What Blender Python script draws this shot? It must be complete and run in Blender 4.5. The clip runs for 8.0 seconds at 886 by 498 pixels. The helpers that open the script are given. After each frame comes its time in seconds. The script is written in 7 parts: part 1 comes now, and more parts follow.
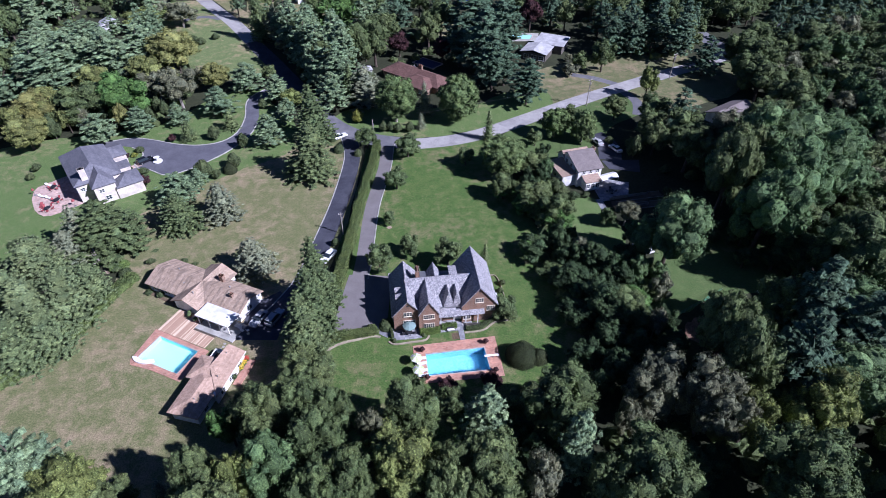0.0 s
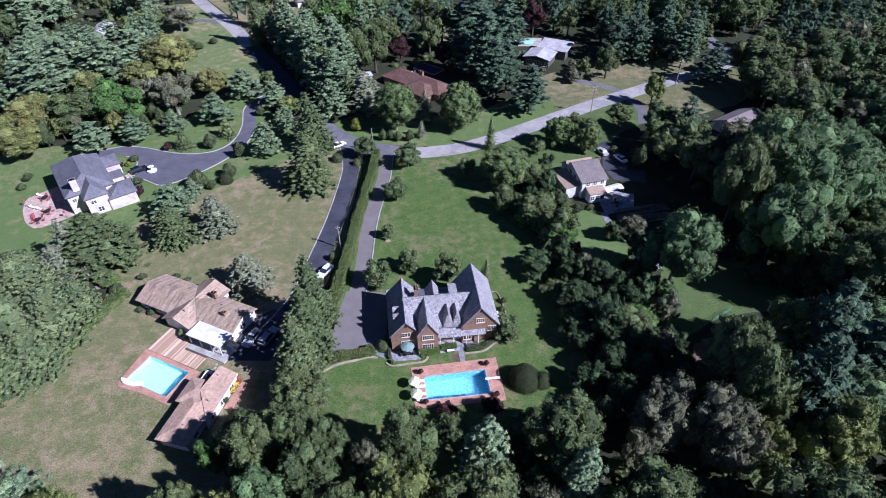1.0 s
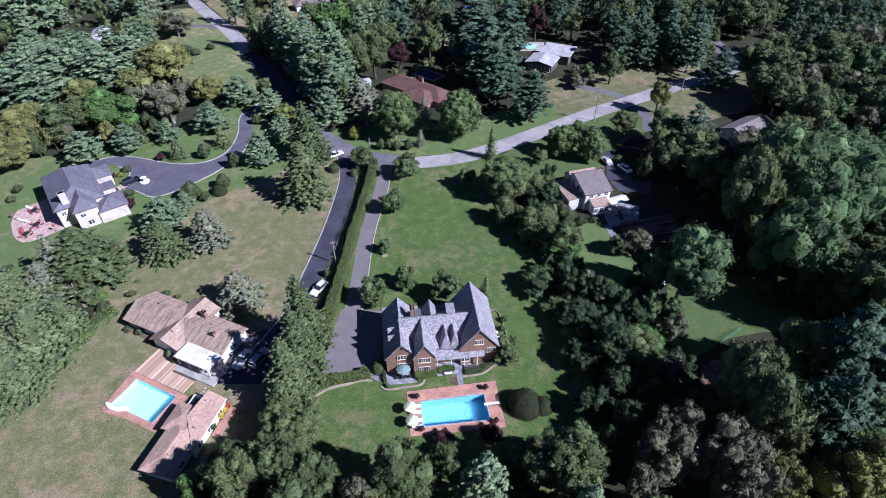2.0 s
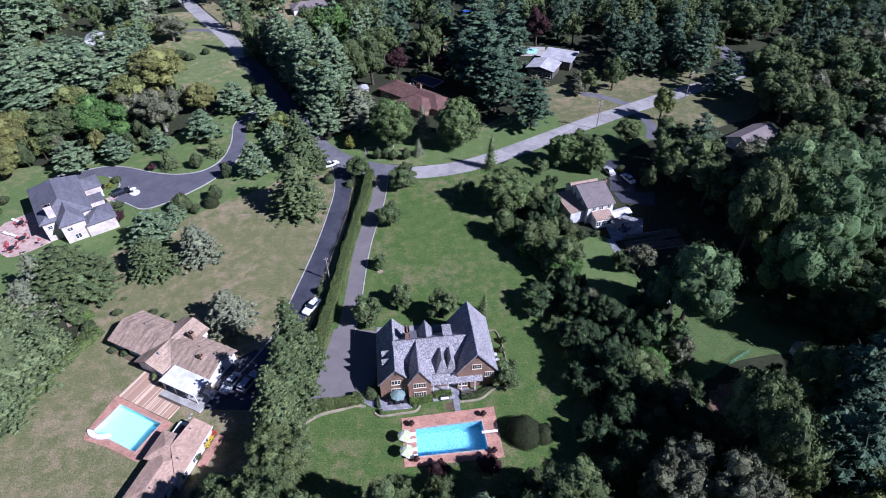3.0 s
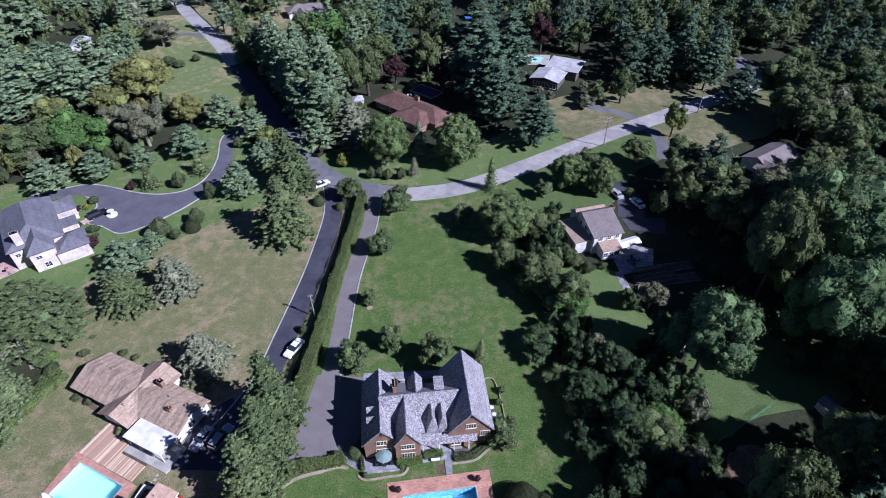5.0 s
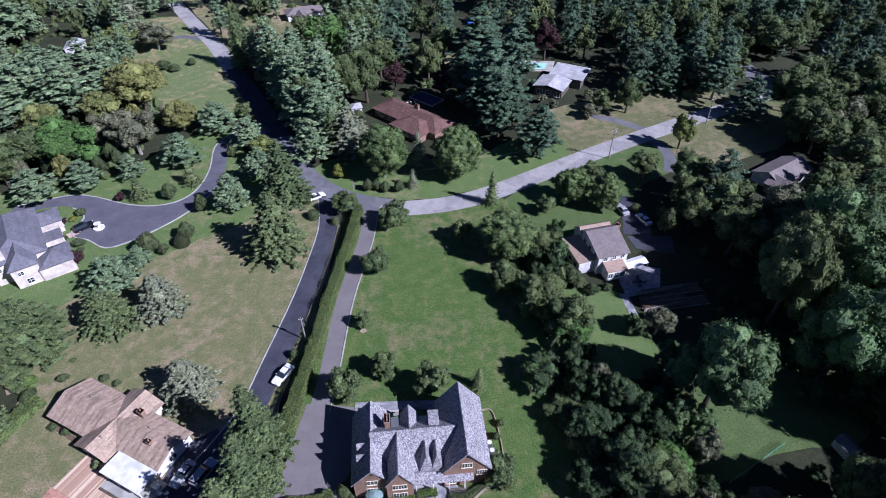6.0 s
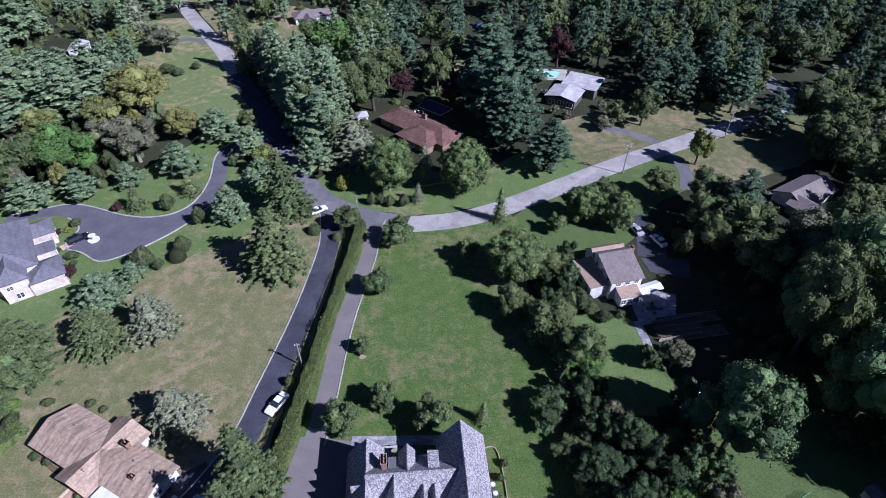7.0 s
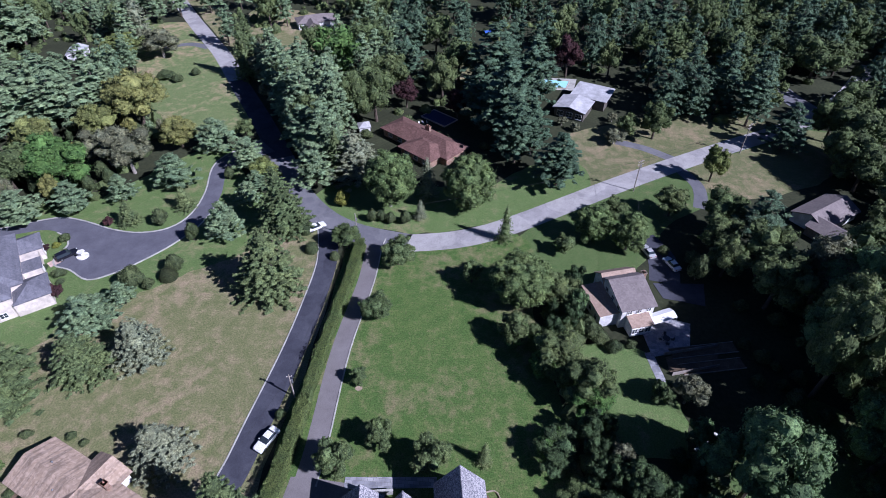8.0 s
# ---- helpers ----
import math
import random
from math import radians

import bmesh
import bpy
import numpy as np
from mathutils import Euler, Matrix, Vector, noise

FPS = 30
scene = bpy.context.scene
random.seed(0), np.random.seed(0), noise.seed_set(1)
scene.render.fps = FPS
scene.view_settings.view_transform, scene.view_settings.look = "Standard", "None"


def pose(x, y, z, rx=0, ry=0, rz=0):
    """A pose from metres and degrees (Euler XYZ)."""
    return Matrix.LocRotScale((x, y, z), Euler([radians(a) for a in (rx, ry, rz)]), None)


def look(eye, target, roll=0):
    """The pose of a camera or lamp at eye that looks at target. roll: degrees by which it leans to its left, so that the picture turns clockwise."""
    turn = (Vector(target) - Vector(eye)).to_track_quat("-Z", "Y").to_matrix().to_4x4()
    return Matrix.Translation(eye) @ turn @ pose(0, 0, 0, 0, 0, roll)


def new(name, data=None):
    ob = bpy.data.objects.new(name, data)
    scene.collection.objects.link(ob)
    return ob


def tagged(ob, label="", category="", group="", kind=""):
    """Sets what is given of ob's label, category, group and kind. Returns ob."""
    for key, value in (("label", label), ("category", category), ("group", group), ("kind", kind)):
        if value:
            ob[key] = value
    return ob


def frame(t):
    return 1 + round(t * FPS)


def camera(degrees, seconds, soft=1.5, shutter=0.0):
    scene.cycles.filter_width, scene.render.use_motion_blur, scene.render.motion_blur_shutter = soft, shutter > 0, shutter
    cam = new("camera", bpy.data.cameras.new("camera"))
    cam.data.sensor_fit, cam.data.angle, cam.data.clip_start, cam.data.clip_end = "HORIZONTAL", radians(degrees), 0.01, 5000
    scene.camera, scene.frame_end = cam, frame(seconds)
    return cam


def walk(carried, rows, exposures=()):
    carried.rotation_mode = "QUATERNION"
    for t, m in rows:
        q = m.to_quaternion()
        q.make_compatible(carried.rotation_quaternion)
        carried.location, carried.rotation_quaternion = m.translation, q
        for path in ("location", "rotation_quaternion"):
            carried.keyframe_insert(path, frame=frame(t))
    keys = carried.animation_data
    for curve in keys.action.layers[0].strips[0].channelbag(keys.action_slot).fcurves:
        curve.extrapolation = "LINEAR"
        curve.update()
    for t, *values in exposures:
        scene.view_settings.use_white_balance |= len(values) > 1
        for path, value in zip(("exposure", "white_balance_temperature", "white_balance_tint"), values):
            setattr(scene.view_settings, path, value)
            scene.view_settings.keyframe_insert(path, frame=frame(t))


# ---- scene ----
cam = camera(77.3, 8.0, 0.6)
PATH = [
    (0, (0.692, 0.166, 83.207), (0.674, 1.691, 81.913), -0.1),
    (0.5, (0.923, 2.65, 83.383), (0.9, 4.175, 82.089), -0.1),
    (1, (1.065, 5.209, 83.45), (1.04, 6.733, 82.156), -0.1),
    (1.5, (1.665, 7.856, 83.314), (1.632, 9.381, 82.021), -0.3),
    (3, (3.001, 15.991, 83.381), (2.957, 17.515, 82.087), -0.6),
    (3.5, (3.513, 18.873, 83.373), (3.465, 20.395, 82.077), -0.6),
    (4, (3.879, 21.82, 83.418), (3.829, 23.34, 82.119), -0.6),
    (4.5, (4.272, 24.938, 83.651), (4.211, 26.454, 82.348), -0.5),
    (4.7, (4.37, 26.215, 83.64), (4.314, 27.73, 82.336), -0.5),
    (6, (5.197, 34.871, 83.657), (5.133, 36.382, 82.348), -0.2),
    (6.5, (5.371, 38.34, 83.723), (5.295, 39.849, 82.413), -0.1),
    (7, (5.427, 41.837, 83.549), (5.335, 43.345, 82.24), 0.1),
    (7.5, (5.586, 45.393, 83.478), (5.479, 46.901, 82.168), 0.2),
    (8, (5.516, 49.04, 83.432), (5.406, 50.548, 82.124), 0.3),
]
walk(cam, [(t, look(eye, target, roll)) for t, eye, target, roll in PATH], [(0, 0.61, 5230, 28), (3, 0.55, 5230, 28), (4.2, 0.47, 5230, 28), (8, 0.48, 5230, 28)])

# ---- daylight ----
SUN_FROM = Vector((0.908 * math.cos(radians(38)), -0.419 * math.cos(radians(38)), math.sin(radians(38))))
sky_world = bpy.data.worlds.new("sky")
scene.world = sky_world
sky_world.use_nodes = True
sky_node = sky_world.node_tree.nodes.new("ShaderNodeTexSky")
sky_node.sky_type = "NISHITA"
sky_node.sun_disc = False
sky_node.air_density, sky_node.dust_density = 0.42, 0.04
sky_node.ozone_density = 7.0
sky_node.sun_elevation = radians(38)
sky_node.sun_rotation = math.atan2(0.908, -0.419)
sky_background = sky_world.node_tree.nodes["Background"]
sky_background.inputs["Strength"].default_value = 0.05
sky_world.node_tree.links.new(sky_node.outputs["Color"], sky_background.inputs["Color"])
sun_data = bpy.data.lights.new("sun", "SUN")
sun_data.energy, sun_data.angle, sun_data.color = 5.0, radians(0.5), (1.0, 0.955, 0.89)
sun_ob = new("sun", sun_data)
sun_ob.matrix_world = look(SUN_FROM * 300, (0, 0, 0))


# ---- materials ----
def material(name, rough=0.8, spec=0.3, metal=0.0):
    m = bpy.data.materials.new(name)
    m.use_nodes = True
    b = m.node_tree.nodes["Principled BSDF"]
    b.inputs["Roughness"].default_value = rough
    b.inputs["Specular IOR Level"].default_value = spec
    b.inputs["Metallic"].default_value = metal
    return m, m.node_tree, b


def node(nt, kind, **values):
    n = nt.nodes.new(kind)
    for key, value in values.items():
        if key in n.inputs:
            n.inputs[key].default_value = value
    return n


def coords(nt, scale=1.0, kind="Object"):
    c = nt.nodes.new("ShaderNodeTexCoord")
    mp = nt.nodes.new("ShaderNodeMapping")
    mp.inputs["Scale"].default_value = (scale, scale, scale) if isinstance(scale, (int, float)) else scale
    nt.links.new(c.outputs[kind], mp.inputs["Vector"])
    return mp.outputs["Vector"]


def ramp(nt, fac, stops):
    r = nt.nodes.new("ShaderNodeValToRGB")
    els = r.color_ramp.elements
    while len(els) < len(stops):
        els.new(0.5)
    for e, (p, c) in zip(els, stops):
        e.position = p
        e.color = (*c, 1)
    nt.links.new(fac, r.inputs["Fac"])
    return r.outputs["Color"]


def noise_fac(nt, vec, scale, detail=4, rough=0.6):
    n = node(nt, "ShaderNodeTexNoise", Scale=scale, Detail=detail, Roughness=rough)
    nt.links.new(vec, n.inputs["Vector"])
    return n.outputs["Fac"]


def mix(nt, fac, a, b, blend="MIX"):
    m = nt.nodes.new("ShaderNodeMix")
    m.data_type, m.blend_type = "RGBA", blend
    for socket, value in ((m.inputs["Factor"], fac), (m.inputs["A"], a), (m.inputs["B"], b)):
        if isinstance(value, (int, float)):
            socket.default_value = value
        elif isinstance(value, tuple):
            socket.default_value = (*value, 1)
        else:
            nt.links.new(value, socket)
    return m.outputs["Result"]


def bump(nt, b, height, strength=0.4, distance=0.05):
    n = node(nt, "ShaderNodeBump", Strength=strength, Distance=distance)
    nt.links.new(height, n.inputs["Height"])
    nt.links.new(n.outputs["Normal"], b.inputs["Normal"])


def surface(name, dark, light, fine=8.0, broad=0.4, rough=0.8, relief=0.2, spec=0.3, metal=0.0, kind="Object"):
    """A plain weathered surface: grain at one scale, stains at another."""
    m, nt, b = material(name, rough, spec, metal)
    vec = coords(nt, 1.0, kind)
    grain = ramp(nt, noise_fac(nt, vec, fine), [(0.3, dark), (0.7, light)])
    stain = ramp(nt, noise_fac(nt, vec, broad, 5), [(0.35, (0.72, 0.72, 0.72)), (0.65, (1.12, 1.12, 1.12))])
    nt.links.new(mix(nt, 1.0, grain, stain, "MULTIPLY"), b.inputs["Base Color"])
    bump(nt, b, noise_fac(nt, vec, fine * 2), relief, 0.03)
    return m


def grass(name, lush, worn, dry, dryness, flecks=0.0):
    m, nt, b = material(name, 0.9, 0.15)
    vec = coords(nt)
    broad = noise_fac(nt, vec, 0.045, 6, 0.62)
    mid = noise_fac(nt, vec, 0.35, 6, 0.7)
    fine = noise_fac(nt, vec, 3.5, 5, 0.75)
    tone = mix(nt, ramp(nt, mid, [(0.32, (0, 0, 0)), (0.68, (1, 1, 1))]), lush, worn)
    mask = nt.nodes.new("ShaderNodeMath")
    mask.operation = "ADD"
    nt.links.new(broad, mask.inputs[0])
    nt.links.new(mid, mask.inputs[1])
    half = nt.nodes.new("ShaderNodeMath")
    half.operation = "MULTIPLY"
    half.inputs[1].default_value = 0.5
    nt.links.new(mask.outputs[0], half.inputs[0])
    bare = ramp(nt, half.outputs[0], [((1.0 - dryness) / 2, (0, 0, 0)), ((1.24 - dryness) / 2, (1, 1, 1))])
    tone = mix(nt, bare, tone, dry)
    spots = ramp(nt, noise_fac(nt, vec, 1.1, 3, 0.8), [(0.56, (0, 0, 0)), (0.68, (flecks,) * 3)])
    tone = mix(nt, spots, tone, dry)
    speck = ramp(nt, fine, [(0.28, (0.42, 0.46, 0.42)), (0.72, (1.58, 1.54, 1.48))])
    nt.links.new(mix(nt, 1.0, tone, speck, "MULTIPLY"), b.inputs["Base Color"])
    bump(nt, b, noise_fac(nt, vec, 5.0, 6, 0.8), 0.7, 0.15)
    return m


def leaf(name, a, b2, glow=0.08, spread=0.5):
    """Foliage: colour varies from tree to tree, from spray to spray, and within them from leaf to leaf."""
    m, nt, b = material(name, 0.75, 0.2)
    info = nt.nodes.new("ShaderNodeObjectInfo")
    geo = nt.nodes.new("ShaderNodeNewGeometry")
    where = geo.outputs["Position"]
    base = mix(nt, info.outputs["Random"], a, b2)
    tone = ramp(nt, geo.outputs["Random Per Island"], [(0.0, (1 - spread,) * 3), (1.0, (1 + spread,) * 3)])
    colour = mix(nt, 1.0, base, tone, "MULTIPLY")
    bough = ramp(nt, noise_fac(nt, where, 0.45, 3), [(0.32, (0.82, 0.86, 0.9)), (0.68, (1.2, 1.12, 1.0))])
    colour = mix(nt, 1.0, colour, bough, "MULTIPLY")
    leaves = noise_fac(nt, where, 4.2, 3, 0.7)
    colour = mix(nt, 1.0, colour, ramp(nt, leaves, [(0.34, (0.5, 0.52, 0.55)), (0.66, (1.5, 1.46, 1.36))]), "MULTIPLY")
    nt.links.new(colour, b.inputs["Base Color"])
    bump(nt, b, leaves, 0.8, 0.25)
    tr = nt.nodes.new("ShaderNodeBsdfTranslucent")
    nt.links.new(colour, tr.inputs["Color"])
    sh = nt.nodes.new("ShaderNodeMixShader")
    sh.inputs[0].default_value = glow
    nt.links.new(b.outputs[0], sh.inputs[1])
    nt.links.new(tr.outputs[0], sh.inputs[2])
    nt.links.new(sh.outputs[0], nt.nodes["Material Output"].inputs["Surface"])
    return m


def masonry(name, c1, c2, mortar, w, h, gap, rough=0.85, axes="xz", patch=0.35, relief=0.5):
    """Courses of bricks, slates or pavers at their true size, each piece its own tone."""
    m, nt, b = material(name, rough, 0.25)
    c = nt.nodes.new("ShaderNodeTexCoord")
    sep = nt.nodes.new("ShaderNodeSeparateXYZ")
    com = nt.nodes.new("ShaderNodeCombineXYZ")
    nt.links.new(c.outputs["Object"], sep.inputs[0])
    if axes == "wall":
        add = nt.nodes.new("ShaderNodeMath")
        nt.links.new(sep.outputs[0], add.inputs[0])
        nt.links.new(sep.outputs[1], add.inputs[1])
        nt.links.new(add.outputs[0], com.inputs[0])
        nt.links.new(sep.outputs[2], com.inputs[1])
    else:
        for k, axis in enumerate(axes):
            nt.links.new(sep.outputs["xyz".index(axis)], com.inputs[k])
    br = node(nt, "ShaderNodeTexBrick", Scale=1.0)
    br.inputs["Color1"].default_value = (0, 0, 0, 1)
    br.inputs["Color2"].default_value = (1, 1, 1, 1)
    br.inputs["Mortar"].default_value = (0.5, 0.5, 0.5, 1)
    br.inputs["Mortar Size"].default_value = gap
    br.inputs["Brick Width"].default_value = w
    br.inputs["Row Height"].default_value = h
    nt.links.new(com.outputs[0], br.inputs["Vector"])
    tone = mix(nt, br.outputs["Color"], c1, c2)
    vec = coords(nt)
    blot = ramp(nt, noise_fac(nt, vec, patch, 5, 0.65), [(0.3, (0.65, 0.65, 0.67)), (0.7, (1.25, 1.23, 1.2))])
    tone = mix(nt, 1.0, tone, blot, "MULTIPLY")
    nt.links.new(mix(nt, br.outputs["Fac"], tone, mortar), b.inputs["Base Color"])
    inv = nt.nodes.new("ShaderNodeMath")
    inv.operation = "SUBTRACT"
    inv.inputs[0].default_value = 1.0
    nt.links.new(br.outputs["Fac"], inv.inputs[1])
    bump(nt, b, inv.outputs[0], relief, 0.02)
    return m


def shingles(name, dark, mid, light, cell=2.2, rough=0.8, streak=0.4, runs=0.0):
    """Roof covering: small pieces of differing tone with broad weathering; runs: dark stains washed down the slope."""
    m, nt, b = material(name, rough, 0.3)
    vec = coords(nt)
    v = node(nt, "ShaderNodeTexVoronoi", Scale=cell)
    nt.links.new(vec, v.inputs["Vector"])
    sep = nt.nodes.new("ShaderNodeSeparateColor")
    nt.links.new(v.outputs["Color"], sep.inputs[0])
    tone = ramp(nt, sep.outputs[0], [(0.1, dark), (0.5, mid), (0.9, light)])
    wear = ramp(nt, noise_fac(nt, vec, 0.35, 6, 0.65), [(0.3, (1 - streak,) * 3), (0.7, (1 + streak * 0.5,) * 3)])
    tone = mix(nt, 1.0, tone, wear, "MULTIPLY")
    if runs:
        wash = noise_fac(nt, coords(nt, (1.5, 0.16, 0.3)), 1.0, 4, 0.6)
        tone = mix(nt, 1.0, tone, ramp(nt, wash, [(0.46, (1.06,) * 3), (0.62, (1 - runs, 1 - runs * 0.95, 1 - runs * 0.9))]), "MULTIPLY")
    nt.links.new(tone, b.inputs["Base Color"])
    bump(nt, b, sep.outputs[1], 0.35, 0.03)
    return m


def stripes(name, tones, rough=0.75):
    """Boards: one tone a board, taken from the object."""
    m, nt, b = material(name, rough, 0.3)
    info = nt.nodes.new("ShaderNodeObjectInfo")
    colour = ramp(nt, info.outputs["Random"], tones)
    vec = coords(nt, (3, 30, 3))
    g = ramp(nt, noise_fac(nt, vec, 1.0), [(0.3, (0.8, 0.8, 0.8)), (0.7, (1.15, 1.15, 1.15))])
    nt.links.new(mix(nt, 1.0, colour, g, "MULTIPLY"), b.inputs["Base Color"])
    return m


def plain(name, colour, rough=0.5, spec=0.4, metal=0.0):
    m, nt, b = material(name, rough, spec, metal)
    vec = coords(nt)
    g = ramp(nt, noise_fac(nt, vec, 6.0), [(0.3, tuple(c * 0.86 for c in colour)), (0.7, tuple(min(1, c * 1.1) for c in colour))])
    nt.links.new(g, b.inputs["Base Color"])
    return m


def glass(name, tint=(0.03, 0.04, 0.05)):
    m, nt, b = material(name, 0.05, 0.6)
    b.inputs["Base Color"].default_value = (*tint, 1)
    return m


def water(name, ripple=2.0, strength=0.25, tint=(0.75, 0.95, 1.0)):
    m, nt, b = material(name, 0.02, 0.5)
    b.inputs["Base Color"].default_value = (*tint, 1)
    b.inputs["Transmission Weight"].default_value = 1.0
    b.inputs["IOR"].default_value = 1.33
    bump(nt, b, noise_fac(nt, coords(nt), ripple, 4, 0.6), strength, 0.08)
    return m


def caustic_pool_floor(name, dark, light):
    """Painted basin; fine pale mottling puts the water's caustic light into its colour."""
    m, nt, b = material(name, 0.6, 0.3)
    vec = coords(nt, (1.0, 1.6, 1.0))
    nt.links.new(ramp(nt, noise_fac(nt, vec, 3.6, 3, 0.7), [(0.34, dark), (0.52, tuple((p + q) / 2 for p, q in zip(dark, light))), (0.72, light)]), b.inputs["Base Color"])
    return m


def asphalt(name, dark, light, crack=0.0):
    m, nt, b = material(name, 0.85, 0.3)
    vec = coords(nt)
    tone = ramp(nt, noise_fac(nt, vec, 0.25, 8, 0.7), [(0.32, dark), (0.68, light)])
    speck = ramp(nt, noise_fac(nt, vec, 6.0, 4, 0.8), [(0.3, (0.82,) * 3), (0.7, (1.16,) * 3)])
    tone = mix(nt, 1.0, tone, speck, "MULTIPLY")
    if crack:
        v = node(nt, "ShaderNodeTexVoronoi", Scale=0.22)
        v.feature = "DISTANCE_TO_EDGE"
        wob = node(nt, "ShaderNodeTexNoise", Scale=0.6, Detail=5)
        nt.links.new(vec, wob.inputs["Vector"])
        nt.links.new(mix(nt, 0.55, vec, mix(nt, 1.0, wob.outputs["Color"], (9.0, 9.0, 9.0), "MULTIPLY")), v.inputs["Vector"])
        line = ramp(nt, v.outputs["Distance"], [(0.0, (1, 1, 1)), (0.018, (0, 0, 0))])
        tone = mix(nt, mix(nt, 1.0, line, (crack,) * 3, "MULTIPLY"), tone, tuple(c * 0.4 for c in dark))
        patch = ramp(nt, noise_fac(nt, vec, 0.12, 2, 0.4), [(0.52, (1, 1, 1)), (0.54, (0.84, 0.84, 0.86))])
        tone = mix(nt, 1.0, tone, patch, "MULTIPLY")
    nt.links.new(tone, b.inputs["Base Color"])
    bump(nt, b, noise_fac(nt, vec, 20.0), 0.3, 0.02)
    return m


FOREST = surface("forest_floor", (0.022, 0.030, 0.013), (0.05, 0.054, 0.026), 1.2, 0.08, 0.95, 0.6)
LAWN = grass("lawn_grass", (0.062, 0.122, 0.031), (0.114, 0.161, 0.050), (0.205, 0.185, 0.102), 0.005, 0.5)
FIELD = grass("field_grass", (0.138, 0.158, 0.067), (0.212, 0.203, 0.106), (0.31, 0.25, 0.165), 0.045, 0.4)
DRY = grass("dry_grass", (0.122, 0.140, 0.064), (0.165, 0.168, 0.085), (0.27, 0.22, 0.14), 0.03, 0.5)
MEADOW = grass("meadow_grass", (0.125, 0.175, 0.068), (0.175, 0.215, 0.092), (0.36, 0.28, 0.18), 0.02, 0.4)
FRESH = grass("fresh_grass", (0.078, 0.128, 0.042), (0.108, 0.152, 0.058), (0.2, 0.18, 0.1), -0.08, 0.3)
HOUSE_LAWN = grass("house_lawn_grass", (0.101, 0.163, 0.052), (0.136, 0.189, 0.072), (0.24, 0.22, 0.12), -0.06, 0.3)
CONCRETE_ROAD = asphalt("pale_road", (0.29, 0.28, 0.272), (0.43, 0.415, 0.402), 0.3)
# Asphalt of the dark drives; its tone also carries shade on road_shaded and pavement_court.
DARK_AND_SHADE_ASPHALT = asphalt("dark_and_shade_asphalt", (0.042, 0.044, 0.060), (0.08, 0.083, 0.104), 0.2)
SEAL_ASPHALT = asphalt("sealed_asphalt", (0.088, 0.088, 0.108), (0.138, 0.138, 0.162), 0.0)
DRIVE_ASPHALT = asphalt("taupe_asphalt", (0.16, 0.145, 0.145), (0.21, 0.195, 0.195), 0.0)
JUNCTION_ASPHALT = asphalt("grey_asphalt", (0.14, 0.14, 0.155), (0.2, 0.2, 0.21), 0.4)
KERB = surface("kerb_stone", (0.35, 0.34, 0.31), (0.5, 0.49, 0.45), 10, 0.5)
FLAGSTONE = masonry("flagstone", (0.22, 0.23, 0.26), (0.4, 0.4, 0.42), (0.2, 0.2, 0.2), 0.9, 0.6, 0.03, 0.8, "xy", 0.5)
BRICK_PAVING = masonry("brick_paving", (0.42, 0.21, 0.15), (0.56, 0.31, 0.23), (0.42, 0.3, 0.25), 0.42, 0.22, 0.015, 0.85, "xy", 0.4)
TERRACE_PAVING = masonry("terrace_paving", (0.45, 0.32, 0.27), (0.62, 0.46, 0.4), (0.5, 0.42, 0.38), 0.6, 0.6, 0.02, 0.85, "xy", 0.5)
BRICK_WALL = masonry("brick_wall", (0.2, 0.108, 0.068), (0.33, 0.19, 0.125), (0.33, 0.27, 0.22), 0.23, 0.075, 0.012, 0.9, "wall", 0.6)
SLATE = shingles("slate_roof", (0.14, 0.14, 0.16), (0.26, 0.255, 0.275), (0.46, 0.445, 0.45), 6.5, 0.7, 0.25)
RANCH_ROOF = shingles("brown_shingle_roof", (0.35, 0.258, 0.186), (0.395, 0.298, 0.219), (0.46, 0.348, 0.265), 3.5, 0.9, 0.22, 0.34)
POOLHOUSE_ROOF = shingles("tan_shingle_roof", (0.40, 0.275, 0.20), (0.45, 0.315, 0.235), (0.5, 0.355, 0.27), 3.2, 0.9, 0.1, 0.12)
GREY_ROOF = shingles("grey_shingle_roof", (0.135, 0.135, 0.155), (0.155, 0.155, 0.178), (0.175, 0.175, 0.2), 3.5, 0.85, 0.18, 0.12)
TAUPE_ROOF = shingles("taupe_shingle_roof", (0.185, 0.16, 0.155), (0.21, 0.18, 0.175), (0.235, 0.205, 0.195), 3.0, 0.85, 0.2)
TAN_ROOF = shingles("pale_brown_roof", (0.32, 0.235, 0.18), (0.36, 0.265, 0.205), (0.4, 0.3, 0.235), 3.0, 0.85, 0.2)
RED_ROOF = shingles("red_brown_roof", (0.13, 0.07, 0.058), (0.16, 0.09, 0.075), (0.19, 0.11, 0.092), 3.0, 0.9, 0.3)
WHITE_PAINT = surface("white_paint", (0.74, 0.73, 0.71), (0.84, 0.83, 0.81), 5, 0.5, 0.55, 0.05)
PALE_ROOF = surface("pale_grey_roof", (0.42, 0.42, 0.43), (0.52, 0.52, 0.53), 3, 0.4, 0.6, 0.05)
MEMBRANE = surface("white_roof_membrane", (0.78, 0.78, 0.77), (0.86, 0.86, 0.85), 3, 0.4, 0.5, 0.05)
STUCCO = surface("cream_stucco", (0.61, 0.54, 0.47), (0.7, 0.63, 0.56), 12, 0.6, 0.9, 0.2)
SIDING = masonry("white_siding", (0.72, 0.72, 0.71), (0.8, 0.8, 0.79), (0.55, 0.55, 0.55), 6.0, 0.15, 0.01, 0.6, "wall", 0.4)
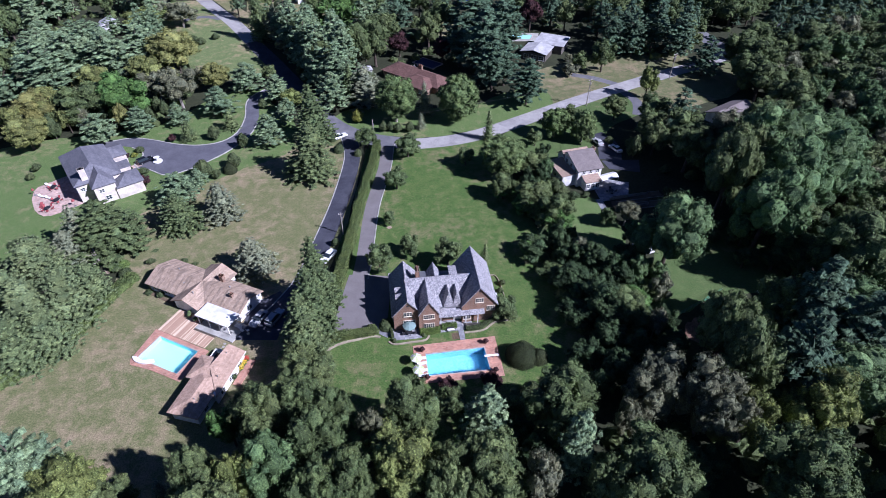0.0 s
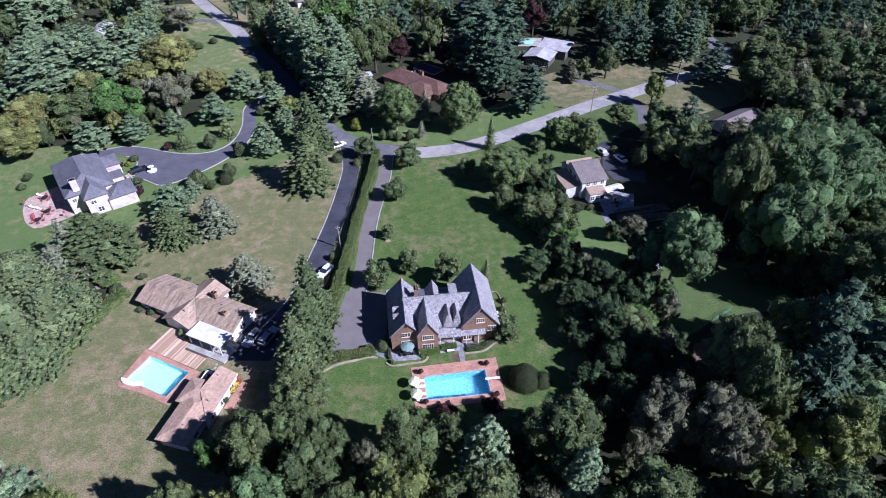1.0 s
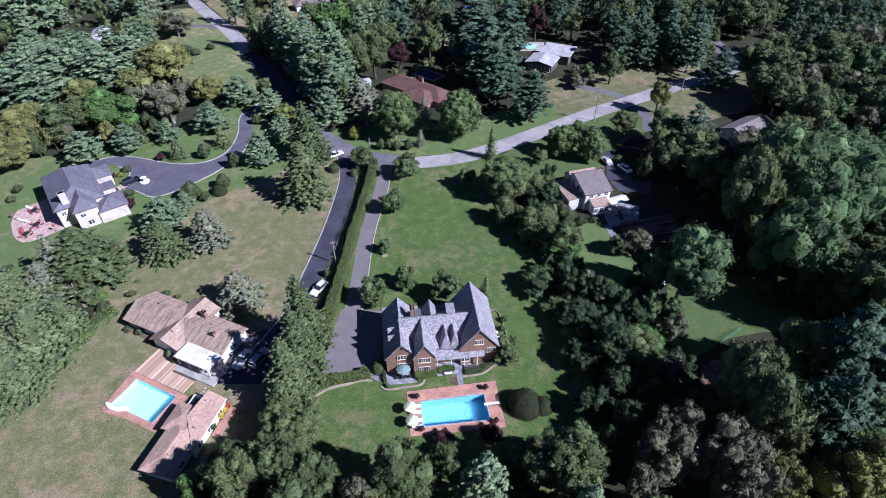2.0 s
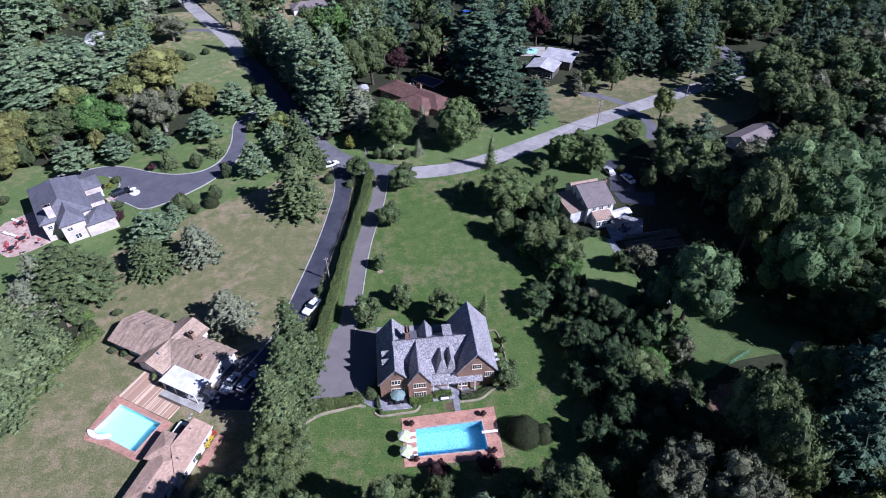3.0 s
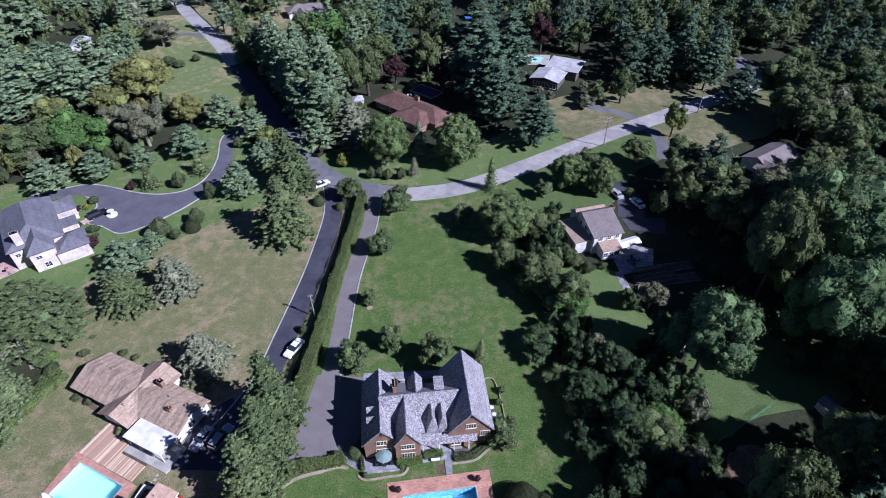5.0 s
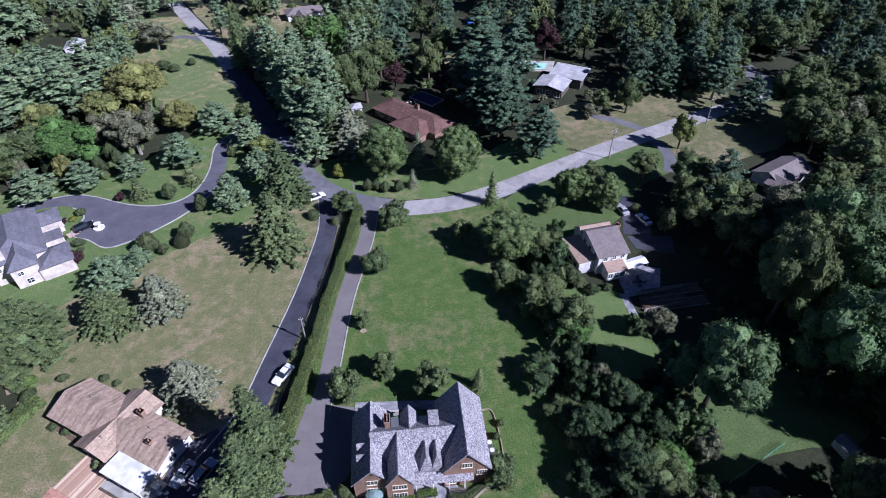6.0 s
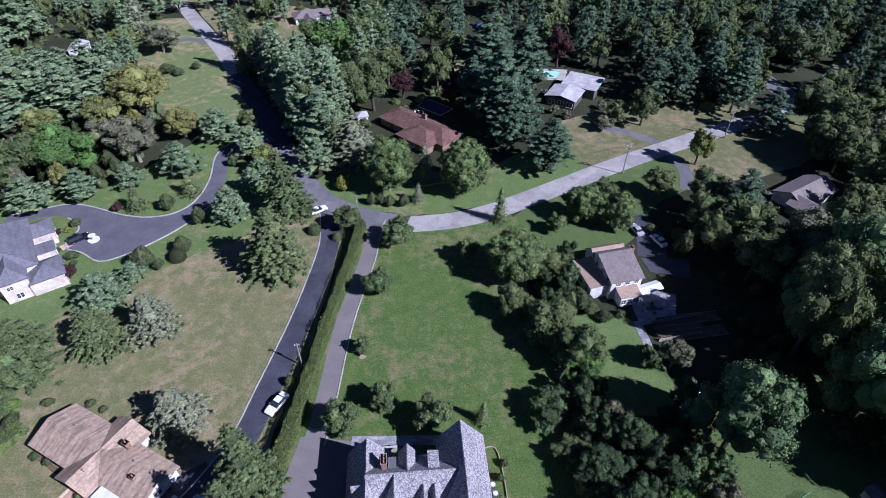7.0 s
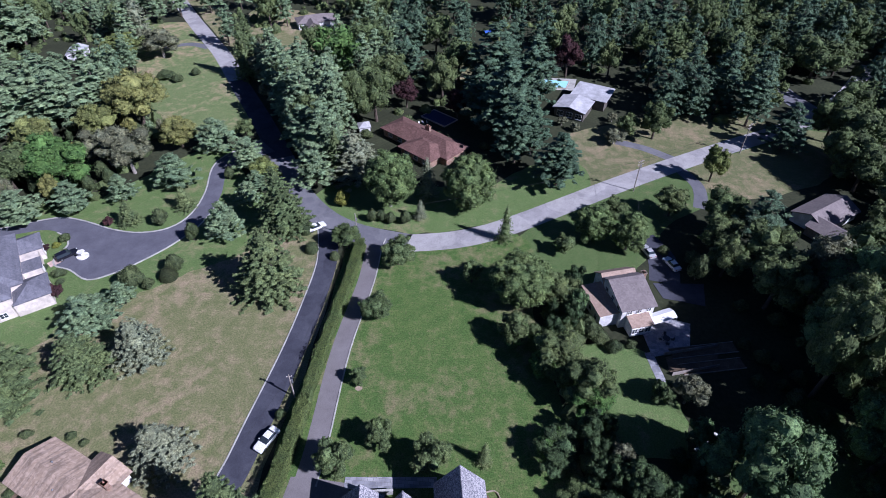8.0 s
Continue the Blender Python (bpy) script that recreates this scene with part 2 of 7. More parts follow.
CREAM_PAINT = surface("cream_paint", (0.62, 0.56, 0.45), (0.72, 0.66, 0.54), 5, 0.5, 0.6, 0.05)
SHADE_TONED_SIDING = surface("shade_toned_siding", (0.09, 0.08, 0.07), (0.14, 0.125, 0.11), 6, 0.5, 0.8, 0.1)
GLASS = glass("window_glass")
POOL_WATER = water("pool_water", 3.2, 0.6)
STILL_WATER = water("still_water", 1.0, 0.08)
POOL_BLUE = caustic_pool_floor("blue_caustic_plaster", (0.06, 0.30, 0.50), (0.36, 0.66, 0.78))
POOL_PALE = plain("pale_pool_plaster", (0.38, 0.73, 0.8), 0.6)
COPING = surface("pool_coping", (0.42, 0.34, 0.29), (0.55, 0.46, 0.4), 8, 0.5)
TAN_STONE = surface("tan_edging", (0.28, 0.24, 0.17), (0.4, 0.35, 0.26), 8, 0.6)
TIMBER = stripes("deck_boards", [(0.0, (0.42, 0.27, 0.19)), (0.55, (0.5, 0.34, 0.24)), (0.75, (0.7, 0.55, 0.4)), (1.0, (0.74, 0.6, 0.45))])
BARK = surface("bark", (0.06, 0.045, 0.035), (0.16, 0.13, 0.1), 6, 1.0, 0.95, 0.6)
PALE_BARK = surface("pale_bark", (0.22, 0.2, 0.17), (0.36, 0.33, 0.29), 6, 1.0, 0.95, 0.5)
POLE_WOOD = surface("weathered_pole", (0.25, 0.22, 0.19), (0.42, 0.38, 0.34), 8, 1.0)
STEEL = plain("grey_metal", (0.35, 0.36, 0.37), 0.4, 0.5, 0.7)
WIRE = plain("black_wire", (0.03, 0.03, 0.03), 0.6)
RUBBER = plain("rubber", (0.02, 0.02, 0.02), 0.8)
MULCH = surface("mulch_bed", (0.1, 0.07, 0.045), (0.19, 0.14, 0.09), 4, 0.6, 0.95, 0.5)
EARTH = surface("bare_earth", (0.28, 0.21, 0.15), (0.4, 0.32, 0.24), 3, 0.4, 0.95, 0.4)
RED_EARTH = surface("red_earth", (0.13, 0.075, 0.05), (0.27, 0.17, 0.12), 2.5, 0.5, 0.95, 0.6)
GREEN_CANVAS = plain("sage_canvas", (0.2, 0.29, 0.28), 0.8)
LIME_CANVAS = plain("pale_green_canvas", (0.5, 0.62, 0.3), 0.8)
WHITE_PLASTIC = plain("white_resin", (0.8, 0.8, 0.78), 0.4)
RED_CUSHION = plain("red_fabric", (0.33, 0.075, 0.08), 0.85)
DARK_IRON = plain("dark_iron", (0.03, 0.03, 0.035), 0.5)
CLAY = plain("terracotta", (0.3, 0.17, 0.12), 0.8)
BLUE_TARP = plain("blue_cover", (0.05, 0.12, 0.45), 0.5)
# Cover blue lowered in colour for the shade it lies in.
SHADE_TONED_COVER = plain("shade_toned_pool_cover", (0.02, 0.03, 0.11), 0.6)
GARDEN_GREEN = plain("green_mesh", (0.08, 0.3, 0.2), 0.7)
STONE_PIECE = stripes("flagstone_piece", [(0.0, (0.2, 0.21, 0.24)), (0.4, (0.29, 0.29, 0.32)), (0.8, (0.38, 0.37, 0.38)), (1.0, (0.44, 0.42, 0.41))], 0.85)


# ---- building blocks ----
class Shape:
    """Collects corners and faces of one mesh."""

    def __init__(self):
        self.v, self.f = [], []

    def add(self, verts, faces):
        n = len(self.v)
        self.v += [tuple(p) for p in verts]
        self.f += [tuple(n + i for i in q) for q in faces]
        return self

    def box(self, x0, x1, y0, y1, z0, z1):
        return self.prism([(x0, y0), (x1, y0), (x1, y1), (x0, y1)], z0, z1)

    def prism(self, poly, z0, z1):
        n = len(poly)
        vs = [(x, y, z0) for x, y in poly] + [(x, y, z1) for x, y in poly]
        return self.add(vs, [tuple(range(n - 1, -1, -1)), tuple(range(n, 2 * n))] + [(i, (i + 1) % n, n + (i + 1) % n, n + i) for i in range(n)])

    def slab(self, pts, th):
        """A flat plate whose upper face is pts (counter-clockwise from above), th thick."""
        p = [Vector(q) for q in pts]
        nrm = (p[1] - p[0]).cross(p[2] - p[0]).normalized()
        if nrm.z < 0:
            p.reverse()
            nrm = -nrm
        n = len(p)
        vs = p + [q - nrm * th for q in p]
        return self.add(vs, [tuple(range(n)), tuple(range(2 * n - 1, n - 1, -1))] + [(i, n + i, n + (i + 1) % n, (i + 1) % n) for i in range(n)])

    def tube(self, a, b, r0, r1=None, n=8):
        a, b = Vector(a), Vector(b)
        r1 = r0 if r1 is None else r1
        w = (b - a).normalized()
        u = w.orthogonal().normalized()
        s = w.cross(u)
        ring = [u * math.cos(k * math.tau / n) + s * math.sin(k * math.tau / n) for k in range(n)]
        vs = [a + q * r0 for q in ring] + [b + q * r1 for q in ring]
        return self.add(vs, [tuple(range(n - 1, -1, -1)), tuple(range(n, 2 * n))] + [(i, (i + 1) % n, n + (i + 1) % n, n + i) for i in range(n)])

    def mesh(self, name):
        me = bpy.data.meshes.new(name)
        me.from_pydata(self.v, [], self.f)
        me.update()
        return me


def part(name, shape, mat, parent=None, label=""):
    me = shape.mesh(name) if isinstance(shape, Shape) else shape
    if mat and not me.materials:
        me.materials.append(mat)
    ob = new(name, me)
    if parent:
        ob.parent = parent
    if label:
        ob["label"] = label
    return ob


def thing(name, x, y, z=0.0, turn=0.0, label="", category="", group="", kind=""):
    ob = new(name)
    ob.empty_display_size = 0.2
    ob.matrix_basis = pose(x, y, z, 0, 0, turn)
    return tagged(ob, label, category, group, kind)


def inside(x, y, poly):
    hit = False
    for (x0, y0), (x1, y1) in zip(poly, poly[1:] + poly[:1]):
        if (y0 > y) != (y1 > y) and x < (x1 - x0) * (y - y0) / (y1 - y0) + x0:
            hit = not hit
    return hit


def smooth(pts, steps=6, closed=False):
    """A Catmull-Rom line through the given points."""
    n, out = len(pts), []
    for i in range(n if closed else n - 1):
        q = [pts[(i + k) % n] if closed else pts[min(max(i + k, 0), n - 1)] for k in (-1, 0, 1, 2)]
        for s in range(steps):
            t = s / steps
            out.append(tuple(0.5 * (2 * q[1][c] + (q[2][c] - q[0][c]) * t + (2 * q[0][c] - 5 * q[1][c] + 4 * q[2][c] - q[3][c]) * t * t
                                    + (3 * q[1][c] - q[0][c] - 3 * q[2][c] + q[3][c]) * t ** 3) for c in (0, 1)))
    return out if closed else out + [tuple(pts[-1])]


def offset(line, d):
    out = []
    for i, p in enumerate(line):
        a, b = line[max(i - 1, 0)], line[min(i + 1, len(line) - 1)]
        l = math.hypot(b[0] - a[0], b[1] - a[1]) or 1
        out.append((p[0] - (b[1] - a[1]) / l * d, p[1] + (b[0] - a[0]) / l * d))
    return out


def ribbon(line, width, z0, z1):
    """A strip along a line, with sides."""
    a, b, n = offset(line, width / 2), offset(line, -width / 2), len(line)
    vs = [(*p, z1) for p in a] + [(*p, z1) for p in b] + [(*p, z0) for p in a] + [(*p, z0) for p in b]
    fs = []
    for i in range(n - 1):
        fs += [(n + i, n + i + 1, i + 1, i), (i, i + 1, 2 * n + i + 1, 2 * n + i), (3 * n + i, 3 * n + i + 1, n + i + 1, n + i)]
    fs += [(0, 2 * n, 3 * n, n), (2 * n - 1, 4 * n - 1, 3 * n - 1, n - 1)]
    return Shape().add(vs, fs)


def sheet(outline, holes, z):
    """A flat sheet with holes cut through it."""
    from mathutils import geometry
    loops, pts, edges = [outline] + holes, [], []
    for loop in loops:
        n = len(pts)
        pts += [Vector(p) for p in loop]
        edges += [(n + i, n + (i + 1) % len(loop)) for i in range(len(loop))]
    vs, _, fs, *_ = geometry.delaunay_2d_cdt(pts, edges, [], 1, 1e-4)
    keep = []
    for f in fs:
        cx, cy = sum(vs[i].x for i in f) / len(f), sum(vs[i].y for i in f) / len(f)
        if not any(inside(cx, cy, h) for h in holes):
            keep.append(tuple(f))
    return Shape().add([(v.x, v.y, z) for v in vs], keep)


def turned(pts, x, y, a):
    c, s = math.cos(radians(a)), math.sin(radians(a))
    return [(x + px * c - py * s, y + px * s + py * c) for px, py in pts]


def wavy(poly, amount, rng, steps=5):
    """An uneven closed outline."""
    return [(x + rng.uniform(-amount, amount), y + rng.uniform(-amount, amount)) for x, y in smooth(poly, steps, True)]


# ---- roofs, walls, windows ----
def gable_roof(s, x0, x1, y0, y1, ez, rz, axis, over=0.35, ends=0.3, th=0.18):
    """Two sloping plates; axis is the ridge's direction."""
    if axis == "y":
        m, k = (x0 + x1) / 2, (rz - ez) / ((x1 - x0) / 2)
        for sx, xe in ((-1, x0 - over), (1, x1 + over)):
            zl = ez - over * k
            s.slab([(m, y0 - ends, rz), (xe, y0 - ends, zl), (xe, y1 + ends, zl), (m, y1 + ends, rz)], th)
    else:
        m, k = (y0 + y1) / 2, (rz - ez) / ((y1 - y0) / 2)
        for ye in (y0 - over, y1 + over):
            zl = ez - over * k
            s.slab([(x0 - ends, m, rz), (x0 - ends, ye, zl), (x1 + ends, ye, zl), (x1 + ends, m, rz)], th)
    return s


def gable_body(s, x0, x1, y0, y1, ez, rz, axis, z0=0.0):
    """Walls up to the eaves with both gables, a little under the roof plates."""
    d = 0.12
    if axis == "y":
        m = (x0 + x1) / 2
        ring = [(x0, z0), (x1, z0), (x1, ez - d), (m, rz - d), (x0, ez - d)]
        vs = [(x, y0, z) for x, z in ring] + [(x, y1, z) for x, z in ring]
    else:
        m = (y0 + y1) / 2
        ring = [(y0, z0), (y1, z0), (y1, ez - d), (m, rz - d), (y0, ez - d)]
        vs = [(x1, y, z) for y, z in ring] + [(x0, y, z) for y, z in ring]
    return s.add(vs, [(0, 1, 2, 3, 4), (9, 8, 7, 6, 5)] + [(i, 5 + i, 5 + (i + 1) % 5, (i + 1) % 5) for i in range(5)])


def hip_roof(s, x0, x1, y0, y1, ez, rz, over=0.4, inset=None, th=0.16):
    x0, x1, y0, y1 = x0 - over, x1 + over, y0 - over, y1 + over
    if x1 - x0 >= y1 - y0:
        i = inset if inset is not None else (y1 - y0) / 2
        r = [(x0 + i, (y0 + y1) / 2, rz), (x1 - i, (y0 + y1) / 2, rz)]
        faces = [((x0, y0, ez), (x1, y0, ez), r[1], r[0]), ((x1, y1, ez), (x0, y1, ez), r[0], r[1]), ((x0, y1, ez), (x0, y0, ez), r[0]), ((x1, y0, ez), (x1, y1, ez), r[1])]
    else:
        i = inset if inset is not None else (x1 - x0) / 2
        r = [((x0 + x1) / 2, y0 + i, rz), ((x0 + x1) / 2, y1 - i, rz)]
        faces = [((x1, y0, ez), (x1, y1, ez), r[1], r[0]), ((x0, y1, ez), (x0, y0, ez), r[0], r[1]), ((x0, y0, ez), (x1, y0, ez), r[0]), ((x1, y1, ez), (x0, y1, ez), r[1])]
    for f in faces:
        s.add([Vector(p) for p in f], [tuple(range(len(f)))])
    s.box(x0, x1, y0, y1, ez - th, ez - 0.004)
    return s


def window(parent, x, y, z, w, h, turn, lights=3, sill=True, mat=None, deep=0.1):
    """A framed window standing proud of a wall; turn is the way it faces (0: towards -y)."""
    t, d = 0.1, deep
    w, h = w * 0.86, h * 0.86
    frame_ob = part("window", Shape().box(-w / 2 - t, w / 2 + t, -d, 0.05, -t, h + t), mat or WHITE_PAINT, parent)
    frame_ob.matrix_basis = pose(x, y, z, 0, 0, turn)
    if sill:
        part("sill", Shape().box(-w / 2 - 0.16, w / 2 + 0.16, -d - 0.1, 0.05, -t - 0.08, -t), mat or WHITE_PAINT, frame_ob)
    for k in range(lights):
        x0 = -w / 2 + w * k / lights + (t / 2 if k else 0)
        x1 = -w / 2 + w * (k + 1) / lights - (t / 2 if k < lights - 1 else 0)
        for z0, z1 in ((0, h * 0.5 - 0.03), (h * 0.5 + 0.03, h)):
            part("pane", Shape().box(x0, x1, -d - 0.006, -d + 0.02, z0, z1), GLASS, frame_ob)
    return frame_ob


def door(parent, x, y, z, w, h, turn, mat):
    s = Shape().box(-w / 2, w / 2, -0.05, 0.03, 0, h).box(-w / 2 - 0.1, -w / 2, -0.09, 0.03, 0, h + 0.1).box(w / 2, w / 2 + 0.1, -0.09, 0.03, 0, h + 0.1).box(-w / 2 - 0.1, w / 2 + 0.1, -0.09, 0.03, h, h + 0.1)
    for k in range(2):
        s.box(-w * 0.36, w * 0.36, -0.065, -0.05, 0.2 + k * h * 0.45, 0.15 + (k + 0.9) * h * 0.45)
    ob = part("door", s, mat, parent)
    ob.matrix_basis = pose(x, y, z, 0, 0, turn)
    part("handle", Shape().tube((w * 0.38, -0.06, 1.0), (w * 0.38, -0.14, 1.0), 0.035), STEEL, ob)
    return ob


def chimney(parent, x, y, z0, z1, wx, wy, mat, pots=2, pot_mat=None):
    s = Shape().box(x - wx / 2, x + wx / 2, y - wy / 2, y + wy / 2, z0, z1).box(x - wx / 2 - 0.08, x + wx / 2 + 0.08, y - wy / 2 - 0.08, y + wy / 2 + 0.08, z1 - 0.25, z1)
    ob = part("chimney", s, mat, parent)
    for k in range(pots):
        if wx > wy:
            px, py = x - wx / 2 + wx * (k + 0.5) / pots, y
        else:
            px, py = x, y - wy / 2 + wy * (k + 0.5) / pots
        part("chimney_pot", Shape().tube((px, py, z1), (px, py, z1 + 0.4), 0.14, 0.11, 10), pot_mat or CLAY, ob)
    return ob


# ---- the ground, roads and pools ----
MAIN = (0.0, 80.0, 8.0)      # the brick house and its pool
RANCH = (-52.0, 81.0, -23.0)  # the low house and its pool
MAIN_POOL = turned([(-5.1, -17.1), (6.3, -17.2), (6.1, -11.9), (-5.1, -12.2)], *MAIN)
RANCH_POOL = turned([(0.6, -16.0), (10.1, -16.0), (10.0, -10.4), (0.6, -10.4)], *RANCH)
rng = random.Random(4)


def lawn(name, outline, mat, label, z=0.03, holes=(), rough=0.5):
    ob = part(name, sheet(wavy(outline, rough, rng), list(holes), z), mat)
    return tagged(ob, label, "lawn", kind="structure")


tagged(part("ground", sheet([(-900, -700), (900, -700), (900, 1100), (-900, 1100)], [MAIN_POOL, RANCH_POOL], 0.0), FOREST),
       "woodland floor of leaf litter and dark soil", "ground", kind="structure")
lawn("lawn_field", [(-92, 22), (-60, 24), (-40, 38), (-30, 52), (-27, 75), (-25, 95), (-24, 130), (-27, 149), (-36, 152), (-48, 145), (-60, 136), (-70, 129), (-79, 114), (-76, 97), (-72, 86), (-75, 69), (-90, 50), (-104, 36)],
     FIELD, "dry mown field of brownish green grass", 0.02, [RANCH_POOL])
lawn("lawn_main", [(-27, 45), (-8, 48), (14, 46), (26, 56), (27, 75), (24, 96), (21, 112), (18, 130), (19, 146), (15.5, 152.2), (8, 148.6), (0, 146.2), (-9, 144.6), (-16, 146), (-23, 146), (-23.5, 120), (-25, 90), (-26, 70)],
     LAWN, "green mown lawn with worn patches round the brick house", 0.028, [MAIN_POOL])
lawn("lawn_drive", [(-150, 80), (-128, 84), (-100, 92), (-86, 98), (-76, 112), (-66, 124), (-56, 133), (-46, 142), (-48, 160), (-58, 172), (-64, 184), (-74, 184), (-86, 166), (-92, 156), (-104, 153), (-122, 147), (-145, 134), (-160, 112)],
     HOUSE_LAWN, "lush green lawn round the cream house", 0.024)
lawn("lawn_meadow", [(-72, 192), (-66, 206), (-76, 219), (-95, 248), (-112, 270), (-124, 286), (-140, 280), (-134, 262), (-122, 238), (-106, 214), (-94, 196)],
     MEADOW, "open dry meadow beside the far road", 0.022)
lawn("lawn_island", [(-37, 162), (-30, 155.5), (-20, 152), (-8, 150.5), (4, 153), (16, 160), (28, 168.5), (36, 174.5), (32, 186), (20, 182), (8, 172), (-6, 170), (-20, 170), (-30, 170)],
     HOUSE_LAWN, "roadside lawn with mown verge", 0.022)
lawn("lawn_dry", [(34, 172.6), (45, 179.2), (62, 190), (82, 202.5), (94, 211), (90, 218), (64, 216), (46, 209), (30, 199), (28, 183)], DRY, "dry pale lawn beside the road", 0.02)
lawn("lawn_verge", [(26, 160), (44, 173), (62, 184.5), (84, 198), (106, 211), (114, 204), (100, 186), (86, 176), (66, 168), (52, 158), (42, 142), (28, 134), (20, 138), (12, 146)],
     FRESH, "verge and front lawn of the white house", 0.02)
lawn("lawn_corner", [(63, 183.4), (84, 196.4), (106, 209.5), (116, 203), (102, 184), (88, 175), (72, 170), (65, 174)], DRY, "dull olive lawn by the road corner", 0.036)
lawn("lawn_back", [(22, 117), (36, 120), (41, 113), (43, 104), (41, 97.5), (34, 97), (29, 102), (24, 108)], HOUSE_LAWN, "small mown back lawn beside the white house", 0.02)
lawn("lawn_side", [(46, 78), (60, 84), (73, 86), (76, 102), (66, 110), (54, 104), (46, 92)], FRESH, "sunlit clearing of mown grass", 0.02)
lawn("lawn_north", [(-4, 238), (8, 234), (10, 250), (-4, 256)], FIELD, "dry grass clearing among the pines", 0.02)
lawn("lawn_roadside", [(-88, 248), (-80, 246), (-98, 274), (-118, 302), (-146, 342), (-152, 338), (-128, 304), (-110, 279)], FIELD, "dry grass strip along the far road", 0.019)
lawn("lawn_far", [(-92, 262), (-80, 252), (-62, 258), (-50, 276), (-66, 300), (-100, 306)], FIELD, "dry lawn by the far road", 0.018)


def road(name, pts, width, mat, label, z=0.05, kerb=0, steps=8):
    line = smooth(pts, steps)
    ob = tagged(part(name, ribbon(line, width, -0.2, z), mat), label, "road", kind="structure")
    if kerb:
        for side, k in ((1, kerb & 1), (-1, kerb & 2)):
            if k:
                part("kerb", ribbon(offset(line, side * (width / 2 + 0.12)), 0.24, -0.2, z + 0.1), KERB, ob)
    return ob


road("road_east", [(-9.8, 146.6), (0.4, 148.6), (9, 152.1), (17, 157), (28, 164.6), (44, 175.8), (61.5, 187.1), (81.7, 199.5), (104, 213), (126, 232), (150, 262)], 6.2, CONCRETE_ROAD, "pale grey cracked concrete road", 0.05)
road("road_junction", [(-50, 181), (-42, 166.5), (-32, 155), (-22, 149.3), (-9.8, 146.6)], 6.6, JUNCTION_ASPHALT, "grey asphalt bend of the road", 0.05)
road("road_west", [(-160, 345), (-130, 300.5), (-111, 274), (-96, 254), (-81, 230.5)], 6.4, CONCRETE_ROAD, "pale grey far road", 0.05)
# The far road goes on here, darkened in colour to carry tree shade.
road("road_shaded", [(-81, 230.5), (-76, 222.5), (-64, 204), (-50, 181)], 6.4, DARK_AND_SHADE_ASPHALT, "road stretch coloured dark for the deep tree shade on it", 0.048)
road("drive_hedge", [(-30.5, 153), (-28.4, 146), (-26.9, 137.4), (-26.9, 125), (-27.5, 113), (-29, 98.5), (-30.2, 88), (-33, 80), (-36, 74.5)], 4.4, DARK_AND_SHADE_ASPHALT, "narrow dark asphalt drive with a pale kerb", 0.045, 2, 6)
road("drive_main", [(-17.0, 148), (-17.4, 144.1), (-17.3, 132.9), (-18.7, 114.4), (-18.4, 95.6), (-18.6, 88)], 3.5, DRIVE_ASPHALT, "long straight taupe asphalt drive", 0.04, 1, 6)
road("drive_meadow", [(-120, 257), (-112, 262), (-103, 259)], 3.2, JUNCTION_ASPHALT, "short grey drive across the meadow", 0.035)
road("drive_north", [(46, 198), (54, 194.5), (62.5, 187.6)], 3.2, JUNCTION_ASPHALT, "grey drive of the far white house", 0.038)
road("drive_south", [(60, 186.5), (64, 176), (62, 166)], 3.4, JUNCTION_ASPHALT, "grey drive leaving the road", 0.038)
road("drive_forecourt", [(45, 153), (48, 146), (47, 138)], 6.5, DARK_AND_SHADE_ASPHALT, "shaded asphalt forecourt of the white house", 0.038)
road("drive_court", [(107.5, 243), (110, 230), (115, 217)], 8.0, JUNCTION_ASPHALT, "grey paved court among the trees", 0.04)

court = [(-21.0, 89.2), (-21.8, 80), (-22.3, 72.2), (-17, 72.8), (-12.4, 73.9), (-11.4, 76.8), (-11.6, 88.8), (-16.5, 89.2)]
tagged(part("drive_yard", Shape().prism(court, -0.1, 0.055), DRIVE_ASPHALT), "taupe asphalt parking yard beside the brick house", "driveway", kind="structure")
tagged(part("drive_carport", Shape().prism([(-40.5, 70.5), (-32.5, 70.5), (-31.5, 80), (-35, 84), (-40, 80)], -0.1, 0.05), DARK_AND_SHADE_ASPHALT), "shaded asphalt parking bay", "driveway", kind="structure")
cul = smooth([(-108, 143.6), (-101.4, 147.0), (-95.5, 149.2), (-89, 148.3), (-80.5, 145.7), (-73.3, 145.2), (-67.4, 147.6), (-64.5, 153.4), (-64.8, 163), (-67.4, 174), (-66, 181), (-59, 190)], 4) \
    + smooth([(-53, 184), (-60.5, 178), (-62.4, 171), (-60.4, 162), (-60.4, 151.4), (-63.8, 142.4), (-68.5, 135.7), (-72.6, 131.4), (-77.1, 129), (-82.5, 131.6), (-86.8, 132.8), (-88.3, 136), (-87.8, 139.5), (-90.5, 142.6), (-96, 144.5), (-102, 142.5), (-108, 139.6)], 4)
cul_ob = tagged(part("drive_turning", Shape().prism(cul[::-1], -0.1, 0.05), SEAL_ASPHALT), "wide blue-grey asphalt turning circle with pale kerbs", "driveway", kind="structure")
part("kerb", ribbon(offset(cul[:45], 0.15), 0.35, -0.1, 0.16), KERB, cul_ob)
part("kerb", ribbon(offset(cul[58:100], 0.15), 0.35, -0.1, 0.16), KERB, cul_ob)


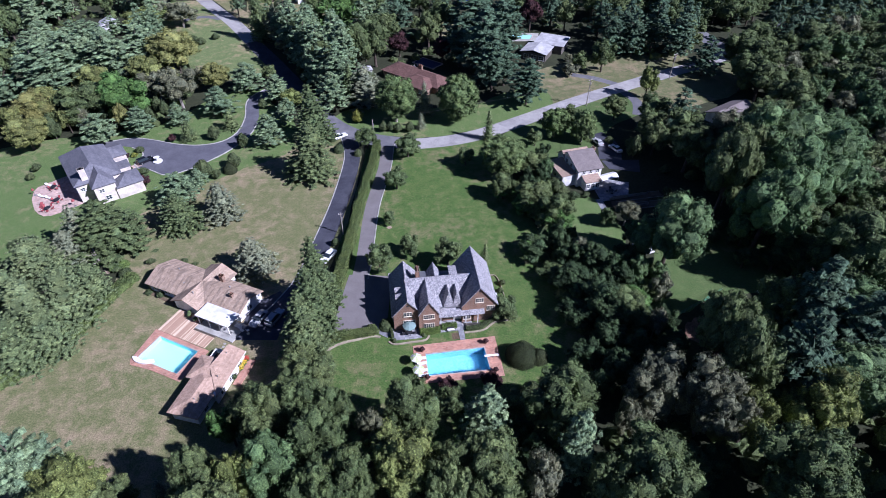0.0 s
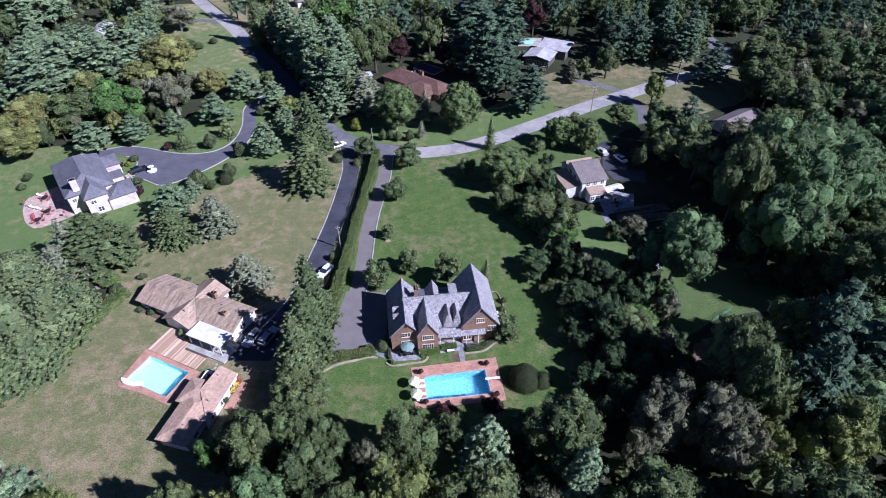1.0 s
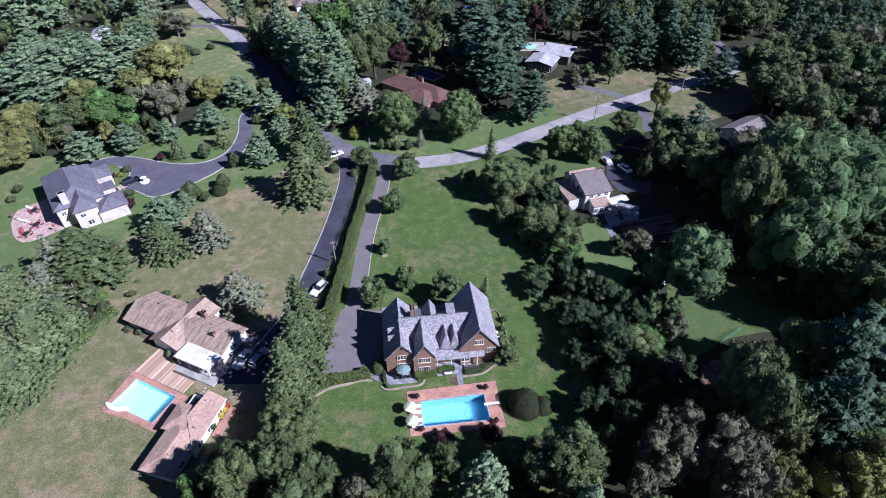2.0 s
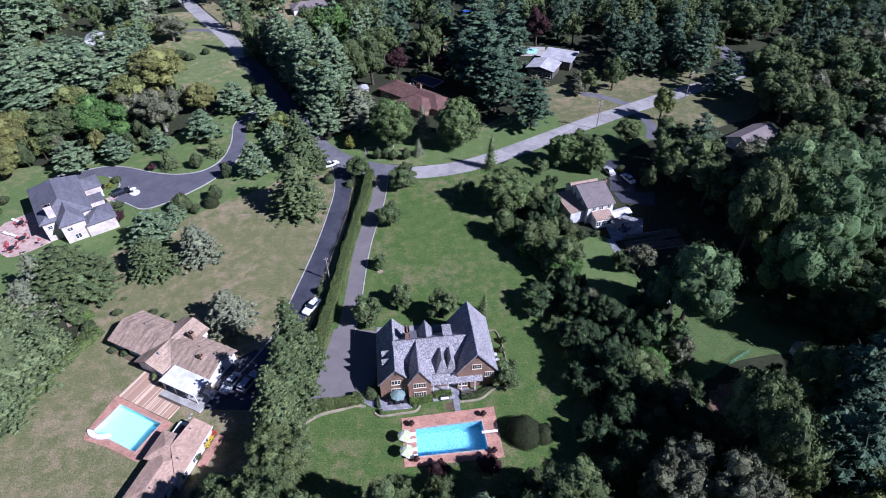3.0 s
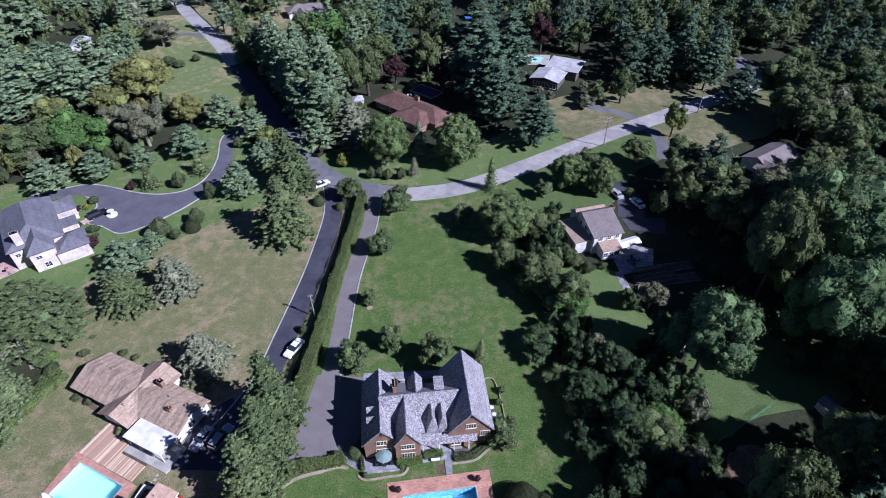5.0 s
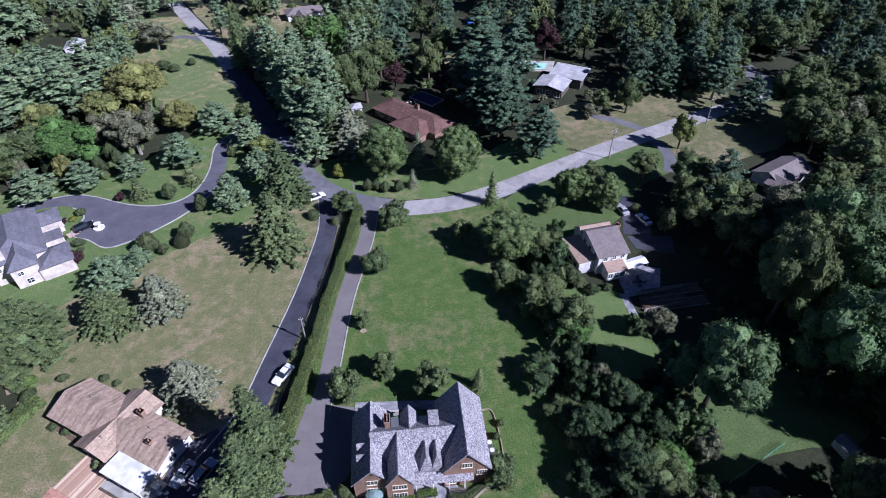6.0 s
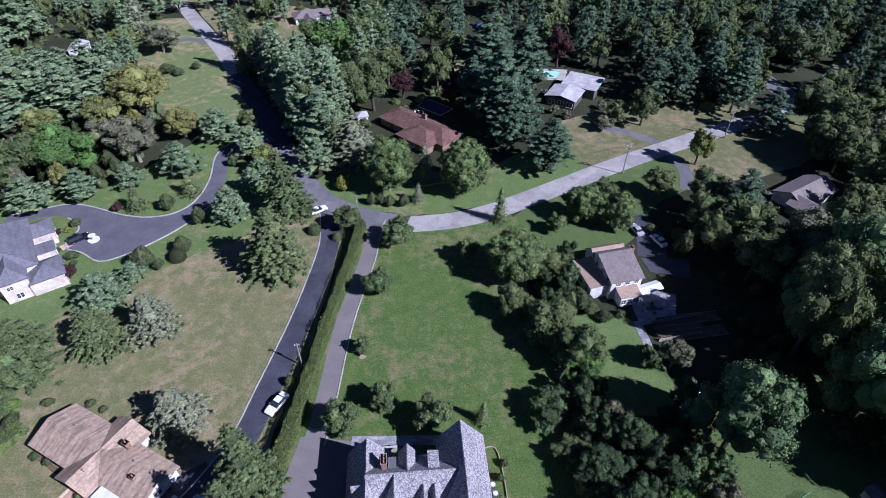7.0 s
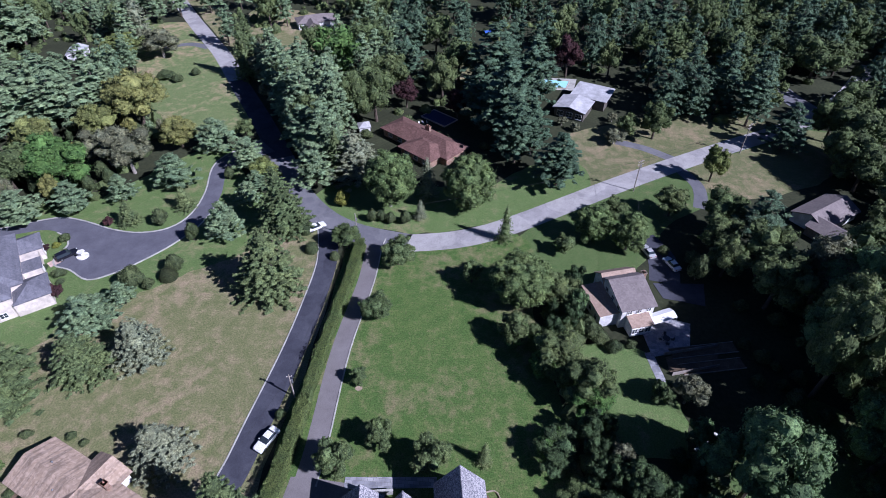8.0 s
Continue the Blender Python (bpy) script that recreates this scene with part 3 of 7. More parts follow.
def pool(name, corners, basin_mat, water_mat, depth, label):
    """A basin cut into the ground, with coping and water."""
    ob = thing(name, *corners[0], label=label, category="swimming pool")
    ob.matrix_basis = Matrix.Identity(4)
    cx, cy = sum(p[0] for p in corners) / 4, sum(p[1] for p in corners) / 4
    s = Shape()
    n = len(corners)
    s.add([(*p, 0.0) for p in corners] + [(*p, -depth) for p in corners], [(i, (i + 1) % n, n + (i + 1) % n, n + i) for i in range(n)] + [tuple(range(n, 2 * n))])
    part("basin", s, basin_mat, ob)
    w = part("water", Shape().add([(*p, -0.12) for p in corners], [tuple(range(n))]), water_mat, ob)
    w.visible_shadow = False
    grow = lambda k: [(cx + (x - cx) * k, cy + (y - cy) * k) for x, y in corners]
    big = [(x + 0.2 * (1 if x > cx else -1), y + 0.2 * (1 if y > cy else -1)) for x, y in corners]
    c = Shape()
    for i in range(n):
        j = (i + 1) % n
        c.prism([corners[i], corners[j], big[j], big[i]][::-1], 0.0, 0.13)
    part("coping", c, COPING, ob)
    return ob


def deck(name, outline, hole, mat, z, label):
    s = sheet(outline, [hole], z)
    n = len(outline)
    s.add([(*p, z) for p in outline] + [(*p, -0.05) for p in outline], [(i, (i + 1) % n, n + (i + 1) % n, n + i) for i in range(n)])
    return tagged(part(name, s, mat), label, "pool deck", kind="structure")


pool("swimming_pool", MAIN_POOL, POOL_BLUE, POOL_WATER, 2.3, "rectangular swimming pool with rippling blue water")
pool("swimming_pool", RANCH_POOL, POOL_PALE, STILL_WATER, 1.5, "rectangular swimming pool with still pale turquoise water")
deck("pavement_pool", turned([(-7.4, -18.7), (8.7, -18.9), (8.7, -9.4), (-7.4, -9.8)], *MAIN), MAIN_POOL, BRICK_PAVING, 0.1, "pinkish brick paving round the blue pool")
deck("pavement_ranch", turned([(-0.3, -16.9), (0.6, -17.9), (4.9, -17.3), (11.9, -17.2), (11.9, -9.45), (-1.6, -9.3)], *RANCH), RANCH_POOL, BRICK_PAVING, 0.1, "red brick paving round the pale pool")


# ---- trees and shrubs ----
def pack(name, verts, quads, tris, mat):
    me = bpy.data.meshes.new(name)
    me.from_pydata(verts.tolist() if len(verts) else [], [], quads + tris)
    me.materials.append(mat)
    me.update()
    return me


def sprays(c, n, size, lengthwise, r, thin=0.55):
    """Leaf sprays: one pointed blade at each centre c, facing n, long axis near lengthwise."""
    n = n / np.linalg.norm(n, axis=1, keepdims=True)
    t = lengthwise - n * np.sum(lengthwise * n, axis=1, keepdims=True)
    t /= np.linalg.norm(t, axis=1, keepdims=True) + 1e-9
    b = np.cross(n, t)
    s = size[:, None]
    v = np.stack([c + t * s, c - t * s * 0.6 + b * s * thin, c - t * s * 0.6 - b * s * thin], 1).reshape(-1, 3)
    q = [(3 * i, 3 * i + 1, 3 * i + 2) for i in range(len(c))]
    return v, q


def ball(center, radii, r, level=1, rough=0.12):
    bm = bmesh.new()
    bmesh.ops.create_icosphere(bm, subdivisions=level, radius=1.0)
    v = np.array([p.co[:] for p in bm.verts])
    f = [tuple(p.index for p in q.verts) for q in bm.faces]
    bm.free()
    v *= 1 + r.uniform(-rough, rough, (len(v), 1))
    return v * np.array(radii) + np.array(center), f


def join(groups):
    vs, fs, n = [], [], 0
    for v, f in groups:
        vs.append(v)
        fs += [tuple(i + n for i in q) for q in f]
        n += len(v)
    return np.concatenate(vs), fs


def unit(r, n):
    d = r.normal(size=(n, 3))
    return d / np.linalg.norm(d, axis=1, keepdims=True)


def broad_crown(seed, count, lobes=15, clumps=8, size=0.03, flat=0.95, low=-0.35, rugged=0.2, fine=2, lump=(0.24, 0.4), heart=0.6):
    """A crown of uneven lobes, each set with small leafy clumps, 1 in radius, with its foot at 0 and its top near 2.4."""
    r = np.random.default_rng(seed)
    lean = r.uniform(0, 6.28, 3)
    centers, radii = [np.array((0, 0, 1.32))], [heart]
    for k in range(lobes):
        z = 1 - 1.95 * (k + 0.5) / lobes
        a = k * 2.39996 + r.uniform(-0.4, 0.4)
        p = math.sqrt(1 - (z if z > 0 else z * 0.6) ** 2)
        swell = 1 + rugged * (0.6 * math.sin(2 * a + lean[0]) + 0.5 * math.sin(3 * a + lean[1]) + 0.5 * math.sin(5 * z + lean[2]))
        d = np.array((p * math.cos(a), p * math.sin(a), z * flat)) * r.uniform(0.5, 0.74) * min(1.2, swell)
        centers.append(np.array((0, 0, 1.35)) + d)
        radii.append(r.uniform(*lump))
    knots = list(zip(centers, radii))
    groups = [ball(c, (q * 0.8,) * 3, r, fine, 0.16) for c, q in knots]
    tufts = []
    for k, (c, q) in enumerate(knots):
        for d in unit(r, int(clumps * 1.7)):
            p = c + d * q * r.uniform(0.8, 1.06)
            if d[2] < low or any(np.linalg.norm(p - c2) < q2 * 0.84 for j, (c2, q2) in enumerate(knots) if j != k):
                continue
            tufts.append((p, r.uniform(0.06, 0.145)))
    for c, q in tufts:
        groups.append(ball(c, (q * 0.8, q * 0.8, q * 0.66), r, 1, 0.34))
    spots = [(c, q, 0.5) for c, q in knots] + [(c, q, 1.0) for c, q in tufts]
    share = np.array([q * q * w for _, q, w in spots])
    share /= share.sum()
    everyone, reach = np.array([c for c, _, _ in spots]), np.array([q for _, q, _ in spots])
    pts, nrm = [], []
    for k, (c, q, _) in enumerate(spots):
        m = int(count * share[k] * 2.0)
        d = unit(r, m)
        p = c + d * q * (1 + r.normal(0, 0.13, (m, 1)))
        ok = (d[:, 2] > low) | (r.random(m) < 0.3)
        near = np.linalg.norm(p[:, None, :] - everyone[None], axis=2) < reach[None] * 0.88
        near[:, k] = False
        ok &= ~near.any(axis=1)
        pts.append(p[ok])
        nrm.append(d[ok])
    pts, nrm = np.concatenate(pts), np.concatenate(nrm)
    if len(pts) > count:
        keep = r.permutation(len(pts))[:count]
        pts, nrm = pts[keep], nrm[keep]
    nrm = nrm + np.array((0, 0, 0.15)) + r.normal(0, 0.32, nrm.shape)
    groups.append(sprays(pts, nrm, size * r.uniform(0.6, 1.4, len(pts)), unit(r, len(pts)), r, 0.62))
    return join(groups)


def plume(c, q, way, r, blades, size):
    """One needle plume: a flat core with thin blades fanning out of it along its branch."""
    core = np.array([(1, 0, 0), (-1, 0, 0), (0, 1, 0), (0, -1, 0), (0, 0, 0.55), (0, 0, -0.4)]) * q * r.uniform(0.75, 1.1, (6, 1)) + c
    faces = [(0, 2, 4), (2, 1, 4), (1, 3, 4), (3, 0, 4), (2, 0, 5), (1, 2, 5), (3, 1, 5), (0, 3, 5)]
    d = unit(r, blades)
    d[:, 2] = np.abs(d[:, 2]) * 0.8 - 0.12
    fan = d + way * 0.55 + r.normal(0, 0.2, d.shape)
    up = np.array((0, 0, 0.9)) + 0.5 * way + 0.5 * d + r.normal(0, 0.25, d.shape)
    return (core, faces), sprays(c + d * q * 0.95, up, size * r.uniform(0.6, 1.35, blades), fan, r, 0.34)


def pine_crown(seed, count, tiers=11, size=0.06, plumes=6, foot=0.75):
    """Layered boughs of needle plumes on spreading branches, 1 in radius and 3.2 high."""
    r = np.random.default_rng(seed)
    branches = []
    for k in range(tiers):
        z = foot + (3.1 - foot) * k / (tiers - 1)
        reach = math.sin(min(1.0, (3.34 - z) / 2.2) * math.pi / 2) * (0.86 + 0.14 * math.sin(k * 2.3 + seed))
        m = 7 if k < tiers - 3 else 4
        for j in range(m):
            a = j * math.tau / m + k * 0.9 + r.uniform(-0.35, 0.35)
            branches.append((z + r.uniform(-0.1, 0.1), a, reach * r.uniform(0.7, 1.1)))
    blades = max(3, int(count / (len(branches) * plumes)))
    groups = []
    wide = min(1.0, (6 / plumes) ** 0.5)
    for z, a, l in branches:
        ca, sa = math.cos(a), math.sin(a)
        for k in range(max(2, round(plumes * (0.35 + 0.65 * l)))):
            f = r.uniform(0.25, 1.0) ** 0.75
            side = r.normal(0, 0.17) * (0.45 + f) * max(l, 0.35)
            c = np.array((f * l * ca - side * sa, f * l * sa + side * ca, z + 0.2 * f * l - 0.14 * (f * l) ** 2 + r.normal(0, 0.05) - abs(side) * 0.22))
            groups += plume(c, r.uniform(0.09, 0.18) * wide, np.array((ca, sa, 0.2)), r, blades, size)
    for k in range(4):
        z = 0.95 + 0.42 * k
        groups.append(ball((0, 0, z), (0.36 - 0.06 * k, 0.36 - 0.06 * k, 0.26), r, 1, 0.35))
    return join(groups)


def spruce_crown(seed, count, tiers=19, size=0.1, droop=0.35, taper=0.62, plumes=5):
    """A cone of drooping branches, 1 in radius and 4 high."""
    r = np.random.default_rng(seed)
    branches = []
    for k in range(tiers):
        z = 0.3 + 3.6 * k / (tiers - 1)
        reach = max(0.05, (1 - z / 4.05)) ** taper
        m = max(4, int(11 * reach + 3))
        for j in range(m):
            branches.append((z + r.uniform(-0.1, 0.1), j * math.tau / m + k * 1.3 + r.uniform(-0.25, 0.25), reach * r.uniform(0.78, 1.1)))
    total = sum(max(1, round(plumes * b[2])) for b in branches)
    blades = max(3, int(count / total))
    groups = []
    for z, a, l in branches:
        ca, sa = math.cos(a), math.sin(a)
        many = max(1, round(plumes * l))
        for k in range(many):
            f = (k + r.uniform(0.45, 1.0)) / many
            side = r.normal(0, 0.07) * (1.2 - f * 0.6) * max(l, 0.25)
            c = np.array((f * l * ca - side * sa, f * l * sa + side * ca, z - droop * f * l + 0.12 * (f * l) ** 2 + r.normal(0, 0.03)))
            groups += plume(c, r.uniform(0.06, 0.1) * (0.6 + 0.5 * l), np.array((ca, sa, -droop)), r, blades, size)
    for k in range(6):
        z = 0.55 + 0.55 * k
        q = (1 - z / 4.05) ** taper * 0.62
        groups.append(ball((0, 0, z), (q, q, 0.4), r, 1, 0.2))
    return join(groups)


def shrub_crown(seed, count, size=0.13, lobes=5):
    """A low bush of a few lobes, 1 in radius and 2 high."""
    r = np.random.default_rng(seed)
    groups, pts, nrm = [], [], []
    for k in range(lobes):
        a = k * math.tau / max(1, lobes - 1)
        c = np.array((0, 0, 1.0)) if k == 0 else np.array((0.42 * math.cos(a), 0.42 * math.sin(a), r.uniform(0.6, 1.05)))
        q = np.array((0.7, 0.7, 0.95)) if k == 0 else np.array((0.52, 0.52, 0.6)) * r.uniform(0.85, 1.1)
        groups.append(ball(c, q * 0.9, r, 1))
        d = unit(r, count // lobes)
        d[:, 2] = np.abs(d[:, 2]) * 1.1 - 0.25
        pts.append(c + d * q * (1 + r.normal(0, 0.07, (len(d), 1))))
        nrm.append(d)
    pts, nrm = np.concatenate(pts), np.concatenate(nrm)
    groups.append(sprays(pts, nrm + r.normal(0, 0.5, nrm.shape), size * r.uniform(0.6, 1.3, len(pts)), unit(r, len(pts)), r, 0.6))
    return join(groups)


def trunk_mesh(name, top, r0, mat, limbs=5, seed=1, start=0.35, reach=0.55):
    """A tapered trunk that forks into limbs."""
    r = random.Random(seed)
    s = Shape()
    s.tube((0, 0, -0.05), (0.02, 0.01, top * 0.5), r0, r0 * 0.7, 8).tube((0.02, 0.01, top * 0.5), (0, 0, top), r0 * 0.7, r0 * 0.2, 7)
    for k in range(limbs):
        z = top * (start + (0.9 - start) * k / max(1, limbs))
        a = k * 2.4 + r.uniform(-0.3, 0.3)
        s.tube((0, 0, z), (reach * math.cos(a), reach * math.sin(a), z + reach * 0.7), r0 * 0.4, r0 * 0.12, 6)
    me = s.mesh(name)
    me.materials.append(mat)
    return me


LEAF = {
    "oak": leaf("oak_leaves", (0.079, 0.116, 0.046), (0.118, 0.156, 0.063), 0.08, 0.45),
    "bright": leaf("maple_leaves", (0.080, 0.161, 0.045), (0.093, 0.176, 0.049)),
    "ash": leaf("ash_leaves", (0.093, 0.158, 0.066), (0.109, 0.173, 0.075), 0.08, 0.45),
    "olive": leaf("turning_leaves", (0.195, 0.193, 0.066), (0.163, 0.193, 0.066)),
    "olivegreen": leaf("yellowing_leaves", (0.140, 0.180, 0.056), (0.160, 0.196, 0.062)),
    # Leaf green set well below the oaks' to carry the thicket's shade.
    "shadedthicket": leaf("shade_dark_leaves", (0.038, 0.068, 0.030), (0.058, 0.094, 0.040), 0.08, 0.5),
    "grey": leaf("dull_leaves", (0.128, 0.143, 0.089), (0.155, 0.167, 0.105)),
    "willow": leaf("pear_leaves", (0.103, 0.156, 0.057), (0.121, 0.174, 0.066)),
    "ornamental": leaf("crab_apple_leaves", (0.088, 0.131, 0.055), (0.110, 0.156, 0.066)),
    "purple": leaf("plum_leaves", (0.05, 0.025, 0.028), (0.065, 0.03, 0.032)),
    "golden": leaf("golden_leaves", (0.170, 0.200, 0.036), (0.204, 0.220, 0.048)),
    "pine": leaf("pine_needles", (0.160, 0.239, 0.135), (0.213, 0.299, 0.166), 0.18),
    "fir": leaf("fir_needles", (0.061, 0.107, 0.065), (0.084, 0.139, 0.085)),
    "darkpine": leaf("hemlock_needles", (0.139, 0.191, 0.087), (0.168, 0.220, 0.104)),
    "spruce": leaf("spruce_needles", (0.103, 0.147, 0.063), (0.141, 0.188, 0.081)),
    "bluespruce": leaf("blue_spruce_needles", (0.188, 0.220, 0.142), (0.224, 0.255, 0.171)),
    "shrubtree": leaf("arborvitae_leaves", (0.06, 0.088, 0.04), (0.085, 0.112, 0.05)),
    "yew": leaf("yew_leaves", (0.040, 0.054, 0.024), (0.045, 0.059, 0.027), 0.06, 0.35),
    "hedgebush": leaf("fern_leaves", (0.105, 0.165, 0.045), (0.115, 0.175, 0.05)),
    "hedge": leaf("hedge_leaves", (0.090, 0.130, 0.044), (0.108, 0.145, 0.052)),
}
KINDS = {
    # kind: (thing name, category, label, unit height, crown maker, number of variants)
    "oak": ("oak_tree", "tree", "tall broad green deciduous tree with a lobed crown", 2.42, lambda k: broad_crown(10 + k, 3000, 12, 6, 0.038), 5),
    "bright": ("maple_tree", "tree", "tall bright green maple with a dense crown", 2.42, lambda k: broad_crown(30 + k, 4200, 15, 8, 0.034), 2),
    "ash": ("ash_tree", "tree", "tall fresh green ash above its neighbours", 2.42, lambda k: broad_crown(35 + k, 3600, 14, 7, 0.036), 2),
    "olive": ("turning_tree", "tree", "broad deciduous tree turning olive brown", 2.42, lambda k: broad_crown(40 + k, 4200, 15, 8, 0.034), 2),
    "olivegreen": ("yellowing_tree", "tree", "broad tree with yellowing green leaves", 2.42, lambda k: broad_crown(45 + k, 4200, 15, 8, 0.034), 2),
    # Thicket trees whose darker leaf colour holds the shade of taller woods.
    "shadedthicket": ("alder_tree", "tree", "low thicket tree with leaf colour darkened to carry shade", 2.42, lambda k: broad_crown(47 + k, 3000, 11, 6, 0.042, rugged=0.3), 3),
    "grey": ("dull_tree", "tree", "sparse dull grey-green deciduous tree", 2.42, lambda k: broad_crown(50 + k, 3000, 12, 6, 0.038, rugged=0.26), 2),
    "willow": ("pear_tree", "tree", "rounded soft green ornamental pear tree", 2.42, lambda k: broad_crown(55 + k, 7500, 34, 7, 0.032, 1.15, -0.95, 0.05, lump=(0.2, 0.29), heart=0.8), 2),
    "ornamental": ("crab_apple_tree", "small tree", "small rounded garden tree on the lawn", 2.42, lambda k: broad_crown(60 + k, 3400, 12, 6, 0.05, 0.95, -0.7, 0.24), 3),
    "purple": ("plum_tree", "tree", "dark purple-leaved plum tree", 2.42, lambda k: broad_crown(70 + k, 3000, 12, 6, 0.05), 1),
    "golden": ("golden_shrub", "shrub", "bright yellow-green garden shrub", 2.0, lambda k: shrub_crown(71, 1800, 0.075), 1),
    "pine": ("white_pine", "pine tree", "blue-green white pine with layered branches", 3.2, lambda k: pine_crown(80 + k, 3400, 9, 0.054, 5), 3),
    "fir": ("fir_tree", "conifer", "tall dark green conifer in dense woods", 3.2, lambda k: pine_crown(95 + k, 3000, 10, 0.06, 4, 0.55), 2),
    "darkpine": ("hemlock_tree", "conifer", "dense green hemlock in a tall screen", 4.0, lambda k: spruce_crown(90 + k, 4600, 15, 0.056, 0.38, 0.45, 4), 2),
    "spruce": ("spruce_tree", "spruce tree", "dark green conical spruce with drooping branches", 4.0, lambda k: spruce_crown(100 + k, 6500, 17, 0.05, 0.4), 2),
    "bluespruce": ("blue_spruce", "spruce tree", "pale silver-blue conical spruce", 4.0, lambda k: spruce_crown(110 + k, 7000, 17, 0.055, 0.12, 0.55), 1),
    "hedgebush": ("bright_shrub", "shrub", "bright green leafy shrub", 2.0, lambda k: shrub_crown(125, 1300, 0.09), 1),
    "shrubtree": ("garden_shrub", "shrub", "rounded green garden shrub", 2.0, lambda k: shrub_crown(120 + k, 1300, 0.09), 2),
}
FORMS, FAR_FORMS, NEAR_FORMS = {}, {}, {}
for kind, (name, category, label, high, maker, many) in KINDS.items():
    FORMS[kind] = []
    for k in range(many):
        v, f = maker(k)
        me = pack("crown", v, f, [], LEAF[kind])
        conifer = kind in ("pine", "fir", "darkpine", "spruce", "bluespruce")
        tm = trunk_mesh("trunk", high * (0.93 if conifer else 0.62), 0.055 if conifer else 0.075, PALE_BARK if kind in ("grey", "willow") else BARK, 3 if conifer else 6, k + 1)
        FORMS[kind].append((me, tm))
for kind, maker in (("oak", lambda: broad_crown(15, 1100, 11, 3, 0.066, fine=1)), ("pine", lambda: pine_crown(85, 1000, 8, 0.1, 2)), ("fir", lambda: pine_crown(86, 1000, 8, 0.1, 2, 0.5)), ("olive", lambda: broad_crown(42, 1300, 11, 4, 0.062, fine=1)), ("bright", lambda: broad_crown(33, 1300, 11, 4, 0.062, fine=1)), ("olivegreen", lambda: broad_crown(34, 1300, 11, 4, 0.062, fine=1))):
    v, f = maker()
    FAR_FORMS[kind] = (pack("crown", v, f, [], LEAF[kind]), FORMS[kind][0][1])
for kind, seeds in (("oak", (201, 202, 203)), ("olivegreen", (204,)), ("grey", (205,)), ("shadedthicket", (211, 212)), ("bright", (206,)), ("ash", (207, 208))):
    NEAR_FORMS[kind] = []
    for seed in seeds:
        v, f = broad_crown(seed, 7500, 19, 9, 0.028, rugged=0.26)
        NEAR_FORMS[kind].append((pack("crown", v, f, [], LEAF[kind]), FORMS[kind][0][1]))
for kind, seeds in (("pine", (221, 222)), ("fir", (223,))):
    NEAR_FORMS[kind] = []
    for seed in seeds:
        v, f = pine_crown(seed, 6000, 11, 0.038, 8)
        NEAR_FORMS[kind].append((pack("crown", v, f, [], LEAF[kind]), FORMS[kind][0][1]))
NEAR_FORMS["darkpine"] = []
for seed in (231, 232):
    v, f = spruce_crown(seed, 8500, 20, 0.036, 0.42, 0.45, 6)
    NEAR_FORMS["darkpine"].append((pack("crown", v, f, [], LEAF["darkpine"]), FORMS["darkpine"][0][1]))
v, f = spruce_crown(210, 15000, 23, 0.03, 0.42, plumes=9)
NEAR_FORMS["spruce"] = [(pack("crown", v, f, [], LEAF["spruce"]), FORMS["spruce"][0][1])]
PLANTED = []
plant_rng = random.Random(11)


def plant(kind, rows, group="", far=False):
    """Trees of one kind: x, y, height and crown radius of each."""
    name, category, label, high, _, many = KINDS[kind]
    for x, y, h, rad in rows:
        crown, trunk = FORMS[kind][plant_rng.randrange(many)]
        if (far or y > 232) and kind in FAR_FORMS:
            crown, trunk = FAR_FORMS[kind]
        elif (y < 92 and rad > 3.4 or y < 128 and rad > 5.2 or kind == "spruce" and rad > 3.6 or kind in ("pine", "fir") and rad > 6.5 or kind == "darkpine" and x > -100) and kind in NEAR_FORMS:
            crown, trunk = plant_rng.choice(NEAR_FORMS[kind])
        ob = thing(name, x, y, 0, plant_rng.uniform(0, 360), label, category, group or name.replace("_", " ") + "s")
        ob.matrix_basis = ob.matrix_basis @ pose(0, 0, 0, plant_rng.uniform(-2, 2), plant_rng.uniform(-2, 2), 0) @ Matrix.Diagonal((rad, rad, h / high, 1))
        part("trunk", trunk, None, ob)
        part("crown", crown, None, ob)
        PLANTED.append((x, y, rad))


plant("spruce", [
    (-36.7, 129.2, 16.6, 8.1), (-39.3, 149.3, 18.0, 7.3), (-63.8, 105.8, 10.0, 6.3), (-77.8, 98.5, 12.8, 11.0),
    (-77.6, 232.1, 22.3, 5.1), (-84.5, 254.0, 17.0, 4.8), (-66.8, 155.7, 6.5, 3.1), (-77.6, 148.6, 6.5, 3.2), (-32.0, 173.7, 14.2, 4.4),
    (-25.4, 79.0, 19.0, 5.6), (-25.0, 72.2, 17.5, 5.4), (-25.6, 66.4, 18.0, 5.2), (12.6, 149.4, 10.7, 2.4), (8.9, 93.9, 5.7, 1.5),
])
plant("bluespruce", [
    (-54.9, 109.9, 10.1, 5.5), (-41.4, 90.3, 9.4, 5.4), (-83.4, 92.9, 9.0, 5.0), (-132.1, 263.4, 20.8, 6.1),
    (-6.9, 165.7, 11.4, 3.0), (-27.2, 173.2, 13.5, 8.4), (-7.9, 156.2, 5.6, 1.8), (-40.6, 38.0, 7.9, 2.1),
    (-82.7, 97.3, 12.8, 4.6),
])
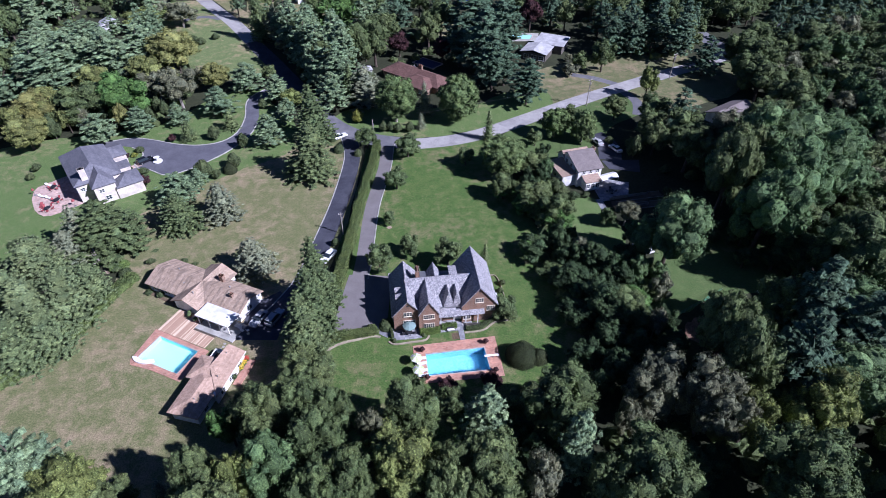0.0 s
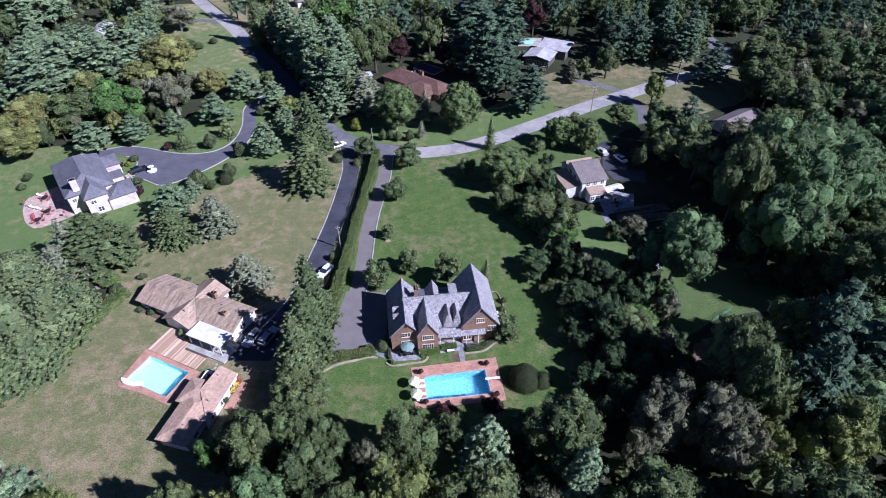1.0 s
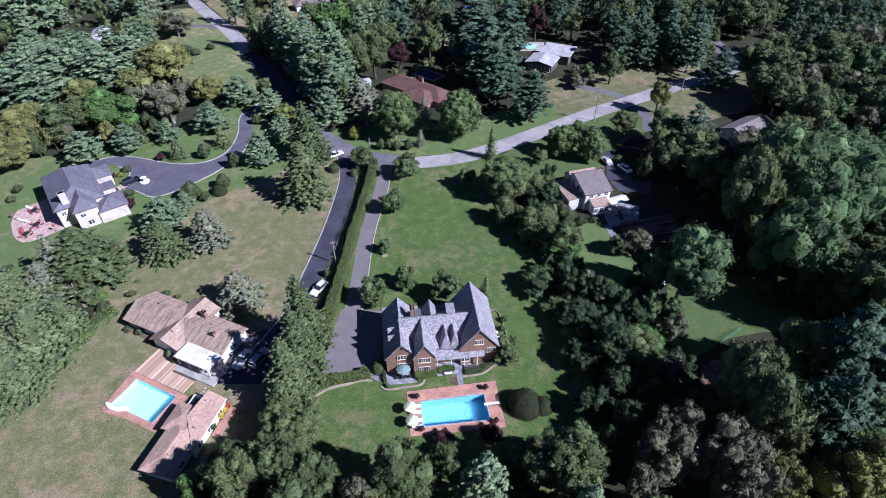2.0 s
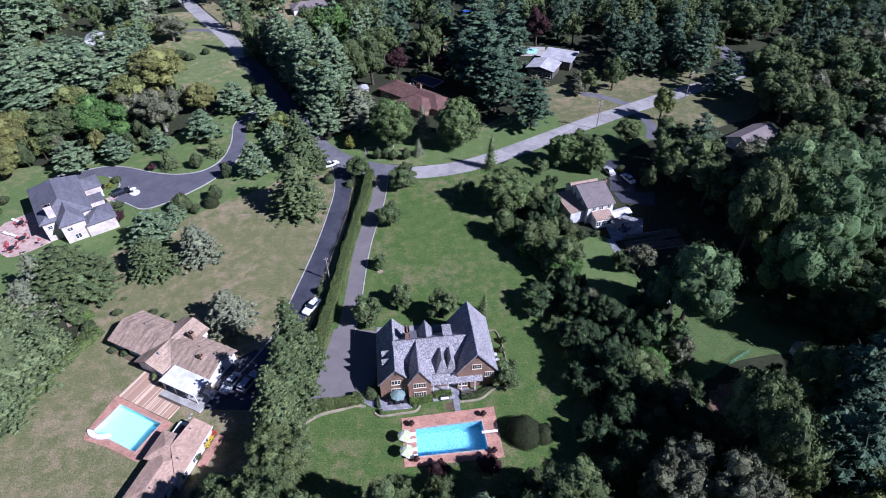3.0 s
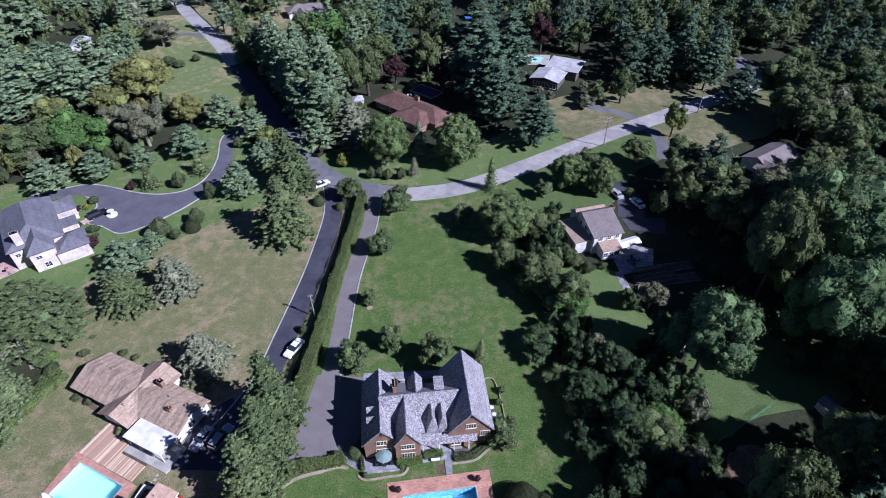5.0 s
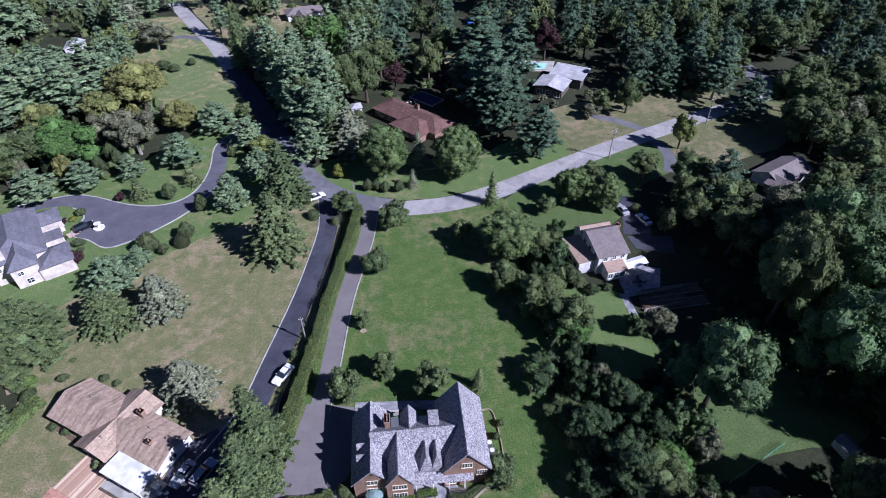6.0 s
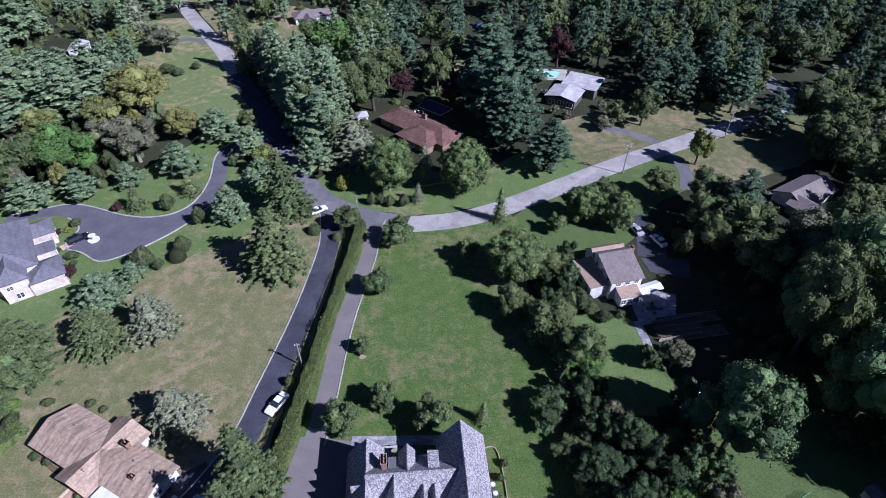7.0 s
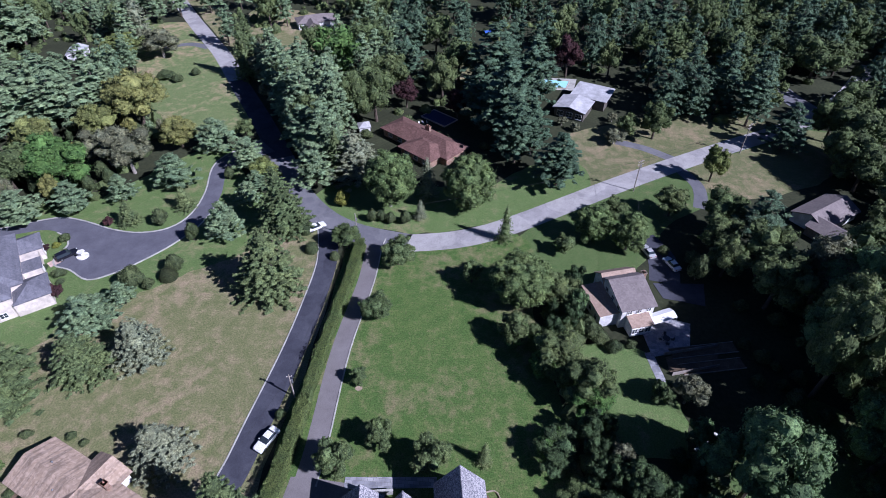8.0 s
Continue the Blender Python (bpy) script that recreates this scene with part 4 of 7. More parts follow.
plant("pine", [
    (-57.0, 176.6, 8.7, 4.5), (-51.3, 164.3, 6.3, 3.6),
    (-55.3, 222.6, 17.2, 7.0), (-43.7, 215.3, 16.0, 6.5), (-50.8, 199.5, 15.5, 6.3), (-39.7, 199.0, 15.3, 6.2),
    (-42.1, 181.9, 15.9, 6.9), (-35.5, 184.1, 11.7, 5.1), (-36.6, 167.6, 13.1, 6.2), (-95.9, 262.5, 18.0, 5.3),
    (-51.0, 157.9, 7.2, 3.7), (-67.4, 115.5, 9.1, 5.7), (-65.3, 123.0, 5.8, 3.0), (-52.3, 145.1, 10.0, 4.9),
    (-102.6, 146.2, 9.5, 6.2), (-73.0, 164.5, 9.5, 6.2), (-83.4, 157.6, 7.5, 4.0), (-93.0, 151.6, 9.0, 5.3),
])
plant("pine", [
    (-69.6, 183.6, 10.0, 6.5), (-57.2, 174.2, 9.4, 4.4), (-140.5, 236.0, 8.5, 5.0), (-132.6, 191.4, 18, 10.5), (-120.0, 192.5, 18.0, 9.6),
    (-112.9, 201.1, 17.0, 9.1), (-135.0, 177.0, 20.0, 9.6), (-136.0, 211.0, 15.0, 8.0),
    (-172.0, 251.0, 20, 9.0), (-178.8, 247.6, 24, 14.4),
    (-58.3, 38.8, 18.8, 5.7),
])
plant("pine", [
    (-36.0, 179.0, 19.0, 6.6), (-46.0, 194.0, 21.0, 6.6), (-51.0, 201.0, 21.0, 6.6),
    (-59.0, 215.0, 21.0, 6.6), (-63.0, 223.0, 21.0, 6.6), (-36.0, 193.0, 21.0, 6.6), (-42.0, 203.0, 21.0, 6.6),
])
plant("oak", [
    (-63.4, 190.6, 6.7, 3.2),
    (-113.2, 158.7, 14.5, 8.4), (-26.9, 204.8, 21.1, 7.7), (-34.8, 247.5, 19.1, 8.5),
    (50.0, 243.3, 14.2, 4.8), (-23.1, 143.8, 7.4, 3.3), (23.7, 130.1, 7.3, 4.3), (26.2, 106.7, 10.4, 5.0),
    (21.2, 113.6, 9.3, 4.9), (14.8, 118.7, 7.5, 4.0), (38.5, 158.7, 7.1, 4.1),
    (23.8, 88.5, 3.7, 3.8),
])
plant("oak", [
    (67.3, 141.7, 15.0, 6.6), (86.5, 141.0, 18.5, 6.4), (109.5, 191.6, 18.0, 8.1), (101.5, 184.0, 16.0, 6.4), (108.0, 203.0, 16.0, 6.4), (118.0, 214.0, 15.0, 6.5), (107.6, 164.0, 15.0, 7.4), (120.6, 245.6, 18.0, 9.0), (135.9, 208.1, 18.0, 7.7),
    (75.2, 102.5, 17.0, 7.6), (63.9, 157.5, 12.2, 5.9), (53.3, 162.5, 8.8, 4.3),
    (49.2, 201.5, 8.0, 3.9), (57.0, 200.5, 12.5, 5.0),
])
plant("oak", [
    (-46.7, 36.0, 11.0, 3.9),
    (35.3, 75.0, 10.1, 4.9), (81.7, 82.9, 24.0, 8.3), (65.6, 132.0, 15.5, 6.4),
])
plant("oak", [
    (66.0, 110.5, 27.0, 6.0), (72.0, 119.5, 23.5, 6.5), (107.0, 184.0, 10.5, 6.0),
    (117.0, 195.0, 8.0, 4.5), (104.0, 177.0, 16.0, 7.0), (-42.0, 187.5, 18.0, 5.5),
    (-54.0, 208.0, 19.0, 5.5), (-28.0, 29.0, 22.0, 6.0), (-20.0, 26.0, 22.0, 6.0),
])
plant("grey", [
    (-68.4, 228.2, 12.0, 5.9), (-61.8, 213.7, 9.1, 4.9), (-87.5, 170.0, 14.5, 7.2), (-96.0, 173.5, 12.0, 5.6), (-116.0, 248.1, 11.1, 8.1),
    (43.5, 107.6, 8.1, 3.2), (44.9, 196.7, 4.9, 3.6),
    (75.4, 133.9, 18.8, 7.4), (-69.0, 231.0, 18.0, 5.0),
])
plant("olivegreen", [
    (-50.5, 168.1, 7.7, 4.1), (-131.5, 245.6, 9.4, 10.0),
    (-51.6, 35.2, 15.2, 5.4), (-124.7, 261.3, 6.0, 5.9), (67.6, 178.6, 11.5, 3.8),
])
plant("shrubtree", [
    (-60.9, 169.8, 3.7, 1.6), (-59.7, 143.7, 5.4, 1.9), (-70.0, 149.1, 4.9, 2.2), (-59.3, 133.7, 4.6, 2.1),
    (-62.4, 127.6, 3.0, 1.4), (-65.8, 127.9, 6.0, 2.7), (-19.4, 154.3, 3.8, 1.5), (-14.9, 154.1, 3.2, 1.5), (-17.2, 154.6, 3.4, 1.4),
    (-11.2, 154.2, 4.0, 1.6), (53.7, 139.5, 7.6, 2.6), (15.1, 57.3, 5.4, 2.5), (-106.5, 229.5, 3.6, 3.3),
    (-97.1, 233.5, 2.8, 1.8), (-101.4, 227.8, 2.8, 2.4), (24.6, 118.5, 4.4, 2.7), (28.8, 121.8, 4.0, 2.5),
])
plant("darkpine", [
    (-78.6, 71.9, 14.5, 7.0), (-74.0, 75.6, 14.0, 6.4), (-77.8, 64.4, 12.7, 6.1),
    (-84.8, 86.5, 13.5, 6.0), (-72.6, 81.5, 10.0, 4.6), (-85.3, 84.6, 13.2, 6.9), (-74.1, 67.9, 11.1, 5.8),
    (-84.3, 74.9, 14.4, 6.9),
])
plant("bright", [
    (-100.9, 162.0, 15.5, 7.8), (-45.8, 236.6, 19.7, 9.4), (37.9, 78.9, 6.3, 3.9),
    (15.1, 118.7, 5.1, 3.0), (19.4, 112.3, 5.5, 3.2), (26.8, 105.0, 7.2, 3.8), (19.4, 97.0, 4.6, 2.7),
])
plant("olive", [
    (-98.4, 197.0, 18.0, 9.9), (-80.4, 184.2, 10.5, 5.8), (-105.5, 186.0, 12.0, 6.0), (-118.7, 177.4, 12.5, 5.6), (-124.4, 160.0, 12.5, 6.2),
    (-126.5, 157.9, 12, 7.8), (-121.5, 142.6, 11, 6.6),
])
plant("fir", [
    (-20.0, 233.1, 21.1, 8.0), (13.0, 197.0, 24, 10.6), (9.4, 223.8, 24, 11.4), (22.1, 216.5, 23.7, 9.0),
    (15.5, 184.0, 19.0, 7.4), (26.4, 173.4, 15.0, 7.6), (20.0, 188.0, 16.5, 7.0), (93.0, 197.5, 14.5, 6.4), (87.5, 211.0, 20.0, 7.0),
    (80.0, 219.0, 22.0, 7.0), (4.5, 205.0, 18.0, 6.6), (68.8, 151.0, 16.0, 6.2),
])
plant("willow", [
    (-16.0, 160.8, 15.5, 7.2), (4.0, 162.4, 15.5, 7.2), (15.6, 130.2, 11.5, 7.0), (32.6, 151.3, 9.7, 4.8),
    (40.4, 148.5, 10.6, 4.4), (22.8, 110.1, 5.4, 2.7),
])
plant("purple", [
    (-2.0, 209.3, 10.7, 4.1), (-18.7, 214.9, 10.2, 4.2), (35.1, 243.0, 16.1, 5.4),
])
plant("golden", [
    (-28.0, 160.3, 4.7, 2.2),
])
plant("ornamental", [
    (-11.0, 139.2, 6.9, 4.1), (-13.0, 122.9, 6.2, 3.4), (-13.8, 107.4, 3.9, 1.6), (5.5, 134.8, 5.9, 2.7),
    (-14.4, 90.9, 7.5, 3.1), (-8.0, 96.0, 6.1, 2.6), (0.8, 92.6, 7.4, 3.3), (12.0, 77.2, 5.4, 3.0),
    (26.2, 145.9, 5.2, 2.6), (39.2, 107.8, 5.4, 2.2),
])
plant("ash", [
    (47.6, 91.0, 22.0, 6.6), (97.6, 124.0, 22, 9.0), (79.3, 109.0, 26.0, 8.2), (88.5, 111.0, 25.0, 7.5), (79.4, 121.5, 26.0, 8.6), (79.6, 131.5, 19.0, 6.6), (70.6, 116.1, 20.0, 6.0),
    (86.0, 121.5, 25.0, 9.6),
])
plant("shadedthicket", [
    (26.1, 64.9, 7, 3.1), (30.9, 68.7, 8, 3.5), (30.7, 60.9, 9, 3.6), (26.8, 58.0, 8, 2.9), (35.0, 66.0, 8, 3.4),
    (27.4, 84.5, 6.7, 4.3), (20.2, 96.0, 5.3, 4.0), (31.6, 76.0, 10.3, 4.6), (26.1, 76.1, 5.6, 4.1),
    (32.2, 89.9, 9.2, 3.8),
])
# the wood below the lawns
plant("oak", [
    (18.5, 50.0, 18, 6.0), (29.5, 39.0, 18.5, 6.2), (54.4, 50.3, 14, 3.2), (62.0, 72.5, 17, 4.8), (48.3, 63.2, 22.5, 5.2), (49.5, 56.8, 22, 4.9), (49.7, 38.2, 20, 6.5),
    (23.9, 38.7, 16, 3.3), (-26.9, 47.7, 17, 4.8), (-21.9, 48.8, 17, 4.2), (-33.4, 37.2, 18, 4.0), (-17.6, 42.4, 18, 4.9), (-16.3, 48.2, 16, 3.6),
    (-5.0, 48.4, 17, 4.8), (6.7, 38.7, 19, 5.1), (-12.5, 37.4, 18, 3.9), (-16.8, 35.7, 18, 3.8), (0.7, 36.7, 18, 3.8), (11.4, 53.9, 6.5, 3.0),
    (1.5, 54.3, 6.5, 3.0), (-22.9, 57.8, 10.0, 4.3), (-25.6, 61.4, 9.0, 3.8), (-24.6, 53.6, 11.0, 4.4), (-30.0, 51.5, 11.0, 4.2), (-21.5, 61.5, 7.5, 3.0),
])
plant("grey", [(34.2, 54.8, 15, 5.2), (41.5, 50.8, 18, 5.0), (29.1, 49.7, 13, 2.5), (14.2, 39.4, 16, 3.2), (-10.9, 46.2, 15, 2.9)])
plant("olivegreen", [(47.5, 48.8, 15, 3.6), (58.2, 50.4, 18.5, 5.2), (-27.4, 37.5, 17, 3.6), (-5.7, 40.0, 19, 5.2)])
plant("pine", [(19.8, 43.4, 18, 3.6), (6.4, 47.4, 18, 3.9)])
plant("fir", [(73.5, 65.4, 19.0, 7.7), (66.2, 69.0, 22.0, 7.2), (56.5, 55.6, 23, 6.6), (64.3, 69.6, 20, 3.6)])
plant("shadedthicket", [(42.3, 66.7, 7, 3.3), (76.1, 89.1, 9, 3.9), (75.8, 85.1, 9, 3.3), (38.3, 64.2, 6, 2.9), (80.0, 91.5, 10, 5.0), (85.5, 97.5, 11, 5.0), (66.0, 92.5, 6, 3.0), (72.0, 91.5, 7, 3.4), (75.0, 97.0, 8, 4.0), (68.5, 100.0, 7, 3.6), (37.0, 43.5, 8, 3.8), (41.0, 44.5, 7, 3.2), (14.5, 45.2, 9, 3.4), (12.5, 49.0, 6, 2.6), (50.5, 60.0, 7, 3.4), (53.5, 65.0, 7, 3.6), (47.0, 57.5, 6, 3.0), (45.5, 62.5, 4.6, 2.4), (56.5, 69.0, 7, 3.5), (57.5, 60.5, 8, 3.6), (61.0, 66.0, 8, 3.6), (60.5, 79.0, 3.4, 1.8), (63.5, 76.5, 5, 2.6), (40.0, 96.5, 3.2, 1.9), (42.0, 92.5, 3.6, 2.2)])
plant("ash", [(-22.9, 38.9, 18, 4.7), (69.5, 97.0, 24.5, 7.4)])
plant("bright", [(-33.7, 48.1, 11, 2.8)])
plant("pine", [(-150, 224, 10.5, 6.2), (-159, 215, 10.5, 6.0), (-146, 213, 11.5, 6.4), (-155, 204, 13, 6.8), (-165, 227, 10.5, 6.0), (-142, 225, 10, 5.5)])
plant("pine", [(-129, 293, 18, 6.2), (-135, 285, 15, 5.6), (-144, 291, 17, 6.2), (-118, 299, 18, 6.5), (-106, 305, 19, 7.0), (-150, 304, 18, 6.5), (-140, 322, 19, 7.0), (-156, 318, 18, 6.5), (-126, 318, 19, 7.0)])


# ---- the brick house ----
house = thing("brick_house", *MAIN[:2], 0, MAIN[2], "large brick country house with steep mottled slate roofs", "house")
# each wing: outline x0, x1, y0, y1, eaves, ridge, ridge direction
part("wall", gable_body(Shape(), 2.9, 9.7, -4.9, 7.2, 4.9, 9.4, "y"), BRICK_WALL, house, "brick east wing with a tall gable")
part("wall", gable_body(Shape(), -10.6, -5.0, -5.4, 6.0, 4.6, 7.9, "y"), BRICK_WALL, house, "brick west wing with a gable")
part("wall", gable_body(Shape(), -5.75, -1.85, -6.3, 0.0, 5.0, 8.25, "y"), BRICK_WALL, house, "narrow brick middle gable")
part("wall", gable_body(Shape(), -8.0, 6.0, -4.1, 4.8, 4.4, 8.35, "x"), BRICK_WALL, house, "brick main body")
part("roof", gable_roof(Shape(), 2.9, 9.7, -4.9, 7.2, 4.9, 9.4, "y", 0.4, 0.25), SLATE, house)
part("roof", gable_roof(Shape(), -10.6, -5.0, -5.4, 6.0, 4.6, 7.9, "y", 0.4, 0.25), SLATE, house)
part("roof", gable_roof(Shape(), -5.75, -1.85, -6.3, 0.3, 5.0, 8.25, "y", 0.2, 0.2), SLATE, house)
part("roof", gable_roof(Shape(), -7.9, 6.2, -4.1, 4.8, 4.4, 8.35, "x", 0.3, 0.0), SLATE, house)
part("porch_roof", Shape().slab([(-1.75, -4.0, 4.15), (-1.75, -5.75, 2.75), (7.3, -5.75, 2.75), (7.3, -4.0, 4.15)], 0.16), SLATE, house)
part("gutter", Shape().box(-1.7, 2.9, -4.5, -4.36, 4.16, 4.3), STEEL, house)
for x, w in ((0.35, 1.05), (1.95, 0.95)):
    s = Shape()
    for sx in (-1, 1):
        s.slab([(x, -1.2, 7.45), (x, -3.7, 7.45), (x + sx * w, -4.45, 4.3), (x + sx * w, -3.2, 5.0), (x + sx * 0.3, -1.2, 7.0)], 0.1)
    s.slab([(x, -3.7, 7.45), (x - w, -4.45, 4.3), (x + w, -4.45, 4.3)], 0.1)
    part("dormer", s, SLATE, house, "steep hipped slate dormer")
part("dormer", gable_roof(gable_body(Shape(), -3.1, -0.6, 0.6, 4.7, 6.0, 8.2, "y", 3.0), -3.1, -0.6, 0.6, 4.7, 6.0, 8.2, "y", 0.15, 0.12, 0.14), SLATE, house, "slate gabled dormer at the back")
part("dormer", Shape().box(1.2, 2.6, 1.2, 3.6, 5.0, 7.6).slab([(1.1, 1.0, 7.9), (2.75, 1.0, 7.75), (2.75, 3.75, 7.65), (1.1, 3.75, 7.8)], 0.14), SLATE, house, "small flat-topped dormer")
for y in (-0.5, -2.3):
    s = Shape()
    for side in (-1, 1):
        s.slab([(-8.6, y, 7.1), (-10.0, y, 7.0), (-10.0, y + side * 0.55, 6.1), (-9.0, y + side * 0.55, 6.1)], 0.08)
    s.prism([(-9.9, y - 0.45), (-8.8, y - 0.45), (-8.8, y + 0.45), (-9.9, y + 0.45)], 5.0, 6.2)
    part("dormer", s, SLATE, house, "little slate dormer on the west slope")
chimney(house, -5.2, 2.2, 4.0, 9.0, 0.75, 1.5, BRICK_WALL, 3)
part("flat_roof", Shape().box(-4.7, -3.5, 1.6, 3.4, 5.5, 7.2), STEEL, house, "small lead-covered flat roof")
chimney(house, 6.3, 1.5, 7.5, 8.8, 0.6, 0.6, BRICK_WALL, 1)
FRONT = 0.0
window(house, -7.8, -5.4, 3.9, 1.7, 1.0, FRONT, 3, mat=CREAM_PAINT)
window(house, -7.6, -5.4, 0.9, 2.6, 1.9, FRONT, 5, mat=CREAM_PAINT)
window(house, -3.8, -6.3, 3.6, 2.3, 1.1, FRONT, 5, mat=CREAM_PAINT)
window(house, -3.8, -6.3, 1.0, 2.3, 1.3, FRONT, 5, mat=CREAM_PAINT)
window(house, 6.3, -4.9, 5.4, 1.7, 1.1, FRONT, 4, mat=CREAM_PAINT)
window(house, 8.6, -4.9, 3.0, 1.6, 1.2, FRONT, 4, mat=CREAM_PAINT)
window(house, 0.6, -4.1, 1.0, 1.4, 1.5, FRONT, 3, mat=CREAM_PAINT)
window(house, 3.9, -4.9, 1.0, 1.6, 1.5, FRONT, 3, mat=CREAM_PAINT)
door(house, 2.3, -4.1, 0.1, 1.1, 2.2, FRONT, WHITE_PAINT)
for y in (-2.5, 1.5, 5.0):
    window(house, 9.7, y, 1.0, 1.3, 1.4, 90, 3, mat=CREAM_PAINT)
    window(house, -10.6, y - 0.5, 1.0, 1.3, 1.4, -90, 3, mat=CREAM_PAINT)
for x, y, z in ((-7.8, -5.4, 6.3), (6.3, -4.9, 8.0)):
    part("gable_vent", Shape().box(x - 0.2, x + 0.2, y - 0.05, y + 0.05, z, z + 0.45), DARK_IRON, house)
for x in (-1.4, 1.2, 3.6, 6.0):
    part("porch_post", Shape().box(x - 0.09, x + 0.09, -5.6, -5.42, 0.1, 2.75), WHITE_PAINT, house)

# ---- the ranch house ----
ranch = thing("ranch_house", *RANCH[:2], 0, RANCH[2], "low ranch house with a weathered pinkish brown shingle roof", "house")
part("wall", gable_body(Shape(), -11.0, 1.5, -1.2, 6.2, 2.5, 3.9, "x"), WHITE_PAINT, ranch)
part("wall", gable_body(Shape(), -2.2, 4.0, -3.0, 8.0, 2.5, 3.95, "y"), WHITE_PAINT, ranch)
part("wall", gable_body(Shape(), 1.5, 12.6, -1.0, 5.8, 2.5, 3.85, "x"), WHITE_PAINT, ranch)
part("roof", gable_roof(Shape(), -11.0, 1.0, -1.2, 6.2, 2.5, 3.9, "x", 0.6, 0.5), RANCH_ROOF, ranch)
part("roof", gable_roof(Shape(), -2.2, 4.0, -3.0, 8.0, 2.5, 3.95, "y", 0.5, 0.5), RANCH_ROOF, ranch)
part("roof", gable_roof(Shape(), 1.0, 12.6, -1.0, 5.8, 2.5, 3.85, "x", 0.6, 0.4), RANCH_ROOF, ranch)
chimney(ranch, 3.9, 4.9, 2.8, 4.6, 0.9, 0.7, BRICK_WALL, 1)
chimney(ranch, 9.2, 1.6, 3.0, 4.3, 0.6, 0.6, BRICK_WALL, 1)
part("patio_roof", Shape().box(5.2, 13.3, -5.0, -1.2, 2.62, 2.82), MEMBRANE, ranch, "flat white patio roof")
for x in (5.6, 8.2, 10.8, 13.0):
    part("post", Shape().box(x - 0.07, x + 0.07, -4.8, -4.66, 0.1, 2.62), WHITE_PAINT, ranch)
part("terrace_step", Shape().box(5.4, 14.6, -6.1, -5.05, 0.0, 0.3).box(5.6, 14.4, -5.05, -1.3, 0.0, 0.2), KERB, ranch, "pale stone terrace ledge")
for x, y, z in ((-6.5, 3.6, 3.62), (-2.8, 0.9, 3.1), (1.6, -1.0, 3.95), (7.0, 3.6, 3.5)):
    part("vent_pipe", Shape().tube((x, y, z - 0.4), (x, y, z + 0.25), 0.09).tube((x, y, z + 0.25), (x, y, z + 0.33), 0.16, 0.05), STEEL, ranch)
for x in (-9.0, -6.0, -3.5):
    window(ranch, x, -1.2, 0.9, 1.5, 1.1, 0, 2)
for x in (6.5, 9.0, 11.2):
    window(ranch, x, -1.0, 0.5, 1.6, 1.8, 0, 2)
window(ranch, 12.6, 2.0, 0.9, 1.4, 1.1, 90, 2)

# ---- the pool house ----
annexe = thing("pool_house", -41.36, 61.28, 0, -13, "hip-roofed pool house with tan shingles and white walls", "house")
annexe.matrix_basis = annexe.matrix_basis @ Matrix.Diagonal((1, 1, 0.98, 1))
part("wall", Shape().prism([(0.2, -3.0), (3.3, -4.6), (3.1, 5.2), (0.2, 5.4)], 0, 2.46), WHITE_PAINT, annexe)
part("wall", Shape().box(-0.15, 0.35, 2.2, 5.4, 0, 3.12), WHITE_PAINT, annexe, "tall white wall beside the sunken court")
part("wall", Shape().box(-3.7, 0.2, -1.9, 2.7, 0, 2.36), WHITE_PAINT, annexe)
part("wall", Shape().box(-2.5, 2.4, -9.0, -2.6, 0, 2.34), WHITE_PAINT, annexe)
part("roof", Shape().slab([(0.1, 5.75, 3.3), (3.55, 5.45, 2.5), (3.75, -4.9, 2.5), (-0.5, 0.3, 3.38)], 0.14), POOLHOUSE_ROOF, annexe, "broad tan shingle slope over the terrace")
part("roof", hip_roof(Shape(), -3.7, 2.6, -2.0, 2.6, 2.4, 3.36, 0.3), POOLHOUSE_ROOF, annexe, "hipped tan shingle roof beside the pool")
part("roof", hip_roof(Shape(), -2.6, 2.6, -9.1, 0.2, 2.38, 3.2, 0.35, 2.9), POOLHOUSE_ROOF, annexe, "hipped tan shingle roof of the end room")
part("fascia", Shape().box(3.5, 3.6, -4.6, 5.4, 2.3, 2.46), WHITE_PAINT, annexe)
part("gutter", Shape().tube((3.68, -4.7, 2.42), (3.6, 5.4, 2.42), 0.06, None, 6), WHITE_PAINT, annexe)
part("parapet", Shape().box(-3.3, -3.1, 3.2, 5.6, 0, 1.0).box(-3.3, -0.2, 5.5, 5.7, 0, 1.0), WHITE_PAINT, annexe, "low white wall round the sunken court")
part("court_floor", Shape().box(-3.1, -0.15, 2.75, 5.5, 0.0, 0.05), MULCH, annexe, "dark floor of the little court")
for y in (-2.6, 0.2, 3.2):
    window(annexe, 3.2, y, 0.7, 1.3, 1.0, 90, 2)
window(annexe, 2.4, -6.6, 0.8, 1.1, 1.0, 90, 2)
door(annexe, 3.2, 1.7, 0.05, 1.0, 2.1, 90, WHITE_PAINT)
for x, y in ((0.8, 3.8), (1.9, -1.2), (0.6, -6.4)):
    part("roof_vent", Shape().tube((x, y, 2.5), (x, y, 3.4), 0.08, None, 8), STEEL, annexe)
part("planter_terrace", Shape().box(3.6, 5.1, -0.4, 5.4, 0, 0.2), BRICK_PAVING, annexe, "brick terrace strip")

